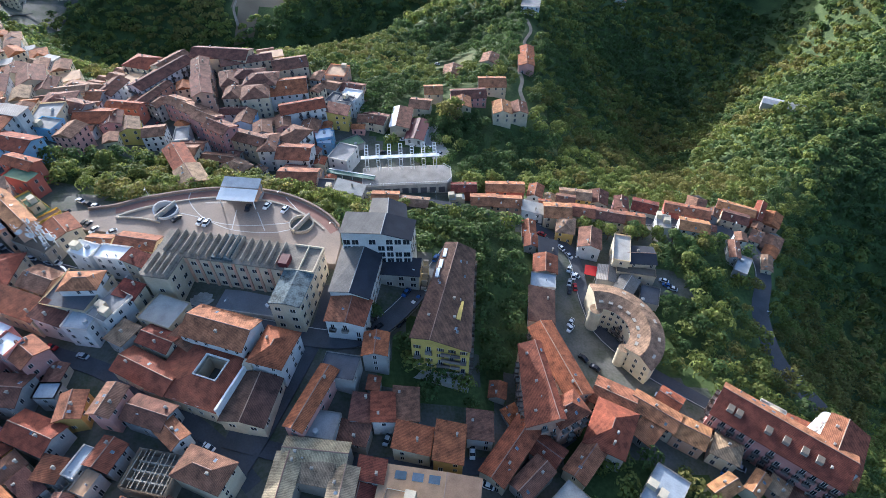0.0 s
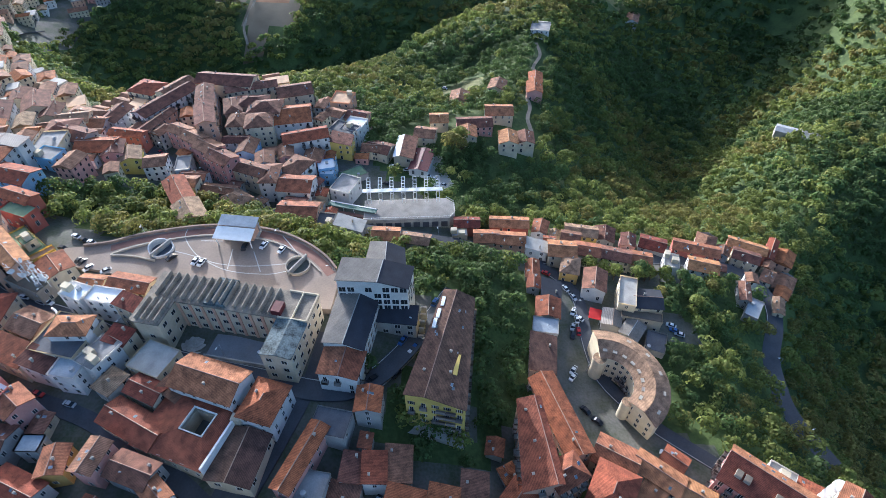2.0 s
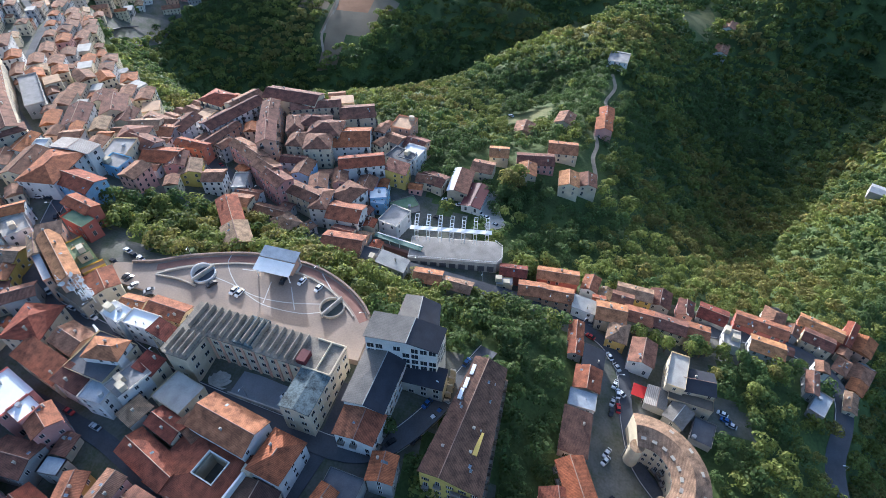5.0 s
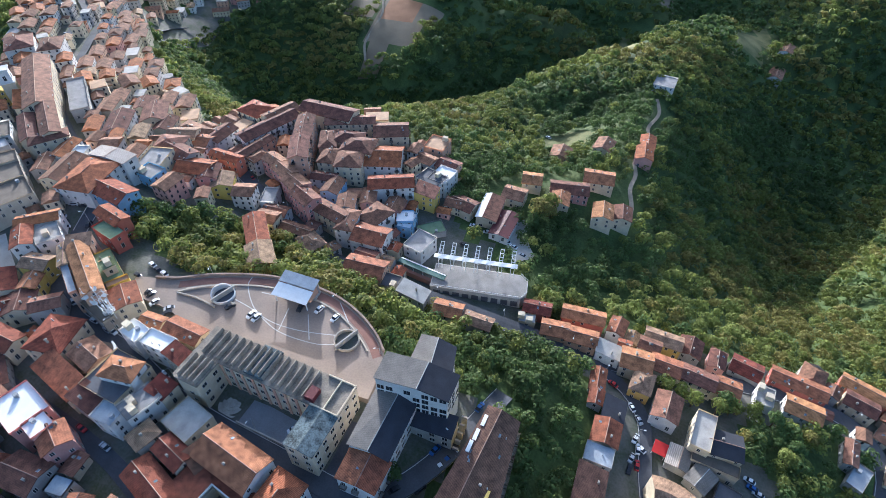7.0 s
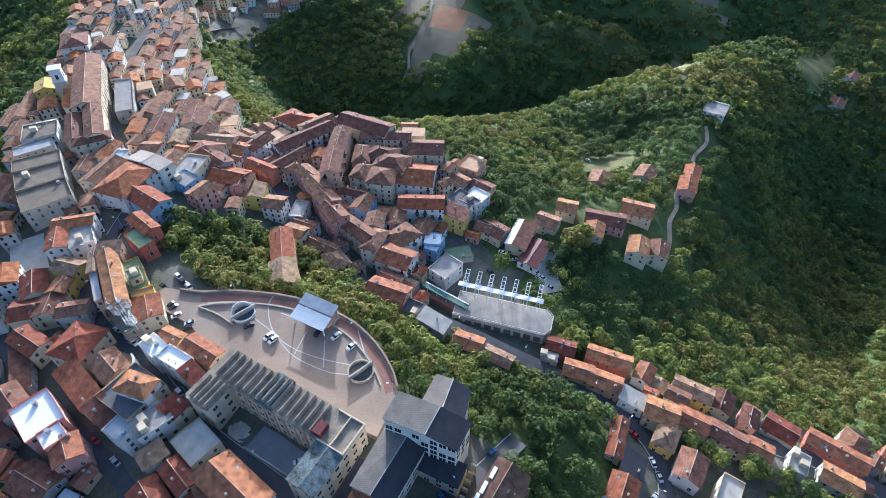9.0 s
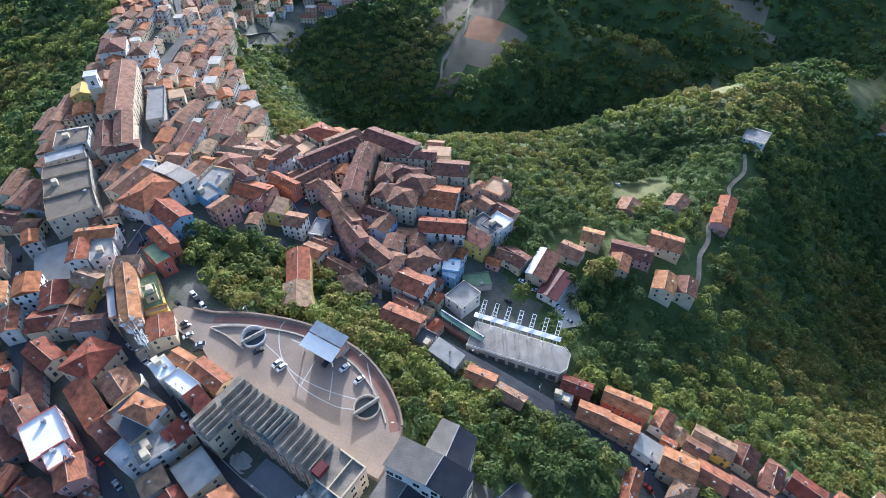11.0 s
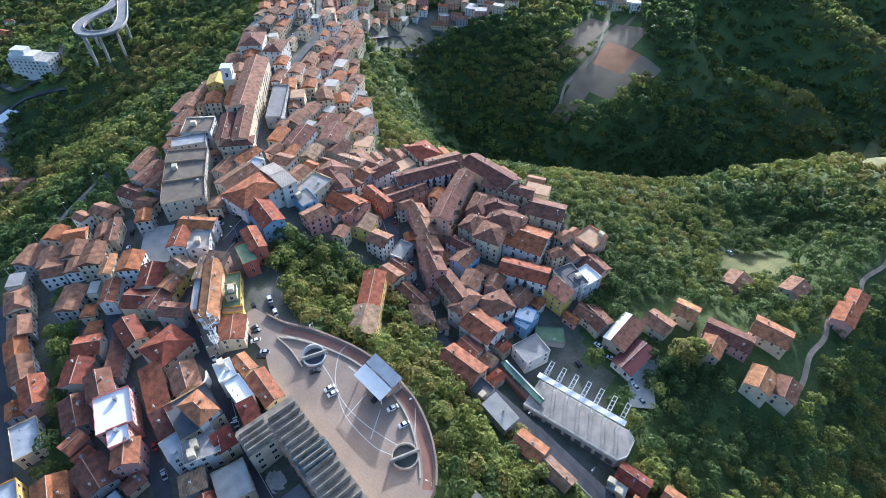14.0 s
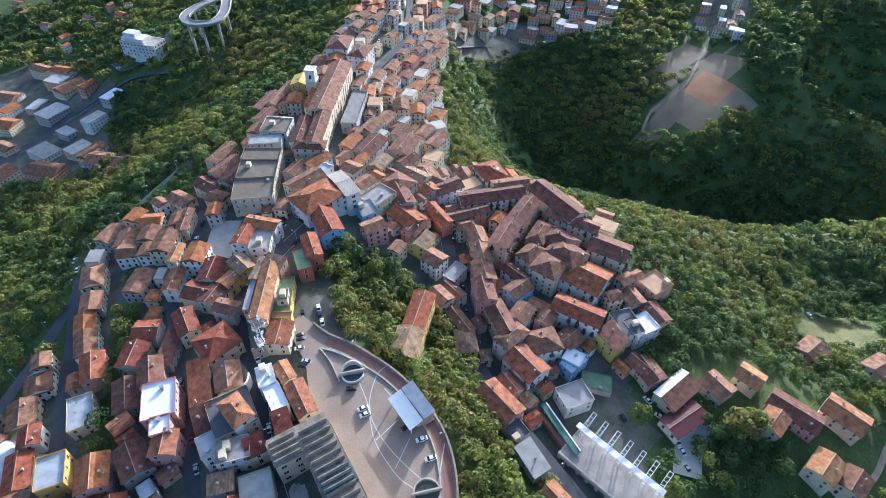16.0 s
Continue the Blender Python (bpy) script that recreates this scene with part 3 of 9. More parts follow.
gx, gy = spaced(-3200, 3200, -360, 260, 4.0, 40.0), spaced(-2400, 3600, 30, 420, 4.0, 40.0)
gxy = np.array([(x, y) for y in gy for x in gx])
gz = heights(gxy)


def inside(poly, xy):
    """Which places lie inside the outline."""
    xy = np.asarray(xy, float).reshape(-1, 2)
    hit = np.zeros(len(xy), bool)
    for (x0, y0), (x1, y1) in zip(poly, poly[1:] + poly[:1]):
        cross = (y0 > xy[:, 1]) != (y1 > xy[:, 1])
        with np.errstate(divide="ignore", invalid="ignore"):
            hit ^= cross & (xy[:, 0] < (x1 - x0) * (xy[:, 1] - y0) / (y1 - y0) + x0)
    return hit


TOWN = [
    [(-140, 30), (40, 40), (36, 72), (22, 96), (16, 110), (-4, 78), (-20, 86), (-8, 112), (-4, 140), (-22, 146), (-45, 130), (-46, 146), (-62, 158), (-92, 166), (-124, 158), (-142, 166), (-146, 196), (-128, 205), (-110, 203), (-88, 196), (-60, 191), (-25, 188), (0, 184), (4, 196), (-8, 210), (-18, 240), (-28, 235), (-46, 262), (-60, 285), (-72, 300), (-110, 318), (-180, 302), (-192, 280), (-228, 300), (-250, 320), (-290, 350), (-350, 420), (-520, 520), (-560, 480), (-420, 380), (-330, 270), (-275, 195), (-262, 170), (-255, 140), (-268, 105), (-220, 85), (-196, 60), (-180, 30)],
    [(0, 184), (30, 176), (45, 160), (40, 120), (30, 112), (50, 70), (110, 55), (132, 68), (100, 90), (76, 102), (78, 128), (84, 140), (102, 140), (103, 152), (92, 158), (90, 172), (132, 187), (150, 178), (160, 176), (178, 205), (170, 218), (100, 210), (40, 202), (4, 200)],
    [(-793, 77), (-750, 137), (-673, 168), (-572, 184), (-524, 162), (-455, 138), (-461, 100), (-542, 39)],
    [(-366, 338), (-412, 447), (-351, 676), (-323, 619), (-377, 555), (-359, 430), (-318, 346)],
    [(-299, 741), (-257, 802), (-219, 735), (-237, 681)],
]
HILL_GARDENS = [(-30, 288), (-16, 300), (20, 318), (46, 318), (50, 271), (31, 261), (22, 268), (14, 282), (2, 276), (-8, 268), (-22, 262)]
SLOPE_TREES = [[(11, 108), (10, 88), (-13, 96), (-13, 88), (-1, 79), (12, 79), (21, 87), (21, 104), (18, 120)], [(-150, 205), (-172, 190), (-160, 172), (-140, 170), (-128, 176), (-124, 192)], [(-229, 106), (-213, 107), (-183, 97), (-165, 85), (-145, 79), (-127, 73), (-139, 64), (-165, 74), (-195, 87), (-208, 98)]]
fields = {"field": [[(-214, 542), (-196, 515), (-166, 524), (-155, 558), (-155, 594), (-133, 605), (-160, 638), (-180, 640), (-204, 682), (-223, 663), (-205, 593), (-210, 553)], [(-245, 600), (-253, 668), (-226, 662), (-212, 594), (-231, 594)], [(-20, 888), (53, 889), (122, 873), (105, 821), (34, 806)]], "meadow": [[(-12, 374), (15, 396), (35, 392), (28, 376), (0, 360)], [(35, 705), (58, 736), (63, 562), (52, 537), (37, 535)], [(154, 690), (217, 782), (215, 726), (192, 670), (154, 634)], [(-11, 378), (19, 401), (26, 378), (-2, 359)]], "stubble": [[(-207, 586), (-199, 612), (-163, 598), (-156, 568), (-176, 569)]]}
bm_faces, slots = [], []
nx = len(gx)
cell = [(j * nx + i) for j in range(len(gy) - 1) for i in range(nx - 1)]
mid = np.array([((gx[k % nx] + gx[k % nx + 1]) / 2, (gy[k // nx] + gy[k // nx + 1]) / 2) for k in cell])
slot = np.zeros(len(cell), int)
for poly in TOWN:
    slot[inside(poly, mid)] = 1
for poly in SLOPE_TREES:
    slot[inside(poly, mid)] = 0
for poly in fields["field"]:
    slot[inside(poly, mid)] = 2
for poly in fields["stubble"]:
    slot[inside(poly, mid)] = 3
for poly in fields["meadow"]:
    slot[inside(poly, mid)] = 4
me = bpy.data.meshes.new("ground")
me.from_pydata([(x, y, z) for (x, y), z in zip(gxy, gz)], [], [(k, k + 1, k + nx + 1, k + nx) for k in cell])
for k in ("grass", "town", "field", "stubble", "dry_grass"):
    me.materials.append(MAT[k])
me.polygons.foreach_set("material_index", slot.tolist())
me.polygons.foreach_set("use_smooth", [True] * len(cell))
tagged(new("ground", me), "green hills, gorges and the paved town crest", "ground", kind="structure")


def strip(name, points, width, mat, lift=0.12, label="", category="road", step=4.0, thick=0.5):
    """A road or wall top that follows the land along a line."""
    dense = []
    for (x0, y0), (x1, y1) in zip(points, points[1:]):
        n = max(1, int(math.hypot(x1 - x0, y1 - y0) / step))
        dense += [(x0 + (x1 - x0) * i / n, y0 + (y1 - y0) * i / n) for i in range(n)]
    dense.append(points[-1])
    p = np.array(dense)
    for _ in range(3):
        p[1:-1] = (p[:-2] + 2 * p[1:-1] + p[2:]) / 4
    d = np.gradient(p, axis=0)
    d /= np.linalg.norm(d, axis=1)[:, None]
    nrm = np.stack([-d[:, 1], d[:, 0]], 1)
    left, right = p + nrm * width / 2, p - nrm * width / 2
    z = np.maximum(np.maximum(heights(left), heights(right)), heights(p)) + lift
    z[1:-1] = (z[:-2] + z[1:-1] + z[2:]) / 3
    bm = bmesh.new()
    rows = [[bm.verts.new((*a, c)) for a, c in ((l, h), (r, h))] + [bm.verts.new((*a, c)) for a, c in ((l, h - thick), (r, h - thick))] for l, r, h in zip(left, right, z)]
    for a, b in zip(rows, rows[1:]):
        bm.faces.new((a[1], b[1], b[0], a[0]))
        bm.faces.new((a[0], b[0], b[2], a[2]))
        bm.faces.new((b[1], a[1], a[3], b[3]))
    ob = new(name, mesh_of(name, bm, mat))
    return tagged(ob, label or "grey asphalt street between the houses", category, kind="structure")


ROADS = {
    "road_lower": [(-205, 262), (-168, 250), (-140, 232), (-112, 214), (-88, 200), (-60, 193), (-25, 190), (5, 186), (35, 181), (70, 188), (105, 194), (130, 196), (146, 190), (152, 174), (146, 158), (138, 146), (136, 120), (146, 100)],
    "road_east": [(35, 181), (50, 172), (57, 160), (56, 140), (58, 120), (72, 102), (92, 86), (112, 70)],
    "road_school": [(-200, 205), (-188, 188), (-178, 160), (-172, 143), (-154, 129), (-137, 125), (-118, 119), (-98, 110), (-76, 105), (-50, 100), (-36, 96), (-24, 97), (-14, 108), (-4, 126), (4, 146)],
    "road_south": [(-37, 117), (-39, 98), (-46, 79), (-51, 66), (-58, 50)],
    "road_row": [(-248, 86), (-193, 68), (-147, 53)],
    "road_works": [(-540, 47), (-570, 87), (-590, 135), (-572, 184)],
    "road_west": [(-300, 165), (-285, 135), (-262, 101), (-240, 85), (-215, 62), (-190, 35)],
    "road_corso": [(-238, 150), (-220, 137), (-203, 123), (-184, 111), (-156, 101), (-127, 94), (-103, 87), (-80, 76), (-62, 65), (-50, 54)],
    "road_crest": [(-185, 188), (-200, 207), (-240, 228), (-290, 268), (-330, 320), (-360, 380), (-440, 450)],
    "road_hill": [(49, 285), (52, 300), (49, 318), (54, 334), (51, 350), (63, 374), (60, 395), (70, 420), (68, 442)],
    "road_plain": [(-548, 65), (-579, 126), (-565, 188), (-533, 226)],
    "road_far": [(-303, 303), (-323, 339), (-353, 398), (-381, 482), (-385, 564), (-331, 619)],
    "road_flats": [(-708, 111), (-750, 156), (-668, 201), (-577, 196), (-552, 229), (-620, 261), (-647, 290)],
    "track_field": [(-196, 515), (-205, 537), (-203, 590), (-228, 665), (-259, 724)],
    "road_cross": [(-60, 66), (-30, 60), (0, 62), (24, 64), (40, 76)],
}
for k, pts in ROADS.items():
    strip(k, pts, 7.0 if k in ("road_lower", "road_school", "road_works") else 2.4 if k in ("road_hill", "track_field") else 5.0, "track" if k in ("road_hill", "track_field") else "asphalt")
strip("car_park", [(-193.5, 136.5), (-206, 145.3), (-217, 154)], 13.0, "pale_paving", label="pale cleared building plot between the houses", category="yard")
strip("yard_gravel", [(-8, 262), (-8, 250), (-5, 240), (0, 233)], 11.0, "pale_paving", label="pale gravel yard beside the red-roofed workshop", category="yard")


def beside(pts, off):
    """The line at a distance beside another."""
    p = np.array(pts, float)
    d = np.gradient(p, axis=0)
    d /= np.linalg.norm(d, axis=1)[:, None]
    return [tuple(q) for q in p + np.stack([-d[:, 1], d[:, 0]], 1) * off]


for k in ("road_lower", "road_east", "road_school"):
    for off in ((-2.2, 2.2) if k == "road_east" else (-3.0, 3.0)):
        strip("road_line", beside(ROADS[k], off), 0.22, "line", 0.3, "thin white edge line of the street", "road marking", thick=0.4)
strip("guard_rail", beside(ROADS["road_west"], -2.6), 0.25, "steel_white", 1.0, "pale guard rail along the hillside road", "guard rail", thick=0.9)
strip("guard_rail", beside(ROADS["road_lower"][-7:], 3.6), 0.25, "steel_white", 0.9, "pale guard rail along the hillside road", "guard rail", thick=0.9)


# ---- the square above the town ----
ARC = [(-140, 150), (-132, 151), (-123, 153), (-114, 157), (-104, 160), (-92, 162.5), (-80, 163), (-70, 162), (-60, 159.3), (-50, 154), (-42, 147.5), (-37.5, 142)]
SQUARE = [(-37.5, 142), (-36, 134), (-36.5, 124), (-41, 124.3), (-91, 132.6), (-99, 130), (-106, 133), (-118, 139), (-138, 142)]
bm = bmesh.new()
prism(bm, (ARC + SQUARE)[::-1], -9, 0.0)
tagged(new("square_paving", mesh_of("square_paving", bm, "paving")), "grey paved town square with pale curved lines", "pavement", kind="structure")


def ribbon(name, pts, width, z, mat, label, high=0.0, category="trim", lift=None):
    """A band along a line, flat or raised like a wall."""
    p = np.array(pts, float)
    d = np.gradient(p, axis=0)
    d /= np.linalg.norm(d, axis=1)[:, None]
    nrm = np.stack([-d[:, 1], d[:, 0]], 1) * width / 2
    bm = bmesh.new()
    rows = []
    for i, (a, b) in enumerate(zip(p + nrm, p - nrm)):
        z0 = z if lift is None else lift[i]
        rows.append([bm.verts.new((*a, z0 + high)), bm.verts.new((*b, z0 + high)), bm.verts.new((*b, z0 - 0.3)), bm.verts.new((*a, z0 - 0.3))])
    for a, b in zip(rows, rows[1:]):
        for i in range(4):
            j = (i + 1) % 4
            bm.faces.new((a[i], b[i], b[j], a[j]))
    bm.faces.new(rows[0][::-1])
    bm.faces.new(rows[-1])
    bmesh.ops.recalc_face_normals(bm, faces=bm.faces)
    return tagged(new(name, mesh_of(name, bm, mat)), label, category, kind="structure")


def curve(pts, n=6):
    """A smooth line through points."""
    p = np.array(pts, float)
    q = np.concatenate([[2 * p[0] - p[1]], p, [2 * p[-1] - p[-2]]])
    out = []
    for i in range(1, len(q) - 2):
        for k in range(n):
            t = k / n
            a, b, c, d = q[i - 1:i + 3]
            out.append(0.5 * (2 * b + (c - a) * t + (2 * a - 5 * b + 4 * c - d) * t * t + (3 * b - a - 3 * c + d) * t ** 3))
    return np.array(out + [p[-1]])


def arc(cx, cy, r, a0, a1, n=40, ry=None):
    return [(cx + r * math.cos(radians(a0 + (a1 - a0) * i / n)), cy + (ry or r) * math.sin(radians(a0 + (a1 - a0) * i / n))) for i in range(n + 1)]


rim = curve(ARC[1:])
ribbon("parapet_wall", rim, 0.7, 0.0, "brick_cap", "curved stone parapet round the square", 1.1, "wall")
inner = rim * 1.0
inner[:, 1] -= 2.6
inner[:, 0] -= (inner[:, 0] + 85) * 0.03
ribbon("rose_band", inner[6:], 3.2, 0.03, "paving_rose", "band of rose brick paving along the parapet")
inner2 = rim * 1.0
inner2[:, 1] -= 5.0
inner2[:, 0] -= (inner2[:, 0] + 85) * 0.06
ribbon("inner_kerb", inner2[8:-4], 0.5, 0.0, "stone", "low curved stone kerb on the square", 0.45, "kerb")
for k, pts in enumerate(([(-97.2, 161), (-96.7, 157), (-92.6, 151.2), (-87.3, 146.4), (-79.6, 143.5), (-68.9, 142.7), (-56.9, 144), (-48, 146)], [(-98, 149.5), (-88.6, 146.6), (-76, 140.5), (-62, 139), (-55, 140.5)], [(-90, 155), (-82, 155)], [(-77, 151), (-76, 141)], [(-69, 150), (-64, 140)], [(-60, 158), (-50, 146)])):
    ribbon("paving_line", curve(pts), 0.35, 0.035, "line", "pale stone line set in the paving")


def stair_well(x, y, r, rot, wall, label, high=1.6):
    """A round walled well, higher on its back half, with a straight wall across it and a dark disc for its pit."""
    own = anchor("stair_well", x, y, 0, rot, label, "stair well", "stair wells of the square")
    bm = bmesh.new()
    out, inn = arc(0, 0, r, 0, 360, 36)[:-1], arc(0, 0, r - 0.45, 0, 360, 36)[:-1]
    top = [1.1 + high * max(0.0, math.sin(2 * math.pi * i / 36)) for i in range(36)]
    o0, o1 = [bm.verts.new((*p, 0)) for p in out], [bm.verts.new((*p, h)) for p, h in zip(out, top)]
    i0, i1 = [bm.verts.new((*p, 0.05)) for p in inn], [bm.verts.new((*p, h)) for p, h in zip(inn, top)]
    for i in range(36):
        j = (i + 1) % 36
        bm.faces.new((o0[i], o0[j], o1[j], o1[i]))
        bm.faces.new((o1[i], o1[j], i1[j], i1[i]))
        bm.faces.new((i1[i], i1[j], i0[j], i0[i]))
    part("ring_wall", bm, wall, own)
    # disc at paving level, coloured dark for the shade down in the pit
    bm = bmesh.new()
    bm.faces.new([bm.verts.new((*p, 0.06)) for p in inn])
    part("pit_floor", bm, "town" if wall != "white" else "dark_flat", own, "dark floor disc standing for the shaded, overgrown pit")
    bm = bmesh.new()
    box(bm, -r - 0.5, r + 0.5, -0.25, 0.25, 0.05, 2.2)
    part("cross_wall", bm, "pale_flat", own, "straight pale wall across the well")
    return own


stair_well(-102.6, 149.8, 4.3, 62, "white", "round white stair well with a straight cross wall")
stair_well(-51.2, 142.8, 4.4, 62, "stone", "round stone well with a straight cross wall", 0.3)
ribbon("ramp_wall", curve([(-120, 146.5), (-112, 146.2), (-103, 144.2)]), 0.5, 0.0, "stone", "low ramp wall by the stair well", 0.8, "wall")
ribbon("ramp_wall", curve([(-120, 146.8), (-114, 150.5), (-107.5, 153.2)]), 0.5, 0.0, "stone", "low ramp wall by the stair well", 0.8, "wall")

# stage canopy
own = anchor("stage_canopy", -76, 156.5, 0, -6, "white and blue sheet-metal stage canopy on posts", "canopy")
bm = bmesh.new()
for y0, y1, z0, z1 in ((-5.2, 0.2, 4.2, 5.4),):
    vs = [bm.verts.new((x, y, z)) for x, y, z in ((-7.2, y0, z0), (7.2, y0, z0), (7.2, y1, z1), (-7.2, y1, z1))]
    ws = [bm.verts.new(v.co + Vector((0, 0, 0.25))) for v in vs]
    bm.faces.new(vs[::-1])
    bm.faces.new(ws)
    for i in range(4):
        bm.faces.new((vs[i], vs[(i + 1) % 4], ws[(i + 1) % 4], ws[i]))
part("front_sheet", bm, "steel_white", own, "white front roof sheet")
bm = bmesh.new()
vs = [bm.verts.new((x, y, z)) for x, y, z in ((-7.2, 0.6, 5.7), (7.2, 0.6, 5.7), (7.2, 5.2, 6.7), (-7.2, 5.2, 6.7))]
ws = [bm.verts.new(v.co + Vector((0, 0, 0.25))) for v in vs]
bm.faces.new(vs[::-1])
bm.faces.new(ws)
for i in range(4):
    bm.faces.new((vs[i], vs[(i + 1) % 4], ws[(i + 1) % 4], ws[i]))
part("back_sheet", bm, "blue_flat", own, "pale blue back roof sheet")
for x in (-6.4, 6.4):
    for y, z in ((-4.2, 4.3), (4.4, 6.5)):
        bm = bmesh.new()
        beam(bm, (x, y, 0), (x, y, z), 0.22, 0, 8)
        part("post", bm, "steel_white", own)
bm = bmesh.new()
box(bm, -6.8, 6.8, 0.5, 4.8, 0, 1.0)
part("stage", bm, "concrete", own, "low concrete stage platform")
bm = bmesh.new()
box(bm, -6.9, 6.9, 3.9, 4.3, 0.9, 6.4)
part("back_wall", bm, "grey", own, "grey back wall of the stage")
bm = bmesh.new()
box(bm, 5.2, 6.3, -1.5, 3.8, 1.0, 4.6)
part("side_wall", bm, "salmon", own)

# ---- the school with its saw-tooth roof ----
SX, SY, SR = -91.5, 131.4, -9.7
own = anchor("school", SX, SY, -5.4, SR, "long cream school with weathered saw-tooth concrete roof", "school")
TOP = 13.8
bm = bmesh.new()
prism(bm, [(0, -10.5), (0, -19.3), (1.2, -20.0), (9.5, -20.0), (9.5, -10.5), (44, -10.5), (44, -23.6), (53.5, -23.6), (53.5, 0), (0, 0)], -3, TOP)
part("wall", bm, "cream", own)
bm = bmesh.new()
prism(bm, [(-0.3, -10.5), (-0.3, -19.5), (1.0, -20.3), (9.8, -20.3), (9.8, -10.8), (44, -10.8), (44, 0.3), (-0.3, 0.3)], TOP + 0.02, TOP + 0.5)
part("roof", bm, "roof_worn", own, "stained dark concrete roof deck")
bm = bmesh.new()
gable_roof(bm, 12.6, 9.4, 0.0, 0.9, 0.3, 0.3)
wing = part("wing_roof", bm, "roof_blue", own, "blue-grey stained corrugated wing roof")
wing.matrix_basis = Matrix.Translation((48.9, -17.4, TOP + 0.1)) @ Matrix.Rotation(radians(90), 4, "Z")
bm = bmesh.new()
box(bm, 44.0, 53.7, -10.7, 0.2, TOP + 0.02, TOP + 0.5)
part("terrace_roof", bm, "roof_worn", own, "stained flat roof of the wing")
for x0, x1, y0, y1 in ((53.3, 53.75, -10.7, 0.2), (44.0, 53.3, -0.2, 0.2), (44.2, 53.3, -10.75, -10.4), (48.6, 48.9, -10.4, -0.2)):
    bm = bmesh.new()
    box(bm, x0, x1, y0, y1, TOP + 0.5, TOP + 1.3)
    part("parapet", bm, "cream", own)
bm = bmesh.new()
vs = box(bm, -0.13, 0.13, -9.9, -0.2, 0.3, 2.0)
for v in vs:
    if v.co.z > 1:
        v.co.x -= 0.35
FIN = mesh_of("roof_fin", bm, "fin")
for i in range(14):
    if i in (6, 7):
        continue
    f = part("roof_fin", FIN, (), own)
    f.matrix_basis = Matrix.Translation((3.4 + i * 2.92, 0, TOP))
bm = bmesh.new()
vs = box(bm, -0.16, 0.16, -8.6, 0, 0.3, 1.9)
for v in vs:
    if v.co.z > 1:
        v.co.x -= 0.3
FIN2 = mesh_of("roof_fin", bm, "fin")
for i in range(4):
    f = part("roof_fin", FIN2, (), own)
    f.matrix_basis = Matrix.Translation((2.2 + i * 2.2, -11, TOP))
bm = bmesh.new()
box(bm, 19.5, 26.5, -10.2, 0.6, TOP + 0.4, TOP + 1.5)
part("skylight_block", bm, "roof_blue", own, "raised dark glazed middle of the roof")
for i in range(3):
    f = part("roof_fin", FIN, (), own)
    f.matrix_basis = Matrix.Translation((21 + i * 2.2, 0, TOP + 0.9))
bm = bmesh.new()
box(bm, 42.0, 44.9, -9.9, -5.8, TOP + 0.4, TOP + 2.6)
part("stair_head", bm, ("wine",), own, "small brick-red stair head on the roof")
for i in range(9):
    bm = bmesh.new()
    x = 10.5 + i * 4.05
    box(bm, x - 0.45, x + 0.45, -10.85, -10.45, -2, TOP)
    part("pilaster", bm, "salmon", own)
openings(own, (10.5, -10.5), (44, -10.5), 1.6, 3, "wide", 4.05, 4.0, skip=0.0, ground_floor=False)
openings(own, (9.5, -20), (9.5, -10.5), 1.6, 3, "wide", 3.8, 4.0, skip=0.1, ground_floor=False)
openings(own, (1.2, -20), (9.5, -20), 1.6, 3, "wide", 4.0, 4.0, skip=0.3, ground_floor=False)
openings(own, (44, -23.6), (53.5, -23.6), 1.6, 3, "wide", 3.1, 4.0, skip=0.0, ground_floor=False)
openings(own, (53.5, -23.6), (53.5, 0), 1.6, 3, "wide", 3.4, 4.0, skip=0.0, ground_floor=False)
# courtyard terraces and steps
court = anchor("school_terrace", SX, SY, -5.4, SR, "grey raised terrace with round steps in the yard", "terrace")
bm = bmesh.new()
box(bm, 21, 44, -20, -10.6, -3, 1.3)
part("platform", bm, "asphalt_pale", court)
bm = bmesh.new()
box(bm, 20.6, 44, -20.4, -20, -3, 2.0)
part("terrace_wall", bm, "concrete", court)
for i in range(4):
    bm = bmesh.new()
    prism(bm, arc(15.3, -15.5, 4.8 - i * 1.1, 0, 360, 26)[:-1], -3, 0.55 + 0.22 * i)
    part("step_ring", bm, "concrete", court)

# ---- white block and its annex beside the square ----
# west slopes take the grey sheet for sunlight, east slopes the slate for shade
folded("block", "white five-storey block with sheet roof coloured sunlit grey, shaded dark", -20.5, 127.7, -9.0, 0, 8.8, [(-12.0, 24.7), (0.7, 24.2), (10.0, 21.2)], [(-11.0, 24.9), (1.8, 24.3), (11.2, 21.2)], ("sheet", "slate"), "white", "panel", 4, 2.55, 2.9)
folded("block", "rear part of the white block, roof coloured sunlit and shaded", -19.0, 138.2, -9.0, 0, 11.8, [(-6.0, 21.0), (0.4, 21.0), (7.0, 18.0)], [(-5.2, 20.4), (0.0, 20.4), (5.6, 17.6)], ("sheet", "slate"), "white", "panel", 4, 3.2, 2.9, sides="rb")
own = anchor("lower_wing", -15.5, 121.3, -9.0, -5, "pale lower storey with a dark roof under the white block", "building", "town houses")
bm = bmesh.new()
box(bm, -8.4, 7.8, -2.6, 4.0, -4, 9.4)
part("wall", bm, "pale_flat", own)
bm = bmesh.new()
vs = box(bm, -8.7, 8.1, -3.0, 4.0, 9.4, 9.65)
for v in vs:
    if v.co.y > 0:
        v.co.z += 1.6
part("roof", bm, "slate", own)
openings(own, (-8.4, -2.6), (7.8, -2.6), 3.0, 2, "wide", 3.2, 3.0, seed=5, ground_floor=False)
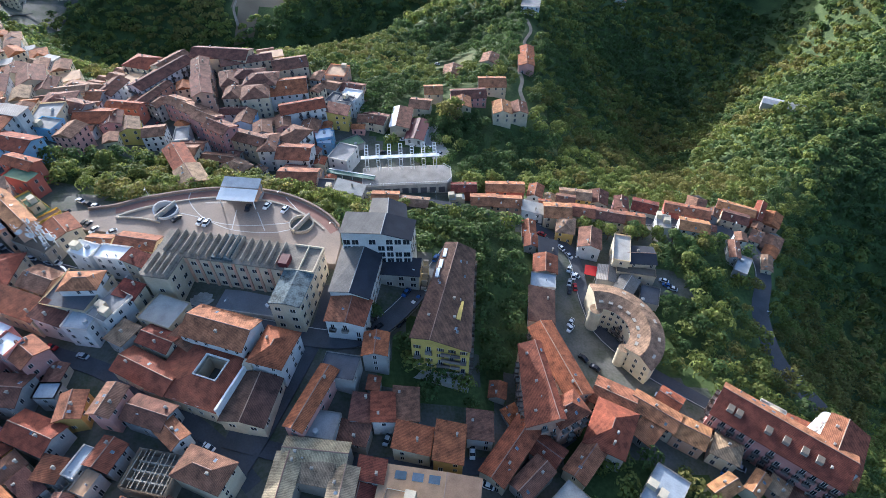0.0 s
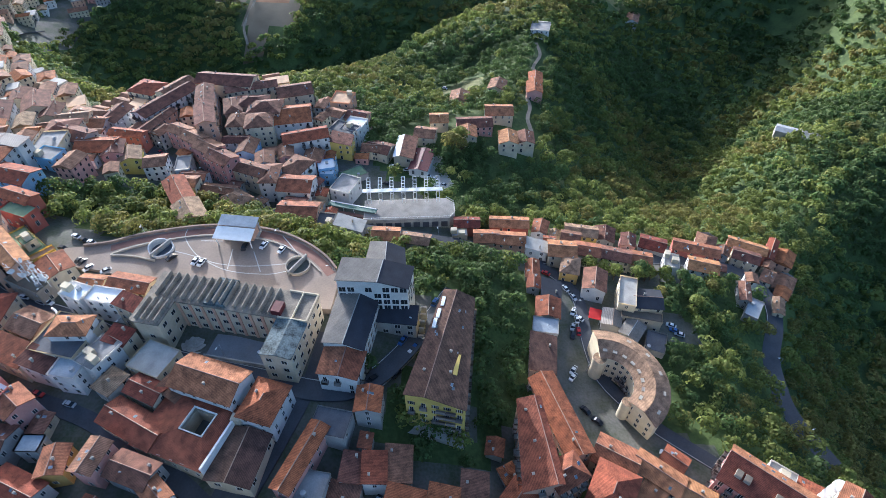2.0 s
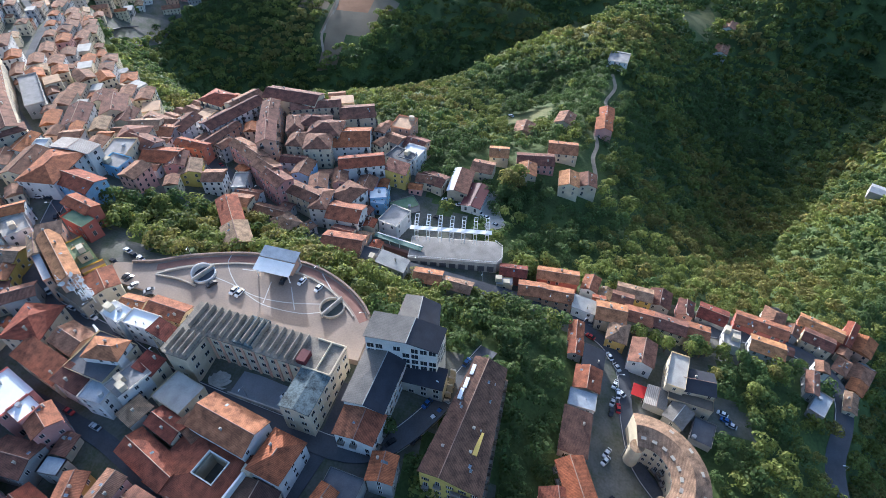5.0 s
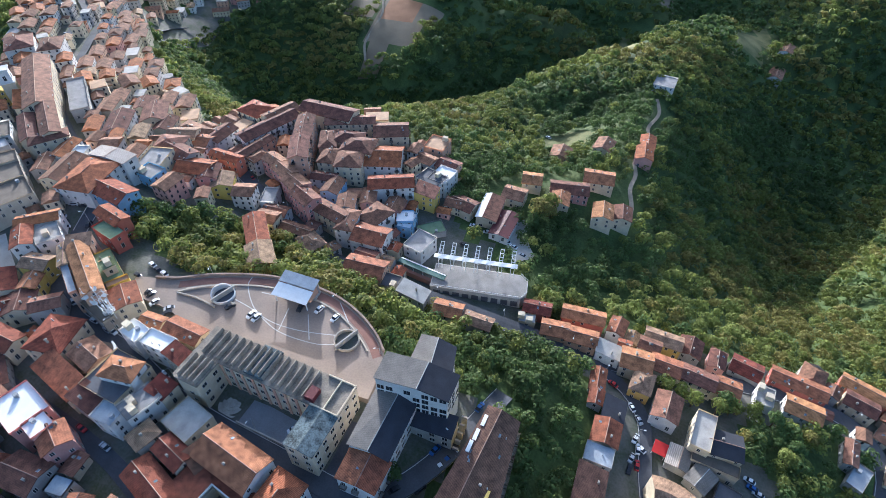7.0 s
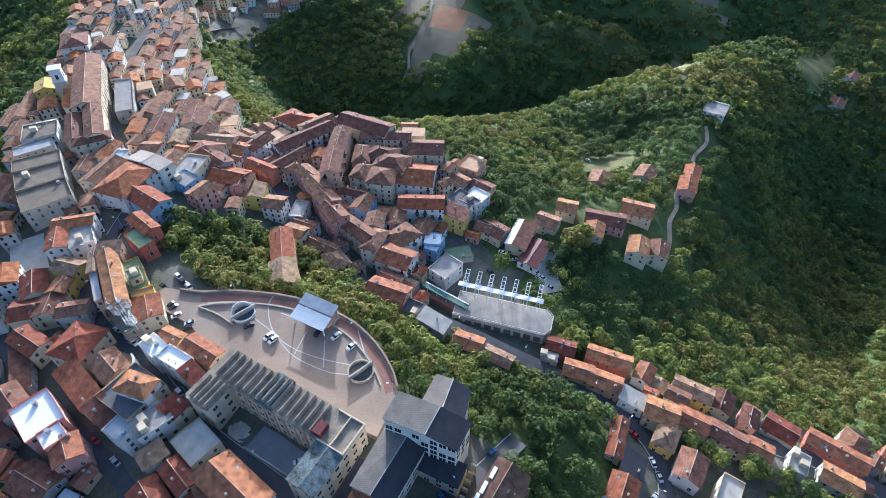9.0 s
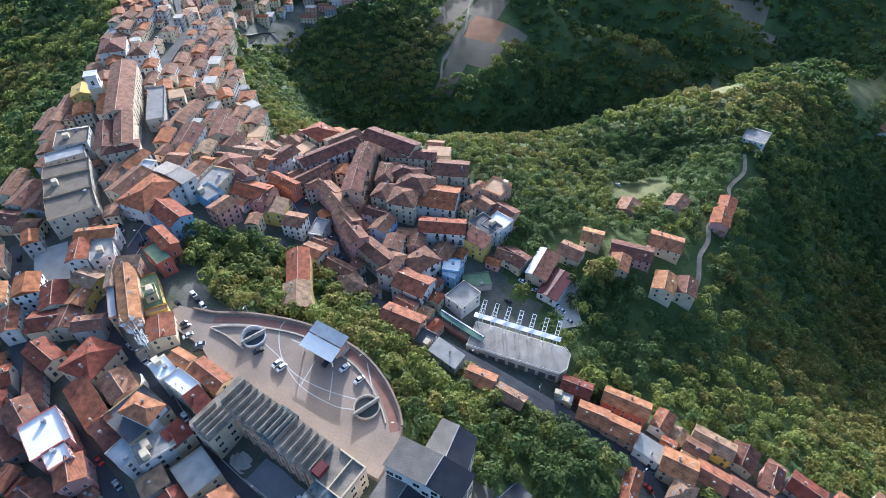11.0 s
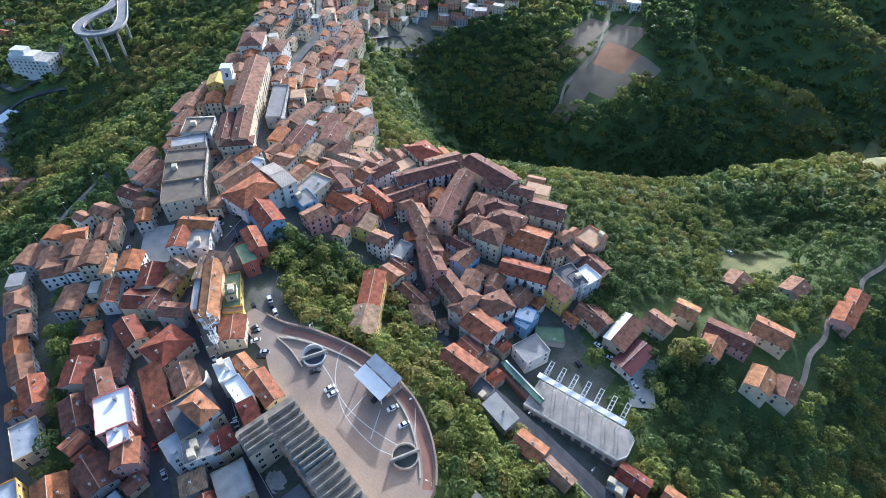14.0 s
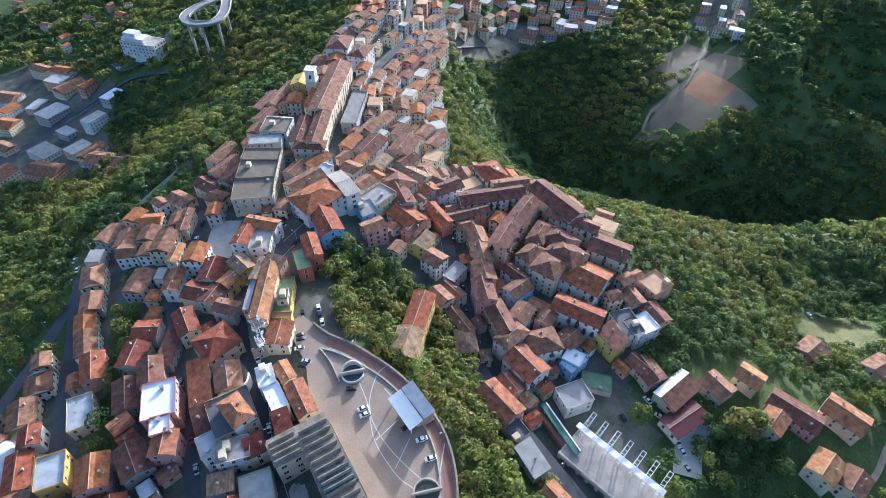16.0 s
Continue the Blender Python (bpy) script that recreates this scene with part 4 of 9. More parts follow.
for k in range(6):
    bm = bmesh.new()
    box(bm, 8.2, 10.0, -4.5 + k * 2.1, -3.9 + k * 2.1, 2.0 + k * 1.1, 2.3 + k * 1.1)
    box(bm, 8.2, 10.0, -4.5 + k * 2.1, -4.3 + k * 2.1, -5, 2.0 + k * 1.1)
    part("outer_step", bm, "concrete", own)
# the same split: ribbed grey for the sunny half, dark for the shaded half
folded("annex", "white annex with ribbed sheet roof coloured sunlit and shaded", -28.0, 114.6, -6.5, -4, 18.6, [(-6.0, 14.3), (0.0, 14.5), (5.8, 11.9)], [(-5.2, 14.9), (1.8, 15.7), (7.0, 11.9)], ("sheet", "slate"), "white", "shutter", 4, 3.0, 3.0)
# orange on the sunward slope and rust on the other put sun and shade into colour
folded("house", "white corner house with tiled roof coloured sunlit orange, shaded red", -28.8, 101.0, -6.0, -6, 9.0, [(-6.0, 10.6), (0.2, 10.9), (5.4, 9.4)], [(-5.8, 11.4), (0.6, 12.2), (6.2, 10.0)], ("orange", "rust"), "white", "door", 3, 3.2, 3.0, balconies=0.4, category="house", chimneys=1)
# yellow flats
yellow = folded("apartment_block", "tall yellow apartment block with dark brown tiled roof", 2.6, 108.4, -13.0, -10, 38.6, [(-8.8, 17.9), (-3.1, 18.4), (8.7, 15.0)], [(-4.9, 18.6), (-1.0, 19.2), (4.7, 16.6)], ("umber", "umber"), "yellow", "shutter", 5, 3.0, 3.1, -9.0, 0.4, chimneys=13)
for v in (5.5, 9.5, 14.5):
    bm = bmesh.new()
    box(bm, -6.0 + (v - 5) * 0.1, -4.9 + (v - 5) * 0.1, v - 1.8, v + 1.8, 18.0, 19.3)
    part("white_roof_box", bm, "steel_white", yellow, "white roof box along the eaves")
bm = bmesh.new()
box(bm, -9.4, 9.2, -22.4, -19.35, -9, 0.6)
part("base_terrace", bm, "concrete", yellow, "pale concrete terrace at the foot")
# a nearly flush block stands for the yellow wall of a recess in the roof
bm = bmesh.new()
box(bm, 3.2, 4.5, -10.0, -3.0, 12.0, 17.05)
part("stair_tower", bm, "yellow", yellow, "yellow block standing for the wall of a roof recess")
for f in range(5):
    for u in (1.6, 4.6):
        bm = bmesh.new()
        box(bm, u - 1.4, u + 1.4, -20.5, -19.4, f * 3.1 - 0.5, f * 3.1 - 0.3)
        box(bm, u - 1.4, u + 1.4, -20.5, -20.4, f * 3.1 - 0.3, f * 3.1 + 0.7)
        part("balcony", bm, "rail", yellow)
    for k in range(9):
        c = part("balcony", BALCONY[2], (), yellow)
        c.matrix_basis = Matrix.Translation((8.7 - 4.0 * (k + 0.5) / 9.0 + 0.05, -19.3 + 38.6 * (k + 0.5) / 9.0, f * 3.1 - 0.2)) @ Matrix.Rotation(radians(95.9), 4, "Z")

# ---- cloister with its court ----
own = anchor("cloister", -69.4, 82.5, -8.5, -18, "cloister with terracotta roofs round a square court", "cloister")
L, W, c0, c1, d0, d1, H = 22.6, 19.3, -0.4, 6.6, -1.9, 4.7, 8.5
bm = bmesh.new()
outer, court_in = [(-L / 2, -W / 2), (L / 2, -W / 2), (L / 2, W / 2), (-L / 2, W / 2)], [(c0, d0), (c1, d0), (c1, d1), (c0, d1)]
lo, hi = [bm.verts.new((*p, -4)) for p in outer], [bm.verts.new((*p, H)) for p in outer]
ri = [bm.verts.new((*p, H)) for p in court_in]
rl = [bm.verts.new((*p, -1)) for p in court_in]
for i in range(4):
    j = (i + 1) % 4
    bm.faces.new((lo[i], lo[j], hi[j], hi[i]))
    bm.faces.new((hi[i], hi[j], ri[j], ri[i]))
    bm.faces.new((ri[i], ri[j], rl[j], rl[i]))
bm.faces.new(rl)
part("wall", bm, "cream", own)
bm = bmesh.new()
o = [bm.verts.new((x * 1.04, y * 1.04, H + 0.05)) for x, y in outer]
r = [bm.verts.new((x + (0.6 if x > 0 else -0.6), y + (0.6 if y > 2 else -0.6), H + 1.9)) for x, y in court_in]
q = [bm.verts.new((x, y, H + 1.4)) for x, y in court_in]
for i in range(4):
    j = (i + 1) % 4
    bm.faces.new((o[i], o[j], r[j], r[i]))
    bm.faces.new((r[i], r[j], q[j], q[i]))
part("roof", bm, "rust", own)
for x0, x1, y0, y1 in ((c0 - 0.3, c1 + 0.3, d0 - 0.3, d0), (c0 - 0.3, c1 + 0.3, d1, d1 + 0.3), (c0 - 0.3, c0, d0, d1), (c1, c1 + 0.3, d0, d1)):
    bm = bmesh.new()
    box(bm, x0, x1, y0, y1, H + 1.3, H + 2.05)
    part("gutter", bm, "frame", own, "pale metal gutter round the court")
bm = bmesh.new()
box(bm, 11.35, 12.0, -9.65, 9.65, -4, H + 1.6)
part("party_wall", bm, "white", own, "white wall beside the hall roof")
openings(own, (-L / 2, -W / 2), (L / 2, -W / 2), 0, 3, "plain", 3.4, seed=71)
openings(own, (L / 2, -W / 2), (L / 2, W / 2), 0, 3, "plain", 3.4, seed=72)

# ---- crescent building ----
own = anchor("crescent_building", 57, 113, -36, 0, "cream crescent-shaped building with sandy brown tiled roof", "building")
RO, RI, RM, EH, A0, A1, N = 20.6, 9.4, 15.6, 13.6, -54, 94, 30
rings = {r: arc(0, 0, r, A0, A1, N) for r in (RO, RI, RM, RO + 0.5, RI - 0.4)}
bm = bmesh.new()
cols = [[bm.verts.new((*rings[r][i], z)) for r, z in ((RI, -6), (RI, EH), (RM, EH + 2.0), (RO, EH), (RO, -10))] for i in range(N + 1)]
for a, b in zip(cols, cols[1:]):
    for i in range(5):
        j = (i + 1) % 5
        bm.faces.new((a[i], b[i], b[j], a[j]))
bm.faces.new(cols[0])
bm.faces.new(cols[-1][::-1])
bmesh.ops.recalc_face_normals(bm, faces=bm.faces)
part("wall", bm, "cream", own)
bm = bmesh.new()
cols = [[bm.verts.new((*rings[r][i], z)) for r, z in ((RI - 0.4, EH), (RM, EH + 2.25), (RO + 0.5, EH), (RM, EH + 2.03))] for i in range(N + 1)]
for a, b in zip(cols, cols[1:]):
    for i in range(4):
        j = (i + 1) % 4
        bm.faces.new((a[i], b[i], b[j], a[j]))
bm.faces.new(cols[0])
bm.faces.new(cols[-1][::-1])
bmesh.ops.recalc_face_normals(bm, faces=bm.faces)
part("roof", bm, "sandy", own)
bm = bmesh.new()
box(bm, -0.6, 0.6, -0.8, 0.8, 0, 0.55)
DORMER = mesh_of("dormer", bm, "stone")
for r, angs in ((11.9, range(-35, 85, 17)), (18.6, range(-40, 80, 24))):
    for a in angs:
        d = part("dormer", DORMER, (), own)
        d.matrix_basis = Matrix.Translation((r * math.cos(radians(a)), r * math.sin(radians(a)), EH + 0.6)) @ Matrix.Rotation(radians(a), 4, "Z")
for i in range(0, N, 3):
    for r, fl in ((RI, 1),):
        p, q = Vector(rings[r][i + 3]), Vector(rings[r][i])
        openings(own, p, q, 0.8, 4, "plain", 2.3, 3.2, 0.25, seed=i, skip=0.1)
openings(own, rings[RI][0], rings[RO][0], 0.8, 4, "plain", 3.2, 3.2, seed=90)
for (tx, ty), r, m, cap in ((rings[RI][0], 1.9, "cream", "sandy"), (rings[RI][-1], 2.4, "cream", "sandy")):
    bm = bmesh.new()
    prism(bm, arc(tx, ty, r, 0, 360, 20)[:-1], -6, EH - 0.5, 0, 1)
    part("turret", bm, (m, cap), own, "round corner turret")
bm = bmesh.new()
prism(bm, arc(55, 112.5, 16.5, 80, 290, 28), -42, -34.7)
tagged(new("crescent_yard", mesh_of("crescent_yard", bm, "pale_paving")), "pale tiled yard before the crescent", "pavement", kind="structure")

# ---- parking hall with its deck and white portals ----
own = anchor("parking_hall", -17, 199.5, -33.5, 4, "concrete parking hall with white steel portals", "parking hall")
bm = bmesh.new()
prism(bm, [(-21, -0.5), (19, -0.5), (21.5, 3), (21.5, 10), (18, 13.5), (-21, 13.5)], -6, 5.9)
part("hall", bm, "concrete", own)
bm = bmesh.new()
prism(bm, [(-20.6, 0), (18.8, 0), (21.0, 3), (21.0, 10), (17.8, 13), (-20.6, 13)], 5.92, 6.0)
part("deck", bm, "concrete_deck", own, "worn grey deck of the parking hall")
# dark panels on the solid wall stand for the shade within the arcade
for k in range(9):
    bm = bmesh.new()
    box(bm, -19.5 + k * 4.3, -16.5 + k * 4.3, -0.62, -0.45, 0.6, 3.8)
    part("arcade_opening", bm, "dark_flat", own, "dark panel for the shade inside an arcade bay")
for a, b in (((-21, -0.4), (19, -0.4)), ((19, -0.4), (21.4, 3)), ((21.4, 3), (21.4, 10)), ((21.4, 10), (18, 13.4))):
    bm = bmesh.new()
    beam(bm, (*a, 7.0), (*b, 7.0), 0.07)
    for k in range(9):
        t = k / 8
        p = (a[0] + (b[0] - a[0]) * t, a[1] + (b[1] - a[1]) * t)
        beam(bm, (*p, 5.9), (*p, 7.0), 0.05)
    part("railing", bm, "steel_white", own)
bm = bmesh.new()
box(bm, -21, 16, 8.6, 11.0, 14.7, 15.0)
part("white_roof_strip", bm, "steel_white", own, "long white roof strip over the portals")
for k in range(7):
    bm = bmesh.new()
    x = -18.5 + k * 5.4
    for dx in (-0.75, 0.75):
        beam(bm, (x + dx, 11.0, 6), (x + dx, 11.0, 15.2), 0.16)
        beam(bm, (x + dx, 9.0, 15.1), (x + dx, 17.5, 16.6), 0.14)
        beam(bm, (x + dx, 17.2, 16.6), (x + dx, 12.0, 10.0), 0.12)
    for y in (11.5, 13.2, 15.2, 17.3):
        z = 15.1 + (y - 9.0) * 1.5 / 8.5
        beam(bm, (x - 0.75, y, z), (x + 0.75, y, z), 0.12)
    for z in (8.5, 12.0):
        beam(bm, (x - 0.75, 11.0, z), (x + 0.75, 11.0, z), 0.1)
    part("portal_frame", bm, "steel_white", own)
# bus shelter roof beside the hall
own = anchor("platform_roof", -43, 205.5, -30, -14, "dark green and white platform roof by the street", "canopy")
bm = bmesh.new()
box(bm, -13, 11, -1.6, 1.6, 3.2, 3.5)
part("sheet", bm, "roof_green", own)
bm = bmesh.new()
box(bm, -12.6, 10.6, 0.9, 1.5, 3.53, 3.65)
part("white_edge", bm, "steel_white", own)
for k in range(5):
    bm = bmesh.new()
    beam(bm, (-11 + k * 5.2, 0, -1.5), (-11 + k * 5.2, 0, 3.2), 0.14)
    part("post", bm, "steel_white", own)
bm = bmesh.new()
box(bm, -14, 14, -3.4, -1.8, -3, 1.2)
part("bank_wall", bm, "paving_rose", own)

# ---- roofless houses ----
def ruin(x, y, l, w, rot, z, h, label):
    own = anchor("ruin", x, y, z, rot, label, "ruin", "roofless houses")
    t = 0.6
    bm = bmesh.new()
    box(bm, -l / 2, l / 2, -w / 2, w / 2, -4, h, 0)
    bm.faces.ensure_lookup_table()
    top = bm.faces[1]
    bmesh.ops.inset_region(bm, faces=[top], thickness=t)
    bmesh.ops.translate(bm, verts=top.verts, vec=(0, 0, -h * 0.75))
    part("wall", bm, "stone", own)
    rnd = random.Random(int(x * 10))
    n = int(l / 1.3)
    for i in range(n):
        bm = bmesh.new()
        u = -l / 2 + 0.7 + i * (l - 1.4) / max(1, n - 1)
        beam(bm, (u, -w / 2 + 0.2, h - rnd.uniform(0, 0.8)), (u + rnd.uniform(-0.3, 0.3), w / 2 - 0.2, h - rnd.uniform(0, 0.8)), 0.13)
        part("roof_beam", bm, "stone_flat", own)
    for i in range(3):
        bm = bmesh.new()
        v = (-0.25 + 0.25 * i) * w
        box(bm, -l / 2 + t, l / 2 - t, v - 0.2, v + 0.2, 0.5, h - 1.0 - 0.5 * i)
        part("inner_wall", bm, "stone", own)


ruin(-74.1, 54.8, 12.4, 10.2, -10, -8.0, 6.5, "roofless stone ruin with bare roof beams")
ruin(-99.0, 51.0, 8.0, 7.0, 60, -9.0, 4.5, "roofless stone ruin with bare roof beams")
own = anchor("curved_ruin", -128.5, 114.5, -4.5, 0, "curved pale shell of a roofless house", "ruin", "roofless houses")
bm = bmesh.new()
ro, ri = arc(0, 0, 6.5, -70, 70, 18), arc(0, 0, 5.9, -70, 70, 18)
cols = [[bm.verts.new((*p, q)) for p, q in ((a, -3), (a, 7.5), (b, 7.5), (b, -3))] for a, b in zip(ro, ri)]
for a, b in zip(cols, cols[1:]):
    for i in range(4):
        bm.faces.new((a[i], b[i], b[(i + 1) % 4], a[(i + 1) % 4]))
bm.faces.new(cols[0])
bm.faces.new(cols[-1][::-1])
bmesh.ops.recalc_face_normals(bm, faces=bm.faces)
part("curved_wall", bm, "white", own)
bm = bmesh.new()
box(bm, -6, 2.5, -6.3, 6.3, -3, 5.0)
part("inner_block", bm, "worn_flat", own)

# ---- bell tower ----
own = anchor("bell_tower", -296, 252, -8, 44, "white and cream church bell tower with square belfry", "bell tower")
for z0, z1, r, m in ((-3, 14, 3.3, "cream"), (14, 14.6, 3.7, "white"), (14.6, 21, 3.0, "white"), (21, 21.6, 3.5, "white")):
    bm = bmesh.new()
    box(bm, -r, r, -r, r, z0, z1)
    part("stage", bm, m, own)
for a in range(4):
    w = part("window", WINDOWS["tall"], (), own)
    w.matrix_basis = Matrix.Rotation(radians(90 * a), 4, "Z") @ Matrix.Translation((0, -3.0, 15.6))


# ---- aerials on the roof by the street ----
def aerial(x, y, z, h, dishes, seed):
    rnd = random.Random(seed)
    own = anchor("aerial_mast", x, y, z, rnd.uniform(0, 90), "white aerial mast with dishes on a roof", "antenna", "roof aerials")
    bm = bmesh.new()
    beam(bm, (0, 0, -1), (0, 0, h), 0.14, 0, 6)
    part("mast", bm, "steel_white", own)
    for k in range(3):
        bm = bmesh.new()
        a = rnd.uniform(0, 6.28)
        zz = h * (0.45 + 0.18 * k)
        beam(bm, (-1.1 * math.cos(a), -1.1 * math.sin(a), zz), (1.1 * math.cos(a), 1.1 * math.sin(a), zz), 0.09)
        part("crossbar", bm, "steel_white", own)
    for k in range(dishes):
        bm = bmesh.new()
        a, r = rnd.uniform(3.6, 6.2), rnd.uniform(0.6, 1.1)
        d = Vector((math.cos(a), math.sin(a), 0.1))
        rot = d.to_track_quat("Z", "Y").to_matrix()
        c = d * 0.7 + Vector((0, 0, h * rnd.uniform(0.25, 0.9)))
        rim_v = [bm.verts.new(c + rot @ Vector((r * math.cos(t * 0.5236), r * math.sin(t * 0.5236), 0.35))) for t in range(12)]
        mid_v = [bm.verts.new(c + rot @ Vector((0.6 * r * math.cos(t * 0.5236), 0.6 * r * math.sin(t * 0.5236), 0.1))) for t in range(12)]
        for i in range(12):
            bm.faces.new((rim_v[i], rim_v[(i + 1) % 12], mid_v[(i + 1) % 12], mid_v[i]))
        bm.faces.new(mid_v)
        part("dish", bm, "steel_white", own)


for i, (x, y, h, n) in enumerate(((-146, 133, 6, 1), (-143.5, 131.5, 7, 2), (-141, 133.5, 8, 1), (-139.5, 131, 6, 3), (-136.5, 131.5, 7, 3), (-134.5, 129.5, 5, 2), (-138.5, 134.5, 6, 1), (-133, 131, 6, 3), (-131, 129, 5, 2))):
    aerial(x, y, 4.0, h, n, 40 + i)


# ---- far west: white flats, looping viaduct, sheds on the plain ----
flats = house(-572, 222, 38, 17, 33, 15, ground(-572, 222), "flat", "pale_flat", "white", kind="wide", label="white terraced apartment building on a hill", name="flats", pitch=3.4, floors=4)
for k, (dx, dy, l, w, h) in enumerate(((-6, 0, 24, 12, 18.5), (-10, 1, 13, 9, 22))):
    bm = bmesh.new()
    box(bm, dx - l / 2, dx + l / 2, dy - w / 2, dy + w / 2, 14, h)
    part("upper_storey", bm, "white", flats)
own = anchor("viaduct", 0, 0, 0, 0, "curving concrete road viaduct on tall piers", "viaduct")
loop = curve([(-618, 349), (-573, 305), (-563, 281), (-554, 266), (-544, 259), (-531, 258), (-522, 265), (-519, 277), (-532, 292), (-559, 308), (-616, 338)], 5)
bm = bmesh.new()
d = np.gradient(loop, axis=0)
d /= np.linalg.norm(d, axis=1)[:, None]
nr = np.stack([-d[:, 1], d[:, 0]], 1) * 4.5
rows = [[bm.verts.new((*a, -34 + s)) for a, s in ((p + q, 0), (p - q, 0), (p - q, -1.6), (p + q, -1.6))] for p, q in zip(loop, nr)]
for a, b in zip(rows, rows[1:]):
    for i in range(4):
        bm.faces.new((a[i], b[i], b[(i + 1) % 4], a[(i + 1) % 4]))
part("deck", bm, "asphalt_pale", own)
for i in range(6, len(loop) - 6, 6):
    bm = bmesh.new()
    x, y = loop[i]
    beam(bm, (x, y, ground(x, y) - 3), (x, y, -35), 1.2, 0, 8)
    part("pier", bm, "concrete", own)
for i in (1, -1):
    bm = bmesh.new()
    rows = [[bm.verts.new((*(p + i * q * f), -34 + s)) for f, s in ((1.0, 0.9), (0.94, 0.9), (0.94, -0.1), (1.0, -0.1))] for p, q in zip(loop, nr)]
    for a, b in zip(rows, rows[1:]):
        for k in range(4):
            bm.faces.new((a[k], b[k], b[(k + 1) % 4], a[(k + 1) % 4]))
    part("barrier", bm, "concrete", own)

# blue-white dome roof under the western road, greenhouse on the eastern hill
own = anchor("sports_dome", -155, 40, ground(-155, 40) - 2, 30, "pale blue vaulted sports hall roof", "sports hall")
bm = bmesh.new()
cols = [[bm.verts.new((x, 11 * math.cos(a), 2 + 7 * math.sin(a))) for a in [math.pi * k / 12 for k in range(13)]] for x in (-18, -9, 0, 9, 18)]
for a, b in zip(cols, cols[1:]):
    for i in range(12):
        bm.faces.new((a[i], b[i], b[i + 1], a[i + 1]))
bm.faces.new(cols[0])
bm.faces.new(cols[-1][::-1])
bmesh.ops.recalc_face_normals(bm, faces=bm.faces)
part("vault", bm, "blue_flat", own)
gh = anchor("greenhouse", 265, 371, ground(265, 371) + 0.3, -28, "long pale plastic greenhouse on the hillside", "greenhouse")
bm = bmesh.new()
gable_roof(bm, 34, 11, 3.4, 1.2, 0.2, 0.1)
part("roof", bm, "zinc", gh)
bm = bmesh.new()
box(bm, -17, 17, -5.5, 5.5, -3, 3.5)
part("wall", bm, "pale_flat", gh)


# ---- cars ----
def lofted(bm, sections, mat):
    """Closed rings joined along the car."""
    rings = [[bm.verts.new(p) for p in s] for s in sections]
    for a, b in zip(rings, rings[1:]):
        for i in range(len(a)):
            bm.faces.new((a[i], a[(i + 1) % len(a)], b[(i + 1) % len(a)], b[i])).material_index = mat
    bm.faces.new(rings[0][::-1]).material_index = mat
    bm.faces.new(rings[-1]).material_index = mat


def car_meshes(paint):
    bm = bmesh.new()
    lofted(bm, [[(x, -w, 0.3), (x, w, 0.3), (x, w * 0.98, h * 0.8), (x, w * 0.86, h), (x, -w * 0.86, h), (x, -w * 0.98, h * 0.8)] for x, w, h in ((-2.05, 0.72, 0.62), (-1.85, 0.82, 0.86), (-0.8, 0.86, 0.95), (0.8, 0.86, 0.95), (1.7, 0.82, 0.9), (2.0, 0.74, 0.75))], 0)
    body = mesh_of("body", bm, paint)
    bm = bmesh.new()
    lofted(bm, [[(x, -w, 0.92), (x, w, 0.92), (x, w * 0.86, h), (x, -w * 0.86, h)] for x, w, h in ((-1.15, 0.78, 0.96), (-0.55, 0.78, 1.42), (0.75, 0.78, 1.44), (1.6, 0.76, 0.98))], 0)
    glass = mesh_of("glasshouse", bm, "glass")
    bm = bmesh.new()
    box(bm, -0.5, 0.78, -0.64, 0.64, 1.40, 1.48)
    top = mesh_of("roof", bm, paint)
    return body, glass, top


bm = bmesh.new()
beam(bm, (0, -0.1, 0), (0, 0.1, 0), 0.31, 0, 12)
WHEEL = mesh_of("wheel", bm, "rubber")
PAINTS = {k: car_meshes("car_" + k) for k in ("white", "grey", "dark", "red", "blue", "silver")}


def car(x, y, z, rot, colour):
    own = anchor("car", x, y, z, rot, "small parked %s hatchback car on the tarmac" % ("black" if colour == "dark" else colour), "car", "parked cars")
    for name, me in zip(("body", "glasshouse", "roof"), PAINTS[colour]):
        part(name, me, (), own)
    for wx in (-1.25, 1.28):
        for wy in (-0.76, 0.76):
            w = part("wheel", WHEEL, (), own)
            w.location = (wx, wy, 0.31)


# ---- street lamps ----
def street_lamp(x, y, rot):
    own = anchor("street_lamp", x, y, ground(x, y), rot, "slim grey street lamp on a tall post", "street lamp", "street lamps")
    bm = bmesh.new()
    beam(bm, (0, 0, -0.5), (0, 0, 8), 0.09, 0, 6)
    part("post", bm, "zinc", own)
    bm = bmesh.new()
    beam(bm, (0, 0, 7.9), (1.6, 0, 8.3), 0.06, 0, 5)
    part("arm", bm, "zinc", own)
    bm = bmesh.new()
    box(bm, 1.3, 2.1, -0.16, 0.16, 8.2, 8.4)
    part("lamp_head", bm, "steel_white", own)


for k, off, gap in (("road_west", -2.9, 24.0), ("road_lower", 4.0, 30.0), ("road_school", 4.0, 34.0), ("road_east", -4.0, 28.0)):
    line = beside(ROADS[k], off)
    run = 8.0
    for (x0, y0), (x1, y1) in zip(line, line[1:]):
        d = math.hypot(x1 - x0, y1 - y0)
        while run < d:
            street_lamp(x0 + (x1 - x0) * run / d, y0 + (y1 - y0) * run / d, math.degrees(math.atan2(y1 - y0, x1 - x0)) + (90 if off < 0 else -90))
            run += gap
        run -= d
# masts by the square
for x, y, r in ((-38.5, 141, 200), (-62, 160, 250), (-112, 158, 290)):
    street_lamp(x, y, r)


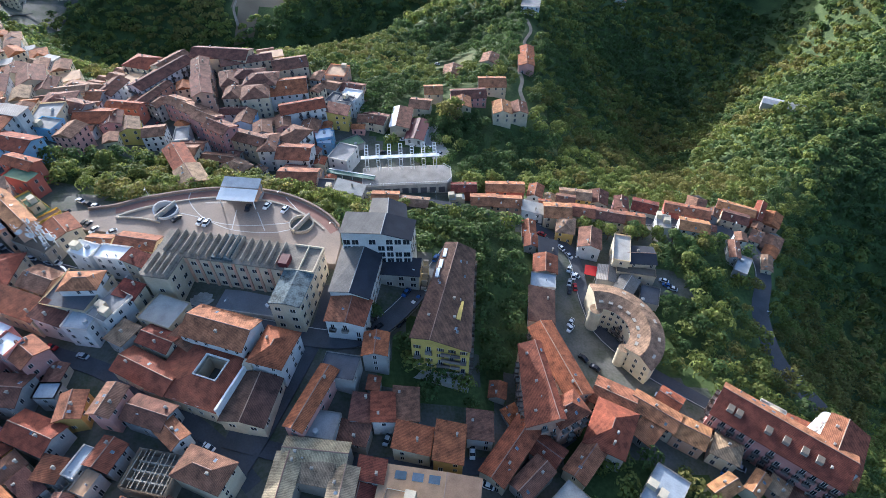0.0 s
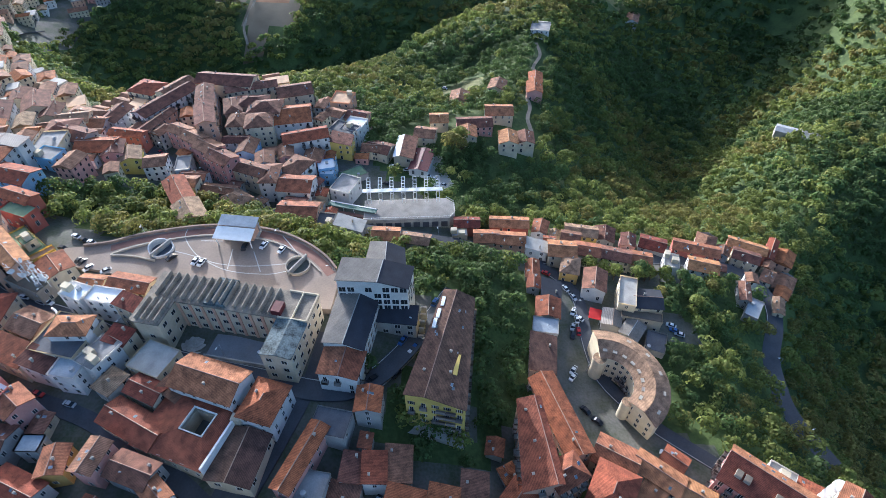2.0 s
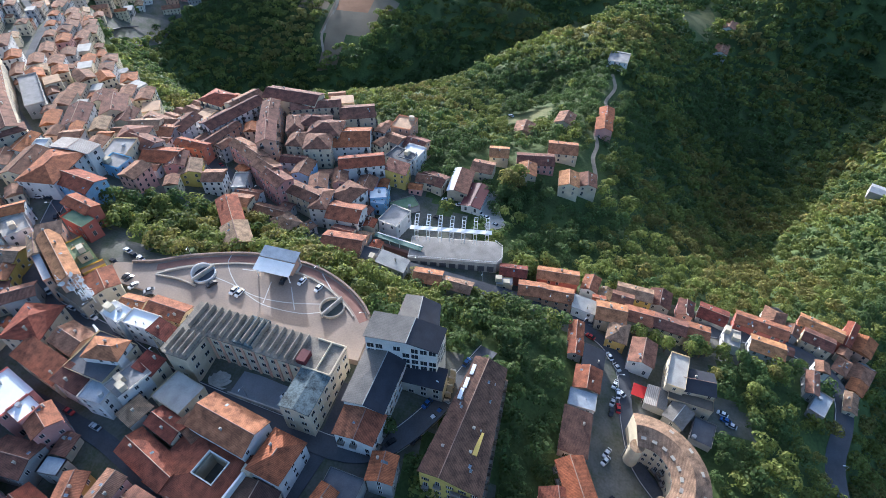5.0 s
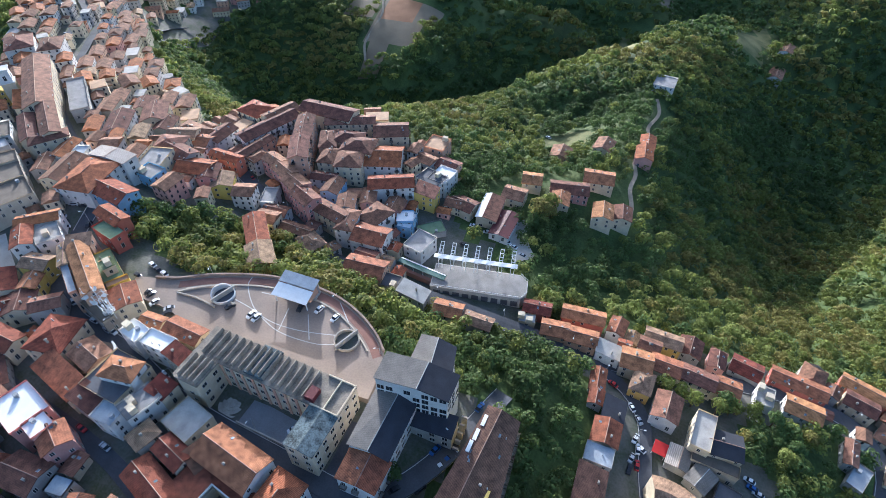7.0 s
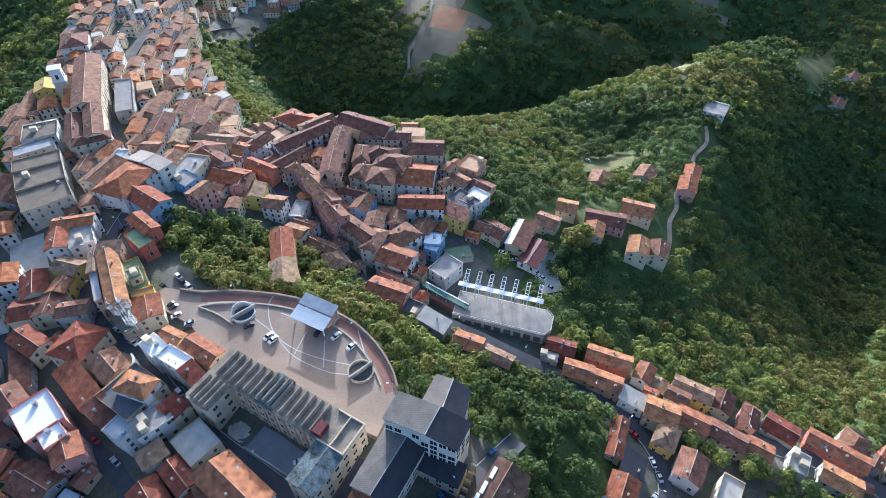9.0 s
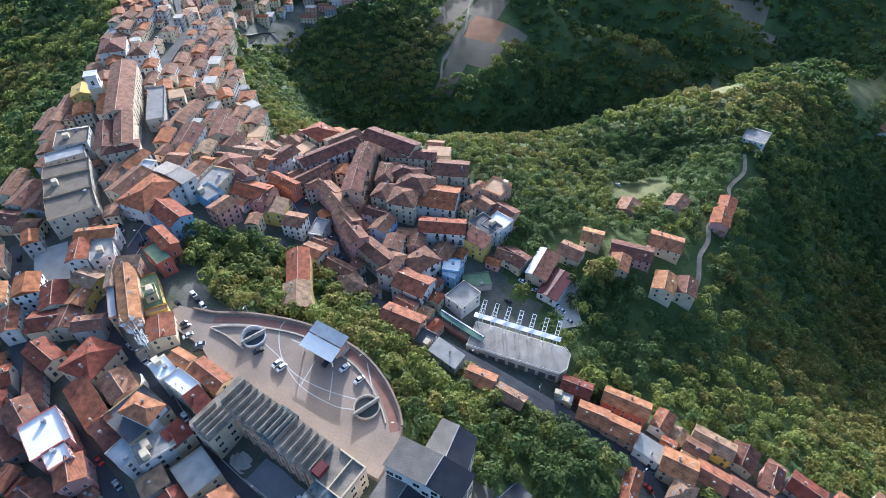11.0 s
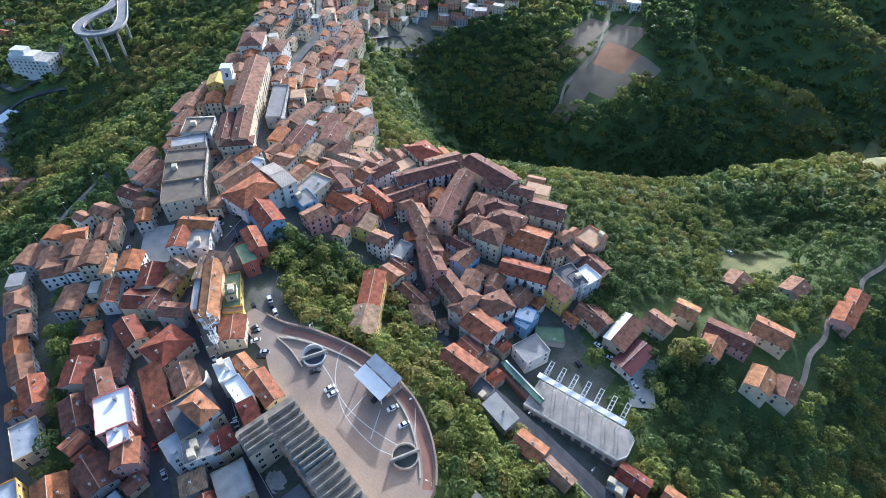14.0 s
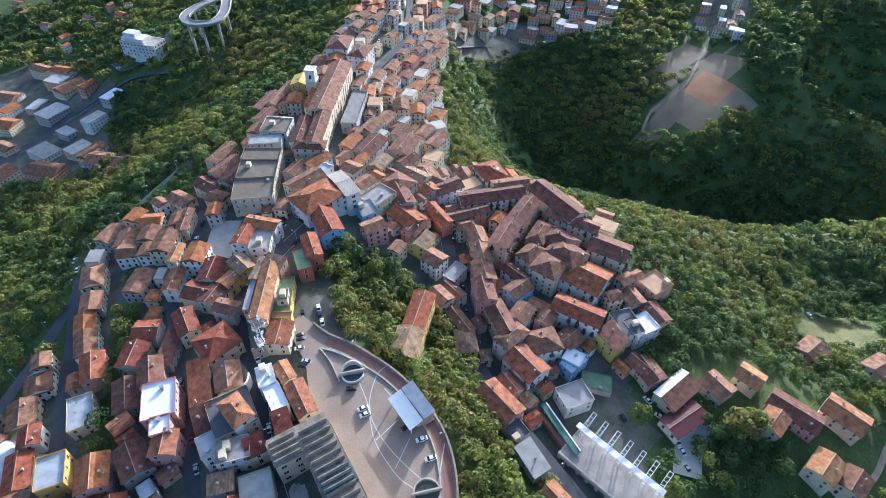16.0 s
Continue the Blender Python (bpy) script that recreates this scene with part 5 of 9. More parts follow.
car(-78.5, 95.4, -4.74, 32, "white")
car(-88.3, 144.3, 0.02, 73, "white")
car(-85.9, 143.6, 0.02, 72, "white")
car(-72.8, 151.8, 0.02, 85, "dark")
car(-65.9, 152.8, 0.02, 69, "white")
car(-58.8, 150.8, 0.02, 68, "white")
car(-97.6, 145.8, 0.02, 54, "dark")
car(-130.9, 144.1, -0.88, 77, "dark")
car(-129.0, 143.4, -0.80, 69, "dark")
car(-125.7, 140.8, -0.82, 59, "white")
car(-140.2, 150.7, -0.98, -21, "dark")
car(-138.6, 157.3, -1.41, -24, "white")
car(-135.1, 155.6, -1.55, -24, "dark")
car(-131.5, 154.5, -1.60, -24, "white")
car(-118.8, 139.7, -0.82, 36, "silver")
car(-118.2, 137.7, -0.94, 38, "dark")
car(-136.2, 126.9, -3.01, -20, "silver")
car(-99.2, 112.9, -3.36, -23, "white")
car(-40.5, 121.3, -2.52, 77, "white")
car(-54.5, 109.3, -4.42, 55, "dark")
car(-56.0, 110.2, -4.29, 42, "white")
car(-20.5, 101.4, -5.54, 45, "dark")
car(-13.6, 104.1, -6.75, 54, "dark")
car(-9.9, 112.1, -7.25, 51, "white")
car(-8.4, 114.7, -7.68, 59, "blue")
car(-6.3, 118.1, -8.34, 56, "white")
car(52.8, 151.4, -34.01, 67, "white")
car(54.8, 148.2, -34.31, -39, "white")
car(51.5, 143.4, -33.43, 69, "silver")
car(50.8, 139.0, -33.10, 77, "dark")
car(48.3, 122.4, -31.63, 57, "white")
car(47.7, 119.3, -31.27, 52, "white")
car(49.9, 105.8, -30.38, -50, "dark")
car(53.2, 101.9, -30.40, -40, "dark")
car(92.4, 147.9, -37.53, -24, "white")
car(93.0, 145.3, -37.34, -24, "blue")
car(94.7, 143.6, -37.51, -22, "silver")
car(86.7, 77.1, -29.20, -28, "white")
car(90.3, 74.0, -29.01, -28, "white")
car(84.1, 69.6, -28.40, 50, "silver")
car(85.1, 65.2, -28.32, 49, "blue")
car(89.3, 68.4, -28.59, -32, "silver")
car(89.8, 66.2, -28.58, -32, "silver")
car(92.4, 71.0, -28.86, -24, "silver")
car(77.4, 88.5, -30.51, -30, "silver")
car(73.6, 91.0, -30.72, -33, "white")
car(8.5, 66.3, -18.05, 88, "white")
car(12.4, 57.4, -19.27, -22, "white")
car(-15.9, 68.1, -13.36, 72, "silver")
car(-63.8, 63.4, -7.79, -27, "white")
car(-67.3, 64.3, -7.42, -26, "dark")
car(-215.8, 135.0, -7.33, 139, "white")
car(-194.1, 124.1, -6.74, 141, "white")
car(-199.2, 125.7, -6.80, 141, "white")
car(-210.4, 133.3, -6.84, 139, "dark")
car(-232.7, 171.1, -5.23, 26, "dark")
car(-226.9, 174.2, -4.15, 26, "dark")
car(-218.4, 177.9, -2.92, 80, "white")
car(-209.1, 177.5, -2.14, 25, "silver")
car(-202.1, 175.5, -1.73, 25, "dark")
car(-197.1, 173.4, -1.53, 36, "dark")
car(-193.6, 171.4, -1.45, 36, "silver")
car(-190.3, 169.0, -1.41, 36, "dark")
car(-187.1, 166.1, -1.43, 49, "white")
car(-215.7, 166.2, -3.59, 72, "dark")
car(-229.7, 168.1, -5.17, 35, "silver")
car(-200.6, 180.8, -1.52, 11, "dark")
car(-194.7, 179.9, -1.31, 12, "silver")
car(-189.9, 180.1, -1.24, 12, "dark")
car(-275.6, 87.2, -34.16, 135, "white")
car(-258.3, 86.7, -26.85, 149, "white")
car(-224.7, 83.3, -20.26, 152, "silver")
car(-317.6, 240.7, -12.62, 1, "dark")
car(-306.9, 238.4, -10.47, 1, "silver")
car(-297.4, 236.2, -8.98, 10, "dark")
car(-298.7, 232.7, -9.48, 1, "white")
car(-308.0, 244.2, -10.14, 5, "red")
car(-298.1, 242.9, -8.60, 0, "dark")
car(-71.8, 201.4, -28.73, -9, "white")
car(-64.4, 206.3, -30.30, 10, "silver")
car(-106.5, 184.7, -15.23, -12, "white")
car(-336.2, 299.5, -9.91, 143, "dark")
car(-315.1, 290.8, -8.20, 140, "silver")
car(-272.9, 273.7, -9.32, 132, "dark")
car(-29.3, 248.0, -34.94, -8, "white")
car(-21.7, 245.8, -35.50, 12, "silver")
car(-21.9, 251.3, -35.59, -14, "dark")
car(-31.1, 232.9, -34.46, -23, "dark")
car(-10.6, 242.4, -36.45, -31, "white")
car(-7.0, 240.1, -36.78, -24, "white")
car(-1.9, 235.8, -37.24, -24, "silver")
car(-15.2, 242.8, -36.00, -40, "silver")
car(-54.4, 281.6, -33.51, -33, "dark")
car(-4.3, 381.7, -63.22, -32, "white")
car(-2.9, 211.6, -34.52, 57, "dark")
car(-157.9, 83.0, -9.89, 147, "silver")
car(-173.2, 173.9, -1.30, -13, "dark")
car(-166.0, 174.1, -1.59, -11, "dark")
car(-188.5, 60.0, -19.77, 147, "white")
car(-260.4, 264.7, -9.29, 133, "white")
car(-260.4, 292.0, -15.03, 125, "dark")
car(-127.9, 231.1, -23.13, 121, "white")
car(-120.5, 222.6, -23.77, 117, "dark")
car(-178.9, 170.4, -1.12, -70, "dark")
car(-157.3, 134.9, -3.47, -38, "silver")
car(-143.4, 129.2, -3.22, -13, "white")
car(-133.5, 126.6, -2.82, 162, "white")
car(-105.0, 116.0, -2.90, -24, "white")
car(-12.4, 116.2, -6.26, 61, "blue")
car(-2.7, 136.1, -10.73, 248, "blue")
car(44.0, 172.6, -34.49, -31, "red")
car(51.4, 164.4, -34.84, -60, "white")
car(54.1, 159.8, -34.90, 120, "silver")
car(53.8, 147.6, -34.08, -93, "white")
car(53.5, 141.4, -33.89, -93, "red")
car(-227.3, 144.4, -7.87, -36, "dark")
car(-217.7, 137.3, -7.28, -39, "white")
car(-145.0, 100.1, -5.88, -14, "grey")
car(-120.3, 93.8, -5.21, 164, "red")
car(-109.1, 90.6, -5.11, -16, "silver")
car(-204.2, 207.2, -3.10, 152, "silver")
car(-301.6, 280.1, -7.97, 308, "white")
car(-325.9, 311.7, -8.58, 308, "grey")
car(-333.1, 322.2, -8.74, 297, "grey")
car(-340.2, 336.4, -8.83, 117, "white")
car(-145.7, 238.8, -21.31, 147, "red")
car(-110.7, 216.2, -24.85, -33, "grey")
car(107.2, 196.8, -48.31, 185, "white")
car(150.0, 161.2, -59.70, -111, "grey")
car(139.8, 135.6, -59.52, -94, "white")

# ---- houses of the town ----
house(38.4, 98.2, 29.0, 8.6, -71, 10, -28.2, "gable", "terracotta", "salmon", balconies=0.3, rise=2.0)
# the narrow right slope has lighter tiles to stand for sunlight on it
folded("apartment_block", "red-roofed apartment block with rows of white balconies", 27.6, 84.6, -25.5, 8, 26.5, [(-5.6, 15.2), (3.6, 18.2), (5.4, 17.4)], [(-1.6, 16.4), (3.4, 17.6), (5.2, 16.6)], ("rust", "terracotta"), "salmon", "door", 4, 3.0, 3.1, -5.0, 0.75, chimneys=5)
house(36.4, 76.4, 10.5, 8.0, 28, 15.0, -25.5, "hip", "rust", "salmon", balconies=0.7, rise=2.4, label="red-roofed corner wing with rows of white balconies")
house(19.4, 65.6, 20.2, 7.8, 53, 7, -21.0, "gable", "terracotta", "cream")
house(30.6, 66.6, 8.1, 7.0, 140, 6, -23.5, "gable", "rust", "grey")
house(24.9, 58.5, 11.4, 6.5, 43, 6, -21.8, "gable", "brown", "grey")
house(50.2, 73.6, 15.6, 12.0, 62, 9.5, -26.5, "hip", "terracotta", "stone", chimneys=2, rise=3.0)
house(54.4, 85.6, 12.9, 9.8, -29, 8, -28.6, "gable", "orange", "cream")
house(66.3, 81.1, 14.6, 7.1, -37, 8, -29.0, "gable", "orange", "cream")
house(76.0, 74.5, 9.2, 7.8, -32, 7, -28.7, "gable", "orange", "salmon")
# far slope coloured orange as sunlit, near slope rust as shaded
pink = folded("apartment_block", "long pink apartment block with red tiled roof and many balconies", 99.6, 71.4, -30.5, -129, 37.0, [(-5.6, 15.2), (-2.2, 17.0), (6.0, 13.4)], [(-5.6, 15.2), (-2.2, 17.0), (6.0, 13.4)], ("orange", "rust"), "pink", "door", 4, 2.7, 3.1, -6.0, 0.85, chimneys=6)
for v in (-14.5, -12.0, -3.5, 1.5, 6.5, 10.5):
    bm = bmesh.new()
    box(bm, 1.2, 3.4, v - 0.9, v + 0.9, 13.8, 16.2)
    bm.faces.ensure_lookup_table()
    bm.faces[1].material_index = 1
    part("dormer", bm, ("stone", "worn_flat"), pink, "flat dormer let into the roof")
# sunlight on the left slope is given by orange tiles, shade by rust ones
wing = folded("apartment_block", "red-roofed wing with round white balconies at its corner", 115.2, 69.6, -30.5, -40, 14.0, [(-4.6, 15.2), (0.2, 16.4), (7.6, 13.6)], [(-3.4, 15.0), (0.6, 16.0), (7.0, 13.6)], ("orange", "rust"), "white", "door", 4, 3.0, 3.1, -8.0, 0.4, chimneys=2)
for k in range(5):
    bm = bmesh.new()
    prism(bm, arc(-3.6, 5.6, 2.4, 60, 250, 14), 12.6 - 3.0 * k, 13.8 - 3.0 * k)
    part("round_balcony", bm, "white", wing, "round white balcony at the corner")
house(40.7, 63.8, 11.5, 6.8, 49, 7, -24.8, "gable", "orange", "cream")
house(61.9, 56.1, 12.1, 9.5, 52, 8, -26.9, "flat", "blue_flat", "grey")
tan = folded("hall", "long cream building with a smooth tan roof and skylights", -3.6, 51.6, -16.5, -8, 10.5, [(-13.0, 9.6), (4.0, 9.6), (13.0, 8.8)], [(-13.0, 9.0), (4.0, 9.0), (13.0, 8.2)], ("tan_flat", "tan_flat"), "cream", "plain", 2, 3.4)
for u in (-8.0, -3.4, 1.0):
    bm = bmesh.new()
    box(bm, u - 1.5, u + 1.5, 2.0, 4.2, 8.9, 9.62)
    bm.faces.ensure_lookup_table()
    pane = bm.faces[1]
    bmesh.ops.inset_region(bm, faces=[pane], thickness=0.25)
    pane.material_index = 1
    part("roof_window", bm, ("cream", "sky_pane"), tan, "long glazed roof window")
house(-18.7, 56.7, 5.9, 6.9, 84, 8, -14.4, "shed", "rust", "white")
house(-33.6, 60.6, 17.0, 6.4, -6, 8.6, -12.5, "gable", "pantile", "stone", rise=1.0, pitch=3.4, label="stone palace wing with pale old tiled roof")
house(-41.0, 53.4, 13.5, 6.6, 84, 8.4, -12.3, "gable", "pantile", "stone", rise=1.0, label="stone palace wing with pale old tiled roof")
house(-33.0, 55.2, 9.0, 5.2, -10, 7.6, -12.4, "shed", "pantile", "stone", label="stone palace wing with pale old tiled roof")
house(-25.6, 52.2, 9.0, 6.6, 84, 8.4, -12.8, "gable", "pantile", "stone", rise=1.0, label="stone palace wing with pale old tiled roof")
house(-34.6, 68.7, 7.8, 11.4, 81, 6, -10.5, "flat", "grey_flat", "grey")
house(-25.5, 67.4, 10.0, 5.4, -13, 5, -12.2, "shed", "brown", "stone")
house(-36.5, 75.0, 19.9, 5.4, 69, 8, -8.9, "gable", "terracotta", "pink")
house(-16.9, 74.2, 8.7, 6.3, 95, 7, -12.8, "shed", "terracotta", "white")
house(-22.9, 74.0, 8.2, 5.7, 87, 6, -11.6, "shed", "brown", "grey")
house(-10.6, 76.3, 10.2, 7.2, 92, 6, -13.9, "shed", "brown", "grey")
house(-20.3, 81.9, 4.3, 3.3, 86, 5, -10.8, "shed", "rust", "grey")
house(-8.2, 66.0, 7.6, 10.1, 82, 7, -15.1, "shed", "terracotta", "cream")
house(1.9, 65.3, 11.1, 8.0, 84, 8, -17.0, "shed", "terracotta", "ochre")
house(10.7, 72.0, 8.7, 7.4, 88, 6, -18.6, "shed", "brown", "grey")
house(-30.1, 85.0, 8.1, 10.4, 80, 6, -7.5, "flat", "dark_flat", "grey")
house(62.8, 75.1, 6.7, 7.0, -47, 5, -28.0, "shed", "orange", "grey")
house(80.7, 58.4, 8.2, 5.0, 27, 6, -28.5, "gable", "orange", "cream")
house(90.9, 59.7, 7.4, 4.0, 43, 6, -29.2, "gable", "orange", "cream")
house(-84.8, 82.8, 19.6, 8.4, -25, 8.3, -8.2, "gable", "rust", "cream", chimneys=1, pitch=2.6)
house(-84.6, 92.6, 11.0, 6.4, -22, 8.6, -7.0, "gable", "rust", "cream")
house(-76.4, 93.4, 6.5, 8.0, 60, 8.0, -7.4, "shed", "brown", "white")
folded("hall", "plain cream hall with a broad dark brown roof", -53.4, 74.8, -9.0, -9, 14.6, [(-6.2, 7.3), (0.0, 8.8), (6.2, 7.0)], [(-6.2, 7.5), (0.0, 9.0), (6.2, 7.2)], ("umber", "umber"), "cream", "wide", 1, 4.2, 3.6)
house(-65.8, 94.6, 20.4, 11.2, -17, 15.2, -10.6, "gable", "orange", "white", chimneys=1, rise=2.6, label="white house with orange tiled roof above the cloister")
house(-53.7, 85.4, 5.6, 4.0, -10, 8.6, -9.0, "flat", "green_flat", "white", label="small white house with a green roof terrace")
house(-86.2, 102.5, 10.1, 11.9, 70, 12, -10.0, "flat", "pale_flat", "cream")
house(-48.9, 88.6, 12.4, 10.2, 75, 12.6, -9.2, "hip", "terracotta", "white", rise=2.2)
house(-108.8, 64.6, 14.3, 8.4, 160, 7, -7.9, "gable", "terracotta", "grey")
house(-101.6, 71.7, 8.0, 6.8, 100, 7, -6.9, "gable", "orange", "ochre")
house(-90.6, 72.2, 9.0, 6.2, 79, 9, -6.4, "gable", "rose", "pink")
house(-110.2, 76.2, 4.6, 6.1, 90, 7, -6.9, "flat", "blue_flat", "grey")
house(-79.5, 69.8, 12.4, 7.3, 163, 7, -6.8, "gable", "brown", "grey")
house(-72.1, 64.7, 9.0, 5.3, 142, 7, -7.4, "gable", "orange", "white")
house(-60.2, 54.7, 13.8, 8.1, 160, 9, -9.3, "hip", "brown", "cream")
house(-87.3, 59.0, 7.5, 7.2, 72, 6, -7.4, "gable", "rust", "grey")
house(-93.5, 57.1, 8.1, 3.4, 72, 6, -7.7, "flat", "blue_flat", "white")
house(-100.1, 55.3, 6.1, 5.6, 83, 6, -8.4, "shed", "rust", "grey")
house(-104.2, 51.2, 4.5, 7.8, 56, 6, -8.9, "shed", "brown", "grey")
house(-135.0, 91.6, 14.5, 11.0, 157, 12, -6.6, "flat", "white_flat", "pink", label="pink house with a bright white flat roof")
house(-125.2, 88.2, 6.6, 6.2, 157, 12.3, -6.8, "flat", "white_flat", "pink", label="pink house wing with a bright white flat roof")
house(-119.2, 86.6, 8.4, 8.0, 147, 11, -7.0, "gable", "orange", "pink")
house(-152.4, 93.4, 11.5, 8.6, 161, 8, -7.5, "gable", "brown", "grey")
house(-165.1, 112.6, 13.4, 7.9, 171, 8, -6.6, "gable", "rust", "cream")
house(-146.0, 117.4, 14.0, 13.4, 95, 9, -4.9, "hip", "terracotta", "cream")
house(-133.4, 104.8, 21.6, 7.3, -20, 8, -5.1, "shed", "rust", "cream")
house(-114.4, 108.5, 14.4, 15.4, 79, 9, -4.0, "flat", "dark_flat", "cream")
house(-112.1, 109.7, 11.5, 7.2, -178, 12, -3.9, "hip", "orange", "white")
house(-118.5, 100.2, 6.7, 10.0, 75, 8, -4.8, "shed", "brown", "white")
house(-108.7, 98.2, 8.0, 8.3, 82, 9, -4.8, "flat", "blue_flat", "white")
house(-101.9, 102.7, 10.8, 7.6, 65, 9, -4.3, "flat", "grey_flat", "white")
house(-98.5, 108.9, 6.2, 6.4, 78, 8, -4.0, "shed", "rust", "cream")
house(-117.9, 123.8, 5.9, 8.3, 72, 10, -2.6, "flat", "white_flat", "white")
house(-107.8, 122.3, 5.7, 10.9, 81, 10, -2.6, "flat", "white_flat", "white")
house(-98.7, 119.5, 5.2, 7.5, 73, 10, -3.0, "shed", "rust", "cream")
house(-102.9, 128.9, 14.1, 6.7, 170, 8, -2.0, "gable", "orange", "cream")
house(-116.6, 130.2, 8.4, 5.1, 175, 7, -1.9, "gable", "orange", "cream")
house(-152.8, 142.6, 29.3, 6.8, 141, 13, -4.0, "gable", "orange", "salmon", rise=1.3, label="long salmon block with orange tiled roof beside the square")
house(-156.6, 138.0, 18.6, 2.4, 141, 11.6, -4.0, "flat", "blue_flat", "salmon", label="narrow gallery with pale blue sheet roof")
house(-165.8, 146.8, 12.0, 4.2, 131, 12, -4.0, "gable", "sandy", "salmon")
house(-164.0, 153.2, 8.6, 6.0, 30, 12, -3.0, "shed", "sandy", "salmon")
house(-133.4, 137.2, 10.8, 9.2, 138, 9.4, -4.5, "gable", "rust", "cream", rise=0.9)
house(-139.9, 131.0, 15.5, 5.4, 158, 7.4, -4.2, "flat", "worn_flat", "stone", label="stone house with a flat roof full of aerials")
house(-140.2, 142.4, 2.8, 7.6, 141, 9.2, -4.2, "flat", "tan_flat", "yellow", label="narrow yellow house with a tan flat roof")
house(-149.8, 148.6, 18.6, 6.6, 144, 8.2, -4.2, "flat", "green_flat", "yellow", label="yellow house with a green roof terrace")
house(-147.4, 147.2, 6.0, 4.2, 145, 11.4, -4.2, "flat", "green_flat", "cream", label="pale roof room on the green terrace")
house(-164.8, 171.4, 14.5, 6.6, -19, 9, -2.0, "gable", "terracotta", "red")
house(-161.0, 164.2, 13.0, 6.0, -19, 8, -2.0, "flat", "green_flat", "red", label="red rendered house with a green roof terrace")
house(-192.6, 162.0, 15.6, 6.8, 35, 9.2, -2.4, "gable", "terracotta", "white", label="white house wing with terracotta roof round a terrace")
house(-190.6, 151.6, 12.0, 7.4, 131, 9.2, -2.6, "gable", "terracotta", "white", label="white house wing with terracotta roof round a terrace")
house(-183.6, 156.4, 11.0, 9.0, 142, 8.2, -2.4, "flat", "pale_flat", "white", label="white house with a pale grey roof terrace")
house(-192.0, 191.4, 23.0, 17.0, 92, 10, -2.4, "hip", "terracotta", "white", chimneys=1, rise=2.6, label="large white hall with a broad terracotta hipped roof")
house(-176.0, 185.8, 19.6, 10.7, 166, 9, -2.8, "gable", "terracotta", "blue")
folded("hall", "white hall wing with a pale ribbed roof", -191.6, 206.4, -3.6, -6, 7.6, [(-10.0, 11.6), (0.0, 12.6), (10.0, 11.4)], [(-10.0, 11.2), (0.0, 12.2), (10.0, 11.0)], ("pale_sheet", "pale_sheet"), "white", "wide", 3, 3.6)
house(-218.6, 171.0, 15.6, 19.5, 147, 10, -3.7, "flat", "worn_flat", "stone")
house(-231.3, 180.2, 14.4, 19.5, 143, 11, -4.3, "flat", "worn_flat", "stone")
house(-241.2, 187.8, 10.0, 19.7, 140, 12, -4.8, "flat", "worn_flat", "stone")
house(-252.9, 196.2, 8.5, 16.9, 146, 12, -5.5, "flat", "zinc", "grey")
house(-261.5, 207.8, 15.1, 15.3, 135, 13, -6.0, "flat", "worn_flat", "white")
house(-272.5, 176.7, 19.9, 7.7, 120, 7, -11.0, "gable", "brown", "cream")
house(-256.0, 172.3, 18.0, 9.4, 110, 7, -8.8, "gable", "rose", "cream")
house(-242.8, 170.5, 13.8, 9.6, 117, 7, -7.1, "gable", "brown", "grey")
house(-249.5, 158.4, 12.1, 9.3, -165, 7, -10.1, "gable", "brown", "cream")
house(-223.2, 196.9, 12.7, 7.2, 114, 7, -3.0, "gable", "brown", "grey")
house(-208.4, 194.2, 19.3, 11.1, 96, 8, -2.2, "gable", "brown", "cream")
house(-222.5, 209.4, 14.7, 7.8, 98, 7, -3.4, "gable", "terracotta", "white")
house(-209.6, 204.6, 12.0, 6.1, 106, 9, -2.9, "flat", "blue_flat", "white")
house(-243.0, 224.0, 33.0, 8.5, 137, 13, -5.0, "gable", "brown", "cream", chimneys=2, pitch=4.0, label="long cream palace wing with brown tiled roof")
house(-250.0, 217.0, 26.0, 7.5, 137, 11, -5.0, "gable", "brown", "cream", pitch=4.0, label="palace wing with brown tiled roof")
house(-233.0, 212.2, 17.0, 8.0, 47, 11.5, -5.0, "hip", "brown", "cream", pitch=4.0, label="palace end wing with brown tiled roof")
house(-278.3, 254.9, 61.4, 14.0, 134, 15, -7.3, "gable", "rose", "cream", pitch=5.0, kind="tall")
house(-281.7, 242.8, 22.5, 5.2, 135, 9, -7.1, "shed", "terracotta", "cream")
house(-309.7, 251.3, 12.7, 11.7, 136, 10, -10.0, "gable", "ochre", "yellow")
house(-309.7, 235.9, 29.9, 6.5, 123, 8, -11.5, "gable", "rose", "salmon")
house(-311.5, 225.3, 23.5, 8.4, 121, 7, -13.2, "gable", "brown", "grey")
house(-291.6, 214.2, 14.6, 9.2, 119, 7, -10.2, "gable", "brown", "cream")
house(-335.7, 298.8, 21.2, 15.7, 134, 13, -9.9, "hip", "rose", "white")
house(-314.6, 302.5, 19.1, 12.5, 124, 12, -8.8, "hip", "brown", "white")
house(-259.0, 258.6, 37.7, 9.2, 134, 9, -8.6, "flat", "grey_flat", "grey")
house(-266.1, 193.4, 8.6, 9.0, 121, 6, -7.8, "shed", "brown", "grey")
house(-184.8, 132.8, 12.8, 9.5, 138, 7, -5.2, "gable", "rust", "cream")
house(-173.9, 135.6, 7.5, 6.8, 108, 7, -4.2, "gable", "orange", "yellow")
house(-177.2, 143.5, 10.8, 7.5, -175, 8, -3.7, "gable", "sandy", "yellow")
house(-178.6, 123.1, 10.4, 9.8, -144, 7, -6.4, "gable", "rust", "cream")
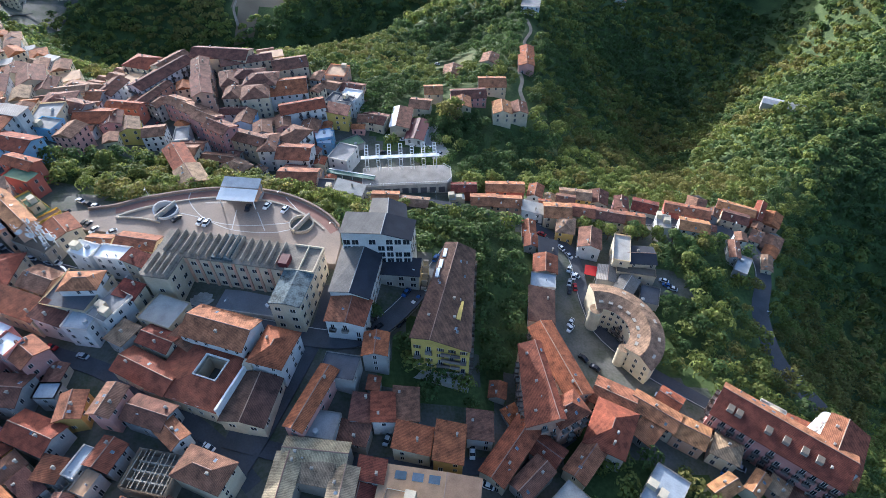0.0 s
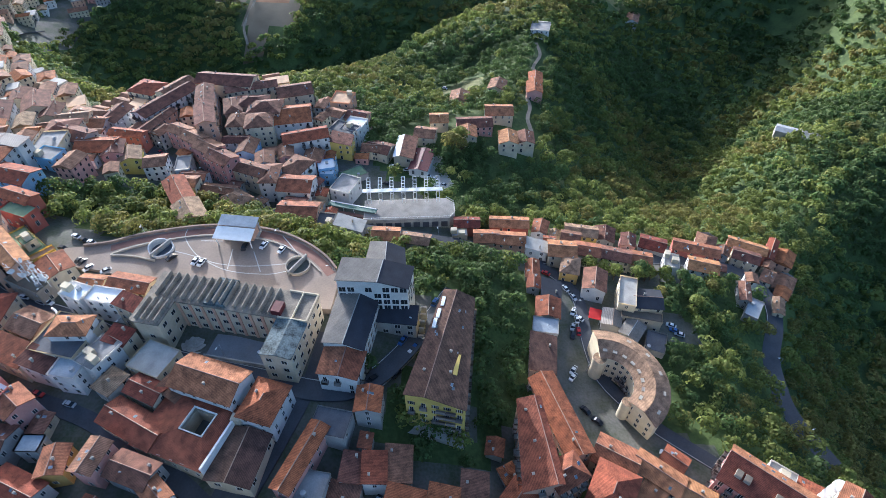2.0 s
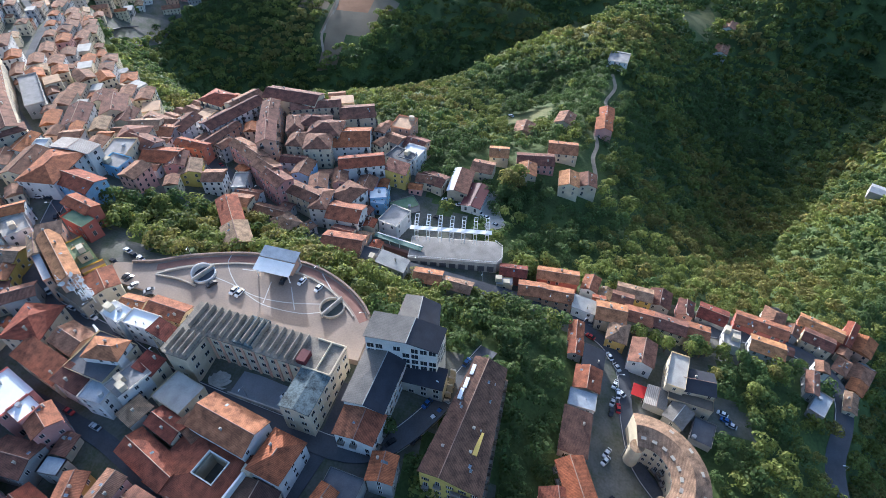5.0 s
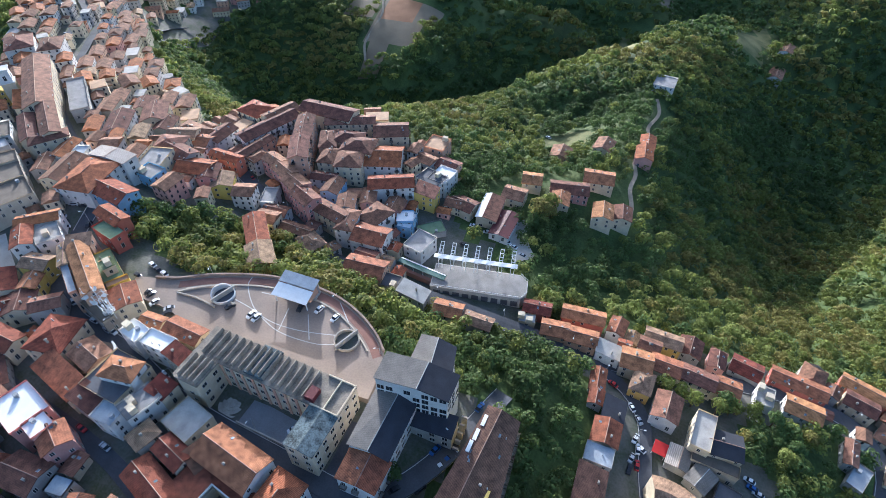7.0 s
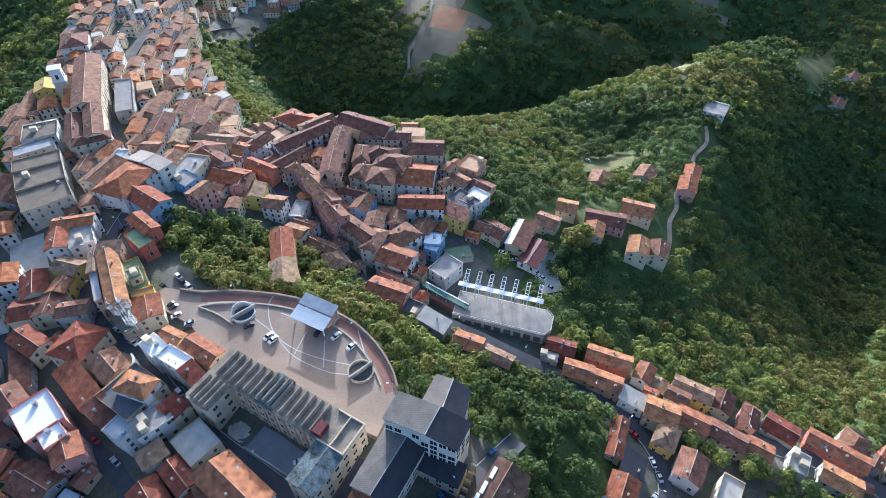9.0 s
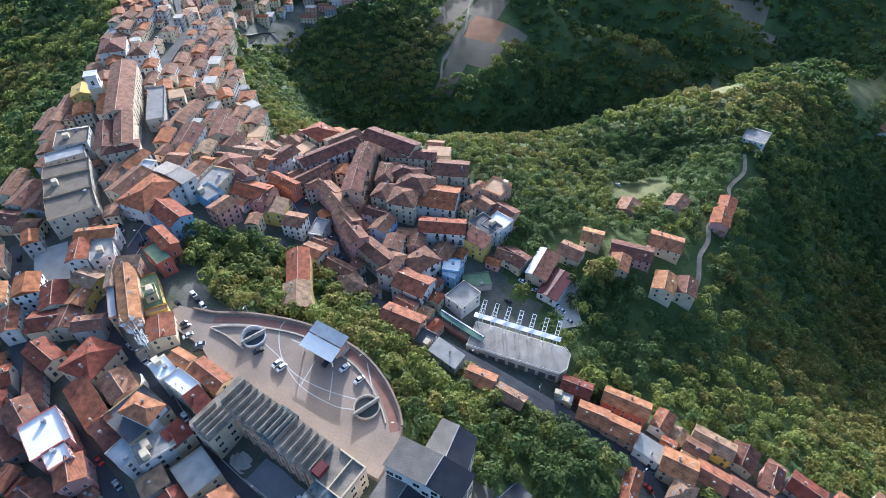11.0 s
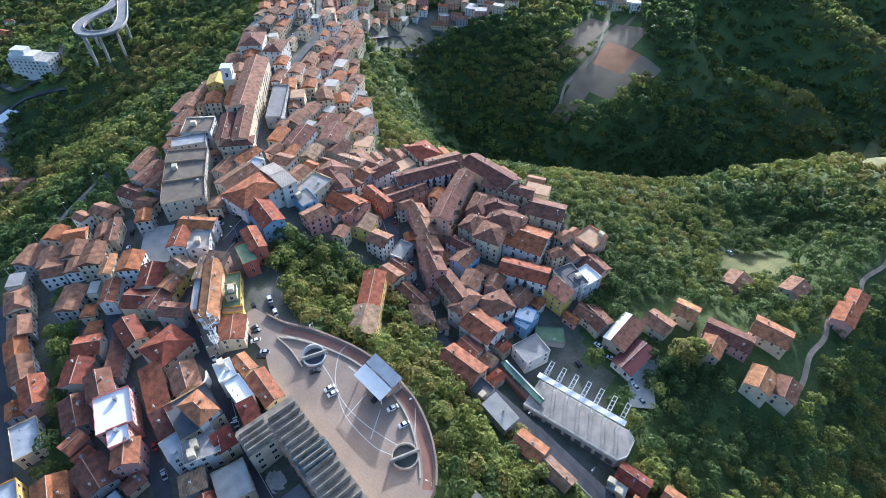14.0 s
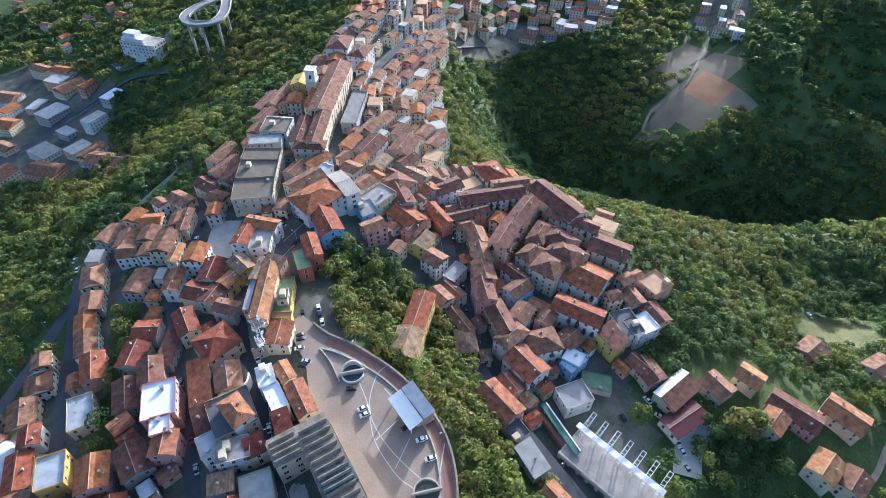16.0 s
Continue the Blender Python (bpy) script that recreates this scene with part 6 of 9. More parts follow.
house(-170.9, 126.9, 9.7, 9.4, 121, 7, -5.4, "gable", "brown", "cream")
house(-159.9, 128.2, 9.9, 6.8, -146, 8, -4.6, "gable", "rose", "grey")
house(-206.9, 124.9, 11.4, 4.6, 138, 8, -7.9, "gable", "orange", "cream")
house(-191.7, 118.0, 12.0, 6.0, 138, 8, -8.0, "gable", "orange", "white")
house(-227.5, 137.7, 15.6, 4.9, 143, 8, -9.1, "gable", "brown", "cream")
house(-161.1, 104.4, 20.4, 5.1, 140, 6, -7.1, "shed", "brown", "grey")
house(-222.1, 243.7, 20.1, 11.9, 114, 7, -9.3, "gable", "brown", "white")
house(-188.0, 237.5, 14.6, 13.7, -172, 7, -12.6, "hip", "rose", "cream")
house(-183.2, 220.5, 15.1, 11.7, 98, 7, -9.0, "flat", "grey_flat", "cream")
house(-179.1, 231.9, 17.7, 11.0, 161, 8, -13.5, "gable", "brown", "grey")
house(-165.7, 225.1, 17.5, 11.9, -177, 7, -14.0, "gable", "terracotta", "cream")
house(-177.0, 209.0, 8.5, 10.8, 79, 7, -7.7, "flat", "grey_flat", "blue")
house(-228.9, 270.8, 13.0, 9.7, 110, 7, -14.9, "gable", "brown", "cream")
house(-216.1, 263.2, 18.3, 13.2, 118, 8, -15.1, "gable", "rose", "cream")
house(-204.8, 256.2, 13.2, 9.8, 102, 7, -15.4, "gable", "brown", "cream")
house(-190.9, 259.1, 19.3, 11.9, 164, 7, -18.8, "hip", "brown", "white")
house(-190.9, 251.4, 15.2, 10.3, -167, 7, -16.0, "gable", "sandy", "cream")
house(-181.9, 250.9, 14.2, 10.2, -179, 6, -17.3, "gable", "orange", "grey")
house(-175.4, 261.2, 16.3, 10.3, 79, 9, -21.6, "gable", "brown", "white")
house(-159.8, 241.4, 17.7, 6.2, 171, 8, -18.9, "gable", "terracotta", "red")
house(-157.2, 223.4, 11.5, 9.3, 107, 9, -16.4, "gable", "brown", "pink")
house(-149.6, 221.4, 11.0, 10.1, 114, 8, -17.8, "gable", "sandy", "yellow")
house(-170.5, 290.6, 16.7, 14.0, 163, 12, -25.5, "hip", "terracotta", "cream", balconies=0.5)
house(-152.9, 288.8, 20.0, 11.5, 62, 13, -25.1, "gable", "brown", "cream", balconies=0.3)
house(-127.4, 298.1, 32.8, 13.5, -6, 13, -25.1, "gable", "brown", "cream", balconies=0.4)
house(-153.1, 273.9, 35.9, 11.1, 62, 12, -23.4, "gable", "brown", "white", balconies=0.6)
house(-151.0, 254.8, 22.5, 6.3, 69, 10, -22.3, "gable", "brown", "salmon")
house(-133.8, 281.0, 11.9, 9.2, 106, 14, -24.0, "gable", "brown", "salmon")
house(-129.5, 269.6, 10.6, 9.5, 108, 15, -23.8, "gable", "brown", "salmon")
house(-124.6, 254.6, 20.0, 9.6, 111, 16, -23.8, "gable", "rose", "salmon", balconies=0.4)
house(-135.2, 246.4, 11.3, 8.0, 154, 11, -23.0, "gable", "rose", "pink")
house(-125.5, 239.5, 13.3, 8.6, 149, 12, -23.8, "gable", "rose", "pink")
house(-115.9, 231.7, 12.4, 9.6, 149, 13, -24.7, "gable", "rose", "pink")
house(-107.3, 223.7, 13.7, 9.1, 149, 14, -25.8, "gable", "rose", "pink")
house(-112.6, 294.2, 28.2, 8.5, -162, 11, -25.0, "gable", "rose", "cream", balconies=0.3)
house(-88.3, 294.2, 19.2, 14.0, -162, 11, -27.2, "gable", "brown", "cream", balconies=0.3)
house(-117.6, 274.2, 16.7, 9.1, 109, 10, -24.4, "hip", "brown", "salmon")
house(-107.3, 278.4, 16.1, 11.3, -176, 11, -25.2, "hip", "brown", "salmon")
house(-99.1, 272.4, 17.5, 14.3, -177, 12, -25.9, "hip", "brown", "cream")
house(-111.6, 260.3, 13.0, 8.4, 95, 10, -24.8, "hip", "brown", "cream")
house(-99.3, 259.9, 14.7, 14.0, 101, 12, -26.2, "hip", "brown", "cream")
house(-84.5, 271.1, 19.2, 18.3, -168, 10, -27.6, "gable", "terracotta", "white", balconies=0.4)
house(-108.3, 246.2, 12.9, 6.4, -177, 8, -25.4, "gable", "brown", "white")
house(-100.7, 240.3, 11.8, 8.9, 88, 9, -26.4, "gable", "brown", "blue")
house(-73.9, 251.7, 22.9, 10.8, -161, 11, -29.0, "gable", "terracotta", "white", balconies=0.5)
house(-89.8, 230.8, 10.3, 8.8, 104, 10, -27.7, "gable", "brown", "white", balconies=0.3)
house(-81.7, 239.8, 11.4, 7.1, 103, 9, -28.7, "gable", "brown", "pink")
house(-93.7, 221.0, 18.7, 8.8, 159, 11, -27.4, "gable", "brown", "cream", balconies=0.3)
house(-83.6, 217.8, 14.3, 8.2, 92, 12, -28.8, "hip", "rose", "white")
house(-73.5, 227.4, 13.9, 11.8, 64, 11, -30.1, "hip", "brown", "white", balconies=0.4)
house(-68.3, 240.1, 9.1, 9.1, 88, 8, -30.5, "gable", "brown", "pink")
house(-70.7, 213.6, 15.8, 12.4, 176, 11, -30.3, "gable", "orange", "white", balconies=0.6)
house(-60.9, 234.0, 7.7, 8.1, 105, 8, -31.6, "flat", "white_flat", "blue")
house(-56.8, 267.6, 10.5, 14.4, 66, 8, -31.9, "flat", "dark_flat", "white")
house(-56.0, 254.8, 9.6, 11.0, 87, 9, -31.9, "shed", "rose", "yellow")
house(-51.9, 271.9, 13.4, 10.5, 74, 9, -33.3, "flat", "white_flat", "white")
house(-51.7, 283.1, 11.8, 9.9, 162, 9, -34.2, "gable", "rose", "salmon")
house(-62.2, 298.1, 12.6, 11.8, 81, 10, -33.1, "flat", "tan_flat", "salmon")
house(-36.7, 257.4, 12.9, 10.0, 161, 6, -35.0, "gable", "brown", "cream")
house(-104.9, 206.9, 15.3, 6.0, 171, 6, -23.8, "gable", "brown", "grey")
house(-95.1, 201.4, 12.0, 8.7, 146, 7, -25.2, "hip", "sandy", "ochre")
house(-119.4, 215.5, 12.2, 6.9, 178, 6, -23.1, "gable", "brown", "white")
house(-127.0, 223.7, 10.9, 6.7, 102, 7, -23.1, "flat", "grey_flat", "white")
house(-102.8, 175.4, 13.6, 10.6, 125, 10.6, -14.0, "gable", "sandy", "ochre")
house(-113.4, 190.6, 18.6, 9.0, 125, 9.8, -15.0, "gable", "terracotta", "ochre")
house(-64.3, 190.5, 17.4, 10.8, 178, 7, -22.5, "gable", "orange", "salmon")
house(-53.6, 188.2, 7.2, 9.8, 83, 6, -24.4, "flat", "dark_flat", "grey")
house(-40.7, 183.8, 7.0, 11.9, 81, 6, -23.7, "shed", "pale_flat", "grey")
house(-25.1, 180.5, 11.4, 7.8, 178, 6, -25.3, "gable", "orange", "grey")
house(-12.5, 178.4, 12.2, 6.3, 171, 6, -25.9, "gable", "sandy", "grey")
house(-59.7, 232.9, 11.1, 6.9, 89, 7, -31.8, "flat", "white_flat", "blue")
house(-49.3, 220.7, 12.6, 10.2, 70, 8, -32.9, "flat", "grey_flat", "white")
folded("workshop", "cream workshop with brown roof and a white roof strip", -22.6, 258.8, -36.4, -4, 19.0, [(-5.4, 7.0), (-2.0, 8.0), (5.0, 6.4)], [(-5.4, 7.0), (-2.0, 8.0), (5.0, 6.4)], ("white_flat", "brown"), "cream", "wide", 2, 4.0)
house(-13.8, 250.6, 18.6, 9.8, 80, 5.2, -37.0, "gable", "wine", "white", rise=0.9, pitch=4.2, label="white workshop with a dark red metal roof", name="workshop", chimneys=0)
house(-39.4, 257.0, 13.2, 8.3, 177, 6, -34.7, "gable", "brown", "cream")
house(-12.9, 274.6, 11.5, 10.6, 171, 6, -36.6, "gable", "rose", "cream")
house(-5.7, 289.9, 10.4, 10.2, -177, 7, -37.7, "gable", "orange", "cream")
house(15.0, 291.2, 20.5, 10.9, -175, 6, -40.0, "gable", "brown", "pink")
house(30.3, 307.6, 16.5, 12.3, 180, 7, -42.7, "gable", "orange", "cream")
house(11.2, 278.4, 10.9, 9.3, 92, 7, -39.2, "gable", "orange", "cream")
house(34.1, 277.4, 12.4, 10.4, 90, 8, -43.1, "gable", "orange", "cream")
house(44.6, 282.3, 11.6, 9.7, 90, 8, -46.4, "gable", "brown", "cream")
house(6.4, 341.9, 12.2, 11.9, 83, 6, -52.3, "gable", "rose", "salmon")
house(32.3, 355.6, 13.3, 11.0, 76, 6, -51.0, "gable", "rose", "cream")
house(57.1, 351.9, 14.4, 10.3, 87, 7, -51.4, "gable", "terracotta", "pink")
house(59.3, 366.9, 13.4, 9.3, 86, 7, -52.3, "gable", "terracotta", "pink")
house(72.9, 459.9, 16.9, 15.1, 78, 7, -56.3, "flat", "grey_flat", "white")
house(210.3, 660.4, 25.6, 14.0, 72, 6, -130.2, "gable", "rose", "white")
house(225.2, 707.7, 22.7, 13.5, 69, 6, -122.8, "gable", "rose", "white")
house(18.5, 189.3, 11.1, 8.0, 180, 6, -34.5, "gable", "orange", "salmon")
house(29.5, 188.2, 12.5, 8.0, 176, 7, -35.5, "gable", "orange", "salmon")
house(29.6, 201.6, 17.9, 7.5, 178, 7, -38.1, "gable", "orange", "red")
house(9.8, 198.7, 11.5, 6.7, -180, 6, -34.8, "gable", "rust", "red")
house(44.4, 200.8, 8.7, 6.8, 75, 7, -39.9, "gable", "orange", "white")
house(64.0, 201.5, 15.0, 7.5, 170, 7, -42.6, "gable", "sandy", "ochre")
house(75.7, 201.9, 9.6, 8.9, 76, 6, -44.2, "gable", "brown", "grey")
house(51.7, 182.9, 11.9, 9.9, 175, 8, -37.2, "gable", "orange", "cream", chimneys=2)
house(63.3, 184.6, 11.3, 8.2, 169, 8, -38.9, "gable", "orange", "cream")
house(76.2, 184.4, 13.7, 7.7, 165, 7, -40.5, "gable", "rose", "cream", chimneys=2)
house(87.9, 183.4, 8.9, 8.5, 167, 7, -42.1, "gable", "orange", "cream")
house(40.8, 185.2, 6.8, 9.6, 83, 6, -36.3, "shed", "pale_flat", "white")
house(54.1, 173.6, 9.8, 7.7, 77, 7, -36.6, "hip", "sandy", "ochre")
house(62.9, 164.5, 11.3, 9.2, 77, 8, -36.7, "gable", "rose", "white")
house(37.0, 168.4, 9.7, 5.4, 86, 6, -32.6, "gable", "rust", "grey")
house(36.7, 160.0, 6.0, 5.0, 84, 6.4, -32.0, "gable", "rust", "grey")
house(43.4, 156.2, 9.4, 7.6, 82, 6.4, -32.6, "shed", "slate", "grey")
house(39.0, 137.6, 7.0, 9.4, 82, 6.0, -30.8, "flat", "blue_flat", "grey")
house(36.4, 124.0, 16.0, 9.4, 83, 5.0, -28.6, "shed", "umber", "grey", label="long low house with a dark tiled roof")
house(41.0, 146.6, 9.4, 9.2, 82, 6.6, -31.8, "gable", "rust", "cream")
house(74.6, 157.2, 15.0, 6.6, 76, 10.2, -37.2, "flat", "pale_flat", "cream", label="cream house with a pale roof terrace and parapet")
house(82.2, 154.4, 10.8, 9.6, -4, 9.0, -37.4, "gable", "slate", "cream", rise=1.2, balconies=0.2, label="cream house with a dark slate roof")
house(79.0, 147.8, 15.5, 4.4, -12, 6.6, -37.4, "flat", "worn_flat", "cream", label="cream street front with a stained flat roof")
house(99.5, 201.0, 11.8, 9.2, 160, 6, -48.8, "gable", "rust", "grey")
house(120.4, 199.9, 21.1, 7.7, 163, 8, -52.4, "gable", "orange", "red", chimneys=2, floors=2)
house(103.5, 186.3, 8.6, 6.3, 76, 6, -45.3, "flat", "pale_flat", "white")
house(118.1, 185.1, 13.0, 8.6, 164, 7, -47.7, "gable", "orange", "white")
house(136.4, 203.6, 6.3, 5.7, 64, 6, -55.8, "gable", "brown", "grey")
house(146.4, 200.3, 12.0, 8.0, 155, 7, -56.6, "gable", "brown", "cream")
house(151.7, 210.2, 18.1, 7.3, 154, 7, -59.6, "gable", "orange", "red")
house(164.1, 209.5, 15.9, 4.4, 58, 7, -60.9, "gable", "terracotta", "red")
house(154.3, 190.1, 8.8, 5.1, 54, 6, -58.8, "hip", "rose", "cream")
house(134.0, 172.9, 10.9, 4.5, 74, 6, -50.3, "gable", "rose", "grey")
house(134.8, 163.9, 10.9, 5.5, 56, 6, -51.1, "flat", "blue_flat", "grey")
house(152.1, 171.9, 9.7, 4.4, 69, 5, -57.7, "gable", "sandy", "cream")
house(-11.2, 48.3, 7.7, 6.5, -11, 9, -16.1, "flat", "pale_flat", "white")
house(8.6, 40.1, 12.6, 9.4, -10, 7, -19.6, "gable", "terracotta", "grey")
house(-4.7, 38.3, 11.2, 8.8, -15, 9, -17.8, "gable", "terracotta", "pink")
house(20.4, 47.9, 5.3, 4.9, 44, 5, -21.2, "hip", "sandy", "ochre")
house(-22.6, 47.2, 12.7, 8.8, 81, 6.5, -14.6, "gable", "rust", "white")
house(-14.0, 37.3, 4.8, 4.3, -11, 4, -16.6, "hip", "terracotta", "ochre")
house(21.0, 78.7, 4.7, 4.6, -62, 4, -22.0, "hip", "terracotta", "grey")
house(23.4, 40.3, 11.7, 8.6, 41, 6, -21.9, "gable", "sandy", "cream")
house(17.2, 86.3, 5.2, 5.0, 81, 4, -21.5, "gable", "rust", "stone")
house(33.0, 49.6, 12.9, 9.1, 44, 9, -23.3, "flat", "pale_flat", "cream")
house(-28.2, 38.7, 6.4, 4.5, 161, 6, -14.6, "gable", "terracotta", "cream")
house(-20.0, 91.4, 7.6, 7.1, 89, 9, -8.3, "gable", "terracotta", "grey")
house(36.1, 42.3, 4.9, 4.8, 40, 6, -23.8, "gable", "rose", "grey")
house(-38.0, 36.5, 9.9, 7.1, 161, 7, -13.6, "gable", "rose", "white")
house(-48.7, 37.5, 9.8, 8.5, 161, 6.5, -12.3, "hip", "sandy", "white")
house(-65.2, 43.0, 10.4, 8.6, 157, 6, -9.7, "gable", "rose", "grey")
house(-63.5, 34.3, 5.6, 4.7, 157, 5, -11.1, "gable", "rose", "grey")
house(72.4, 85.5, 7.1, 6.2, -40, 8, -30.0, "gable", "terracotta", "white")
house(-77.0, 40.5, 13.7, 8.2, 71, 8, -9.3, "flat", "grey_flat", "salmon")
house(84.8, 69.1, 7.8, 6.7, -31, 7, -28.7, "hip", "sandy", "cream")
house(-89.5, 51.9, 5.8, 4.6, 71, 6, -7.9, "flat", "tan_flat", "grey")
house(-88.6, 39.4, 10.7, 8.2, 70, 9, -9.7, "gable", "terracotta", "white")
house(-94.5, 46.5, 5.6, 4.7, 85, 6, -8.9, "gable", "rose", "grey")
house(97.6, 59.4, 5.0, 4.8, 134, 5, -30.0, "gable", "sandy", "salmon")
house(-96.2, 94.9, 7.4, 6.6, 65, 6.5, -4.9, "hip", "sandy", "grey")
house(-100.7, 34.1, 8.1, 5.9, 59, 8, -11.3, "gable", "orange", "grey")
house(104.2, 57.9, 5.5, 4.6, -35, 4, -31.6, "gable", "brown", "salmon")
folded("shed", "low shed with a pale ribbed metal roof", 67.2, 147.2, -36.2, -16, 7.8, [(-3.6, 4.6), (0.4, 5.2), (3.6, 4.4)], [(-3.6, 4.6), (0.4, 5.2), (3.6, 4.4)], ("pale_sheet", "sheet"), "grey", "plain", 1, 3.4, category="shed")
awning = anchor("awning", 61.1, 149.4, -36.0, -16, "bright red awning on posts beside the shed", "awning")
bm = bmesh.new()
vs = box(bm, -2.4, 2.4, -2.4, 2.4, 3.4, 3.5)
for v in vs:
    if v.co.y > 0:
        v.co.z += 0.7
part("cloth", bm, "red_cloth", awning)
for u in (-2.2, 2.2):
    for v in (-2.2, 2.2):
        bm = bmesh.new()
        beam(bm, (u, v, -0.5), (u, v, 3.4 if v < 0 else 4.05), 0.08, 0, 6)
        part("post", bm, "steel_white", awning)
house(106.4, 83.7, 7.8, 6.2, -36, 6.5, -34.0, "flat", "pale_flat", "white")
house(-109.8, 43.9, 11.1, 9.1, 58, 9, -10.5, "hip", "terracotta", "grey")
house(-112.1, 55.5, 7.7, 6.2, 56, 6.5, -9.2, "hip", "brown", "cream")
folded("shed", "long shed with a grey ribbed metal roof", 74.2, 141.6, -36.4, -36, 8.4, [(-3.7, 4.8), (0.0, 5.6), (3.7, 4.6)], [(-3.7, 4.8), (0.0, 5.6), (3.7, 4.6)], ("sheet", "sheet"), "grey", "plain", 1, 3.4, category="shed")
house(82.5, 136.9, 9.4, 7.2, 70, 3.6, -36.8, "flat", "dark_flat", "grey")
house(-112.6, 83.2, 6.1, 4.6, 88, 4, -6.2, "gable", "rose", "cream")
house(-114.2, 31.7, 11.2, 9.0, 58, 7, -12.9, "gable", "rose", "grey")
house(116.5, 77.3, 13.5, 9.6, -30, 7, -37.1, "gable", "terracotta", "white")
house(-117.5, 50.2, 6.4, 4.7, 57, 6, -10.5, "flat", "blue_flat", "stone")
house(-118.6, 60.4, 6.2, 4.9, 160, 5, -9.2, "gable", "rust", "ochre")
house(-121.9, 42.6, 10.2, 8.2, 57, 6, -12.0, "gable", "terracotta", "stone")
house(-122.6, 76.5, 12.5, 9.6, 176, 8, -7.6, "gable", "brown", "grey")
house(-127.1, 50.3, 6.9, 5.9, 57, 6, -11.5, "gable", "rose", "cream")
house(-127.4, 64.9, 11.8, 9.7, 160, 9, -9.5, "gable", "terracotta", "pink")
house(128.2, 69.5, 9.3, 9.3, -42, 6, -44.4, "hip", "terracotta", "pink")
house(-126.1, 32.2, 10.4, 8.7, -19, 6.5, -14.2, "gable", "terracotta", "salmon")
house(6.5, 192.2, 6.8, 4.4, -176, 4, -33.6, "flat", "blue_flat", "cream")
house(-134.6, 77.3, 5.7, 4.5, 99, 5, -8.4, "gable", "rust", "grey")
house(-136.8, 45.5, 7.1, 4.9, -21, 5, -13.5, "gable", "sandy", "cream")
house(-139.2, 54.2, 11.9, 8.7, -19, 9, -12.4, "flat", "blue_flat", "ochre")
house(-137.6, 36.5, 11.8, 9.4, -17, 7, -15.0, "hip", "rose", "pink")
house(47.4, 191.3, 5.1, 4.9, 172, 6, -38.2, "gable", "terracotta", "ochre")
house(-129.2, 113.9, 11.1, 9.0, -20, 8, -4.2, "gable", "rose", "salmon")
house(-140.4, 77.5, 6.9, 6.1, 100, 6.5, -8.9, "gable", "orange", "grey")
house(57.5, 193.9, 8.3, 6.1, 168, 8, -39.9, "gable", "brown", "cream")
house(51.2, 199.1, 6.4, 4.9, 74, 4, -40.3, "gable", "sandy", "cream")
house(-53.2, 199.5, 6.6, 4.8, 83, 5, -30.4, "gable", "terracotta", "cream")
house(-150.9, 44.0, 14.0, 8.3, -19, 6, -15.8, "gable", "terracotta", "ochre")
house(-151.4, 83.0, 13.7, 9.4, 162, 6, -9.3, "gable", "brown", "grey")
house(-60.1, 204.8, 5.7, 5.1, 173, 6, -30.9, "gable", "sandy", "grey")
house(-158.1, 67.5, 13.9, 8.3, -16, 6.5, -13.1, "flat", "blue_flat", "cream")
house(-69.2, 202.4, 9.8, 7.1, 173, 8, -29.5, "gable", "rose", "cream")
house(-161.4, 50.6, 7.7, 6.8, -19, 8, -16.5, "gable", "terracotta", "white")
house(-159.5, 30.8, 11.4, 8.7, -21, 9, -19.5, "hip", "rose", "cream")
house(86.3, 198.6, 8.3, 6.2, 79, 7, -45.5, "gable", "brown", "pink")
house(-59.8, 214.6, 5.2, 5.0, -95, 6, -31.6, "gable", "terracotta", "cream")
house(-158.1, 118.1, 6.6, 4.2, 172, 4, -5.3, "hip", "terracotta", "grey")
house(-86.2, 205.1, 5.5, 4.3, 145, 5, -27.7, "hip", "sandy", "white")
house(-169.0, 45.5, 5.9, 4.2, -20, 4, -18.8, "flat", "tan_flat", "ochre")
house(-167.3, 91.0, 11.2, 9.6, 140, 7, -10.2, "gable", "rust", "stone")
house(89.1, 206.0, 6.4, 5.0, 159, 4, -48.2, "gable", "rose", "pink")
house(-171.3, 37.1, 9.3, 9.1, 45, 7, -20.6, "gable", "rose", "ochre")
house(-174.6, 76.9, 13.0, 8.5, -16, 8, -14.3, "gable", "terracotta", "pink")
house(-64.2, 223.4, 5.6, 4.8, 67, 5, -31.3, "gable", "rose", "grey")
house(-177.0, 68.9, 6.9, 5.1, -20, 5, -16.3, "gable", "terracotta", "grey")
house(-177.5, 49.4, 11.7, 9.8, -16, 6, -19.8, "gable", "brown", "cream")
house(-175.4, 99.3, 9.4, 9.3, -128, 7, -9.8, "gable", "terracotta", "grey")
house(-179.5, 30.2, 10.0, 9.8, 43, 9, -23.4, "gable", "terracotta", "ochre")
house(129.2, 189.5, 4.9, 4.3, 163, 4, -50.6, "gable", "rose", "stone")
house(-48.3, 236.0, 13.0, 8.5, 34, 3.6, -34.0, "flat", "green_flat", "grey", label="low grey shed with a mossy green roof")
house(-100.2, 214.6, 5.7, 4.5, 169, 5, -26.3, "gable", "rose", "grey")

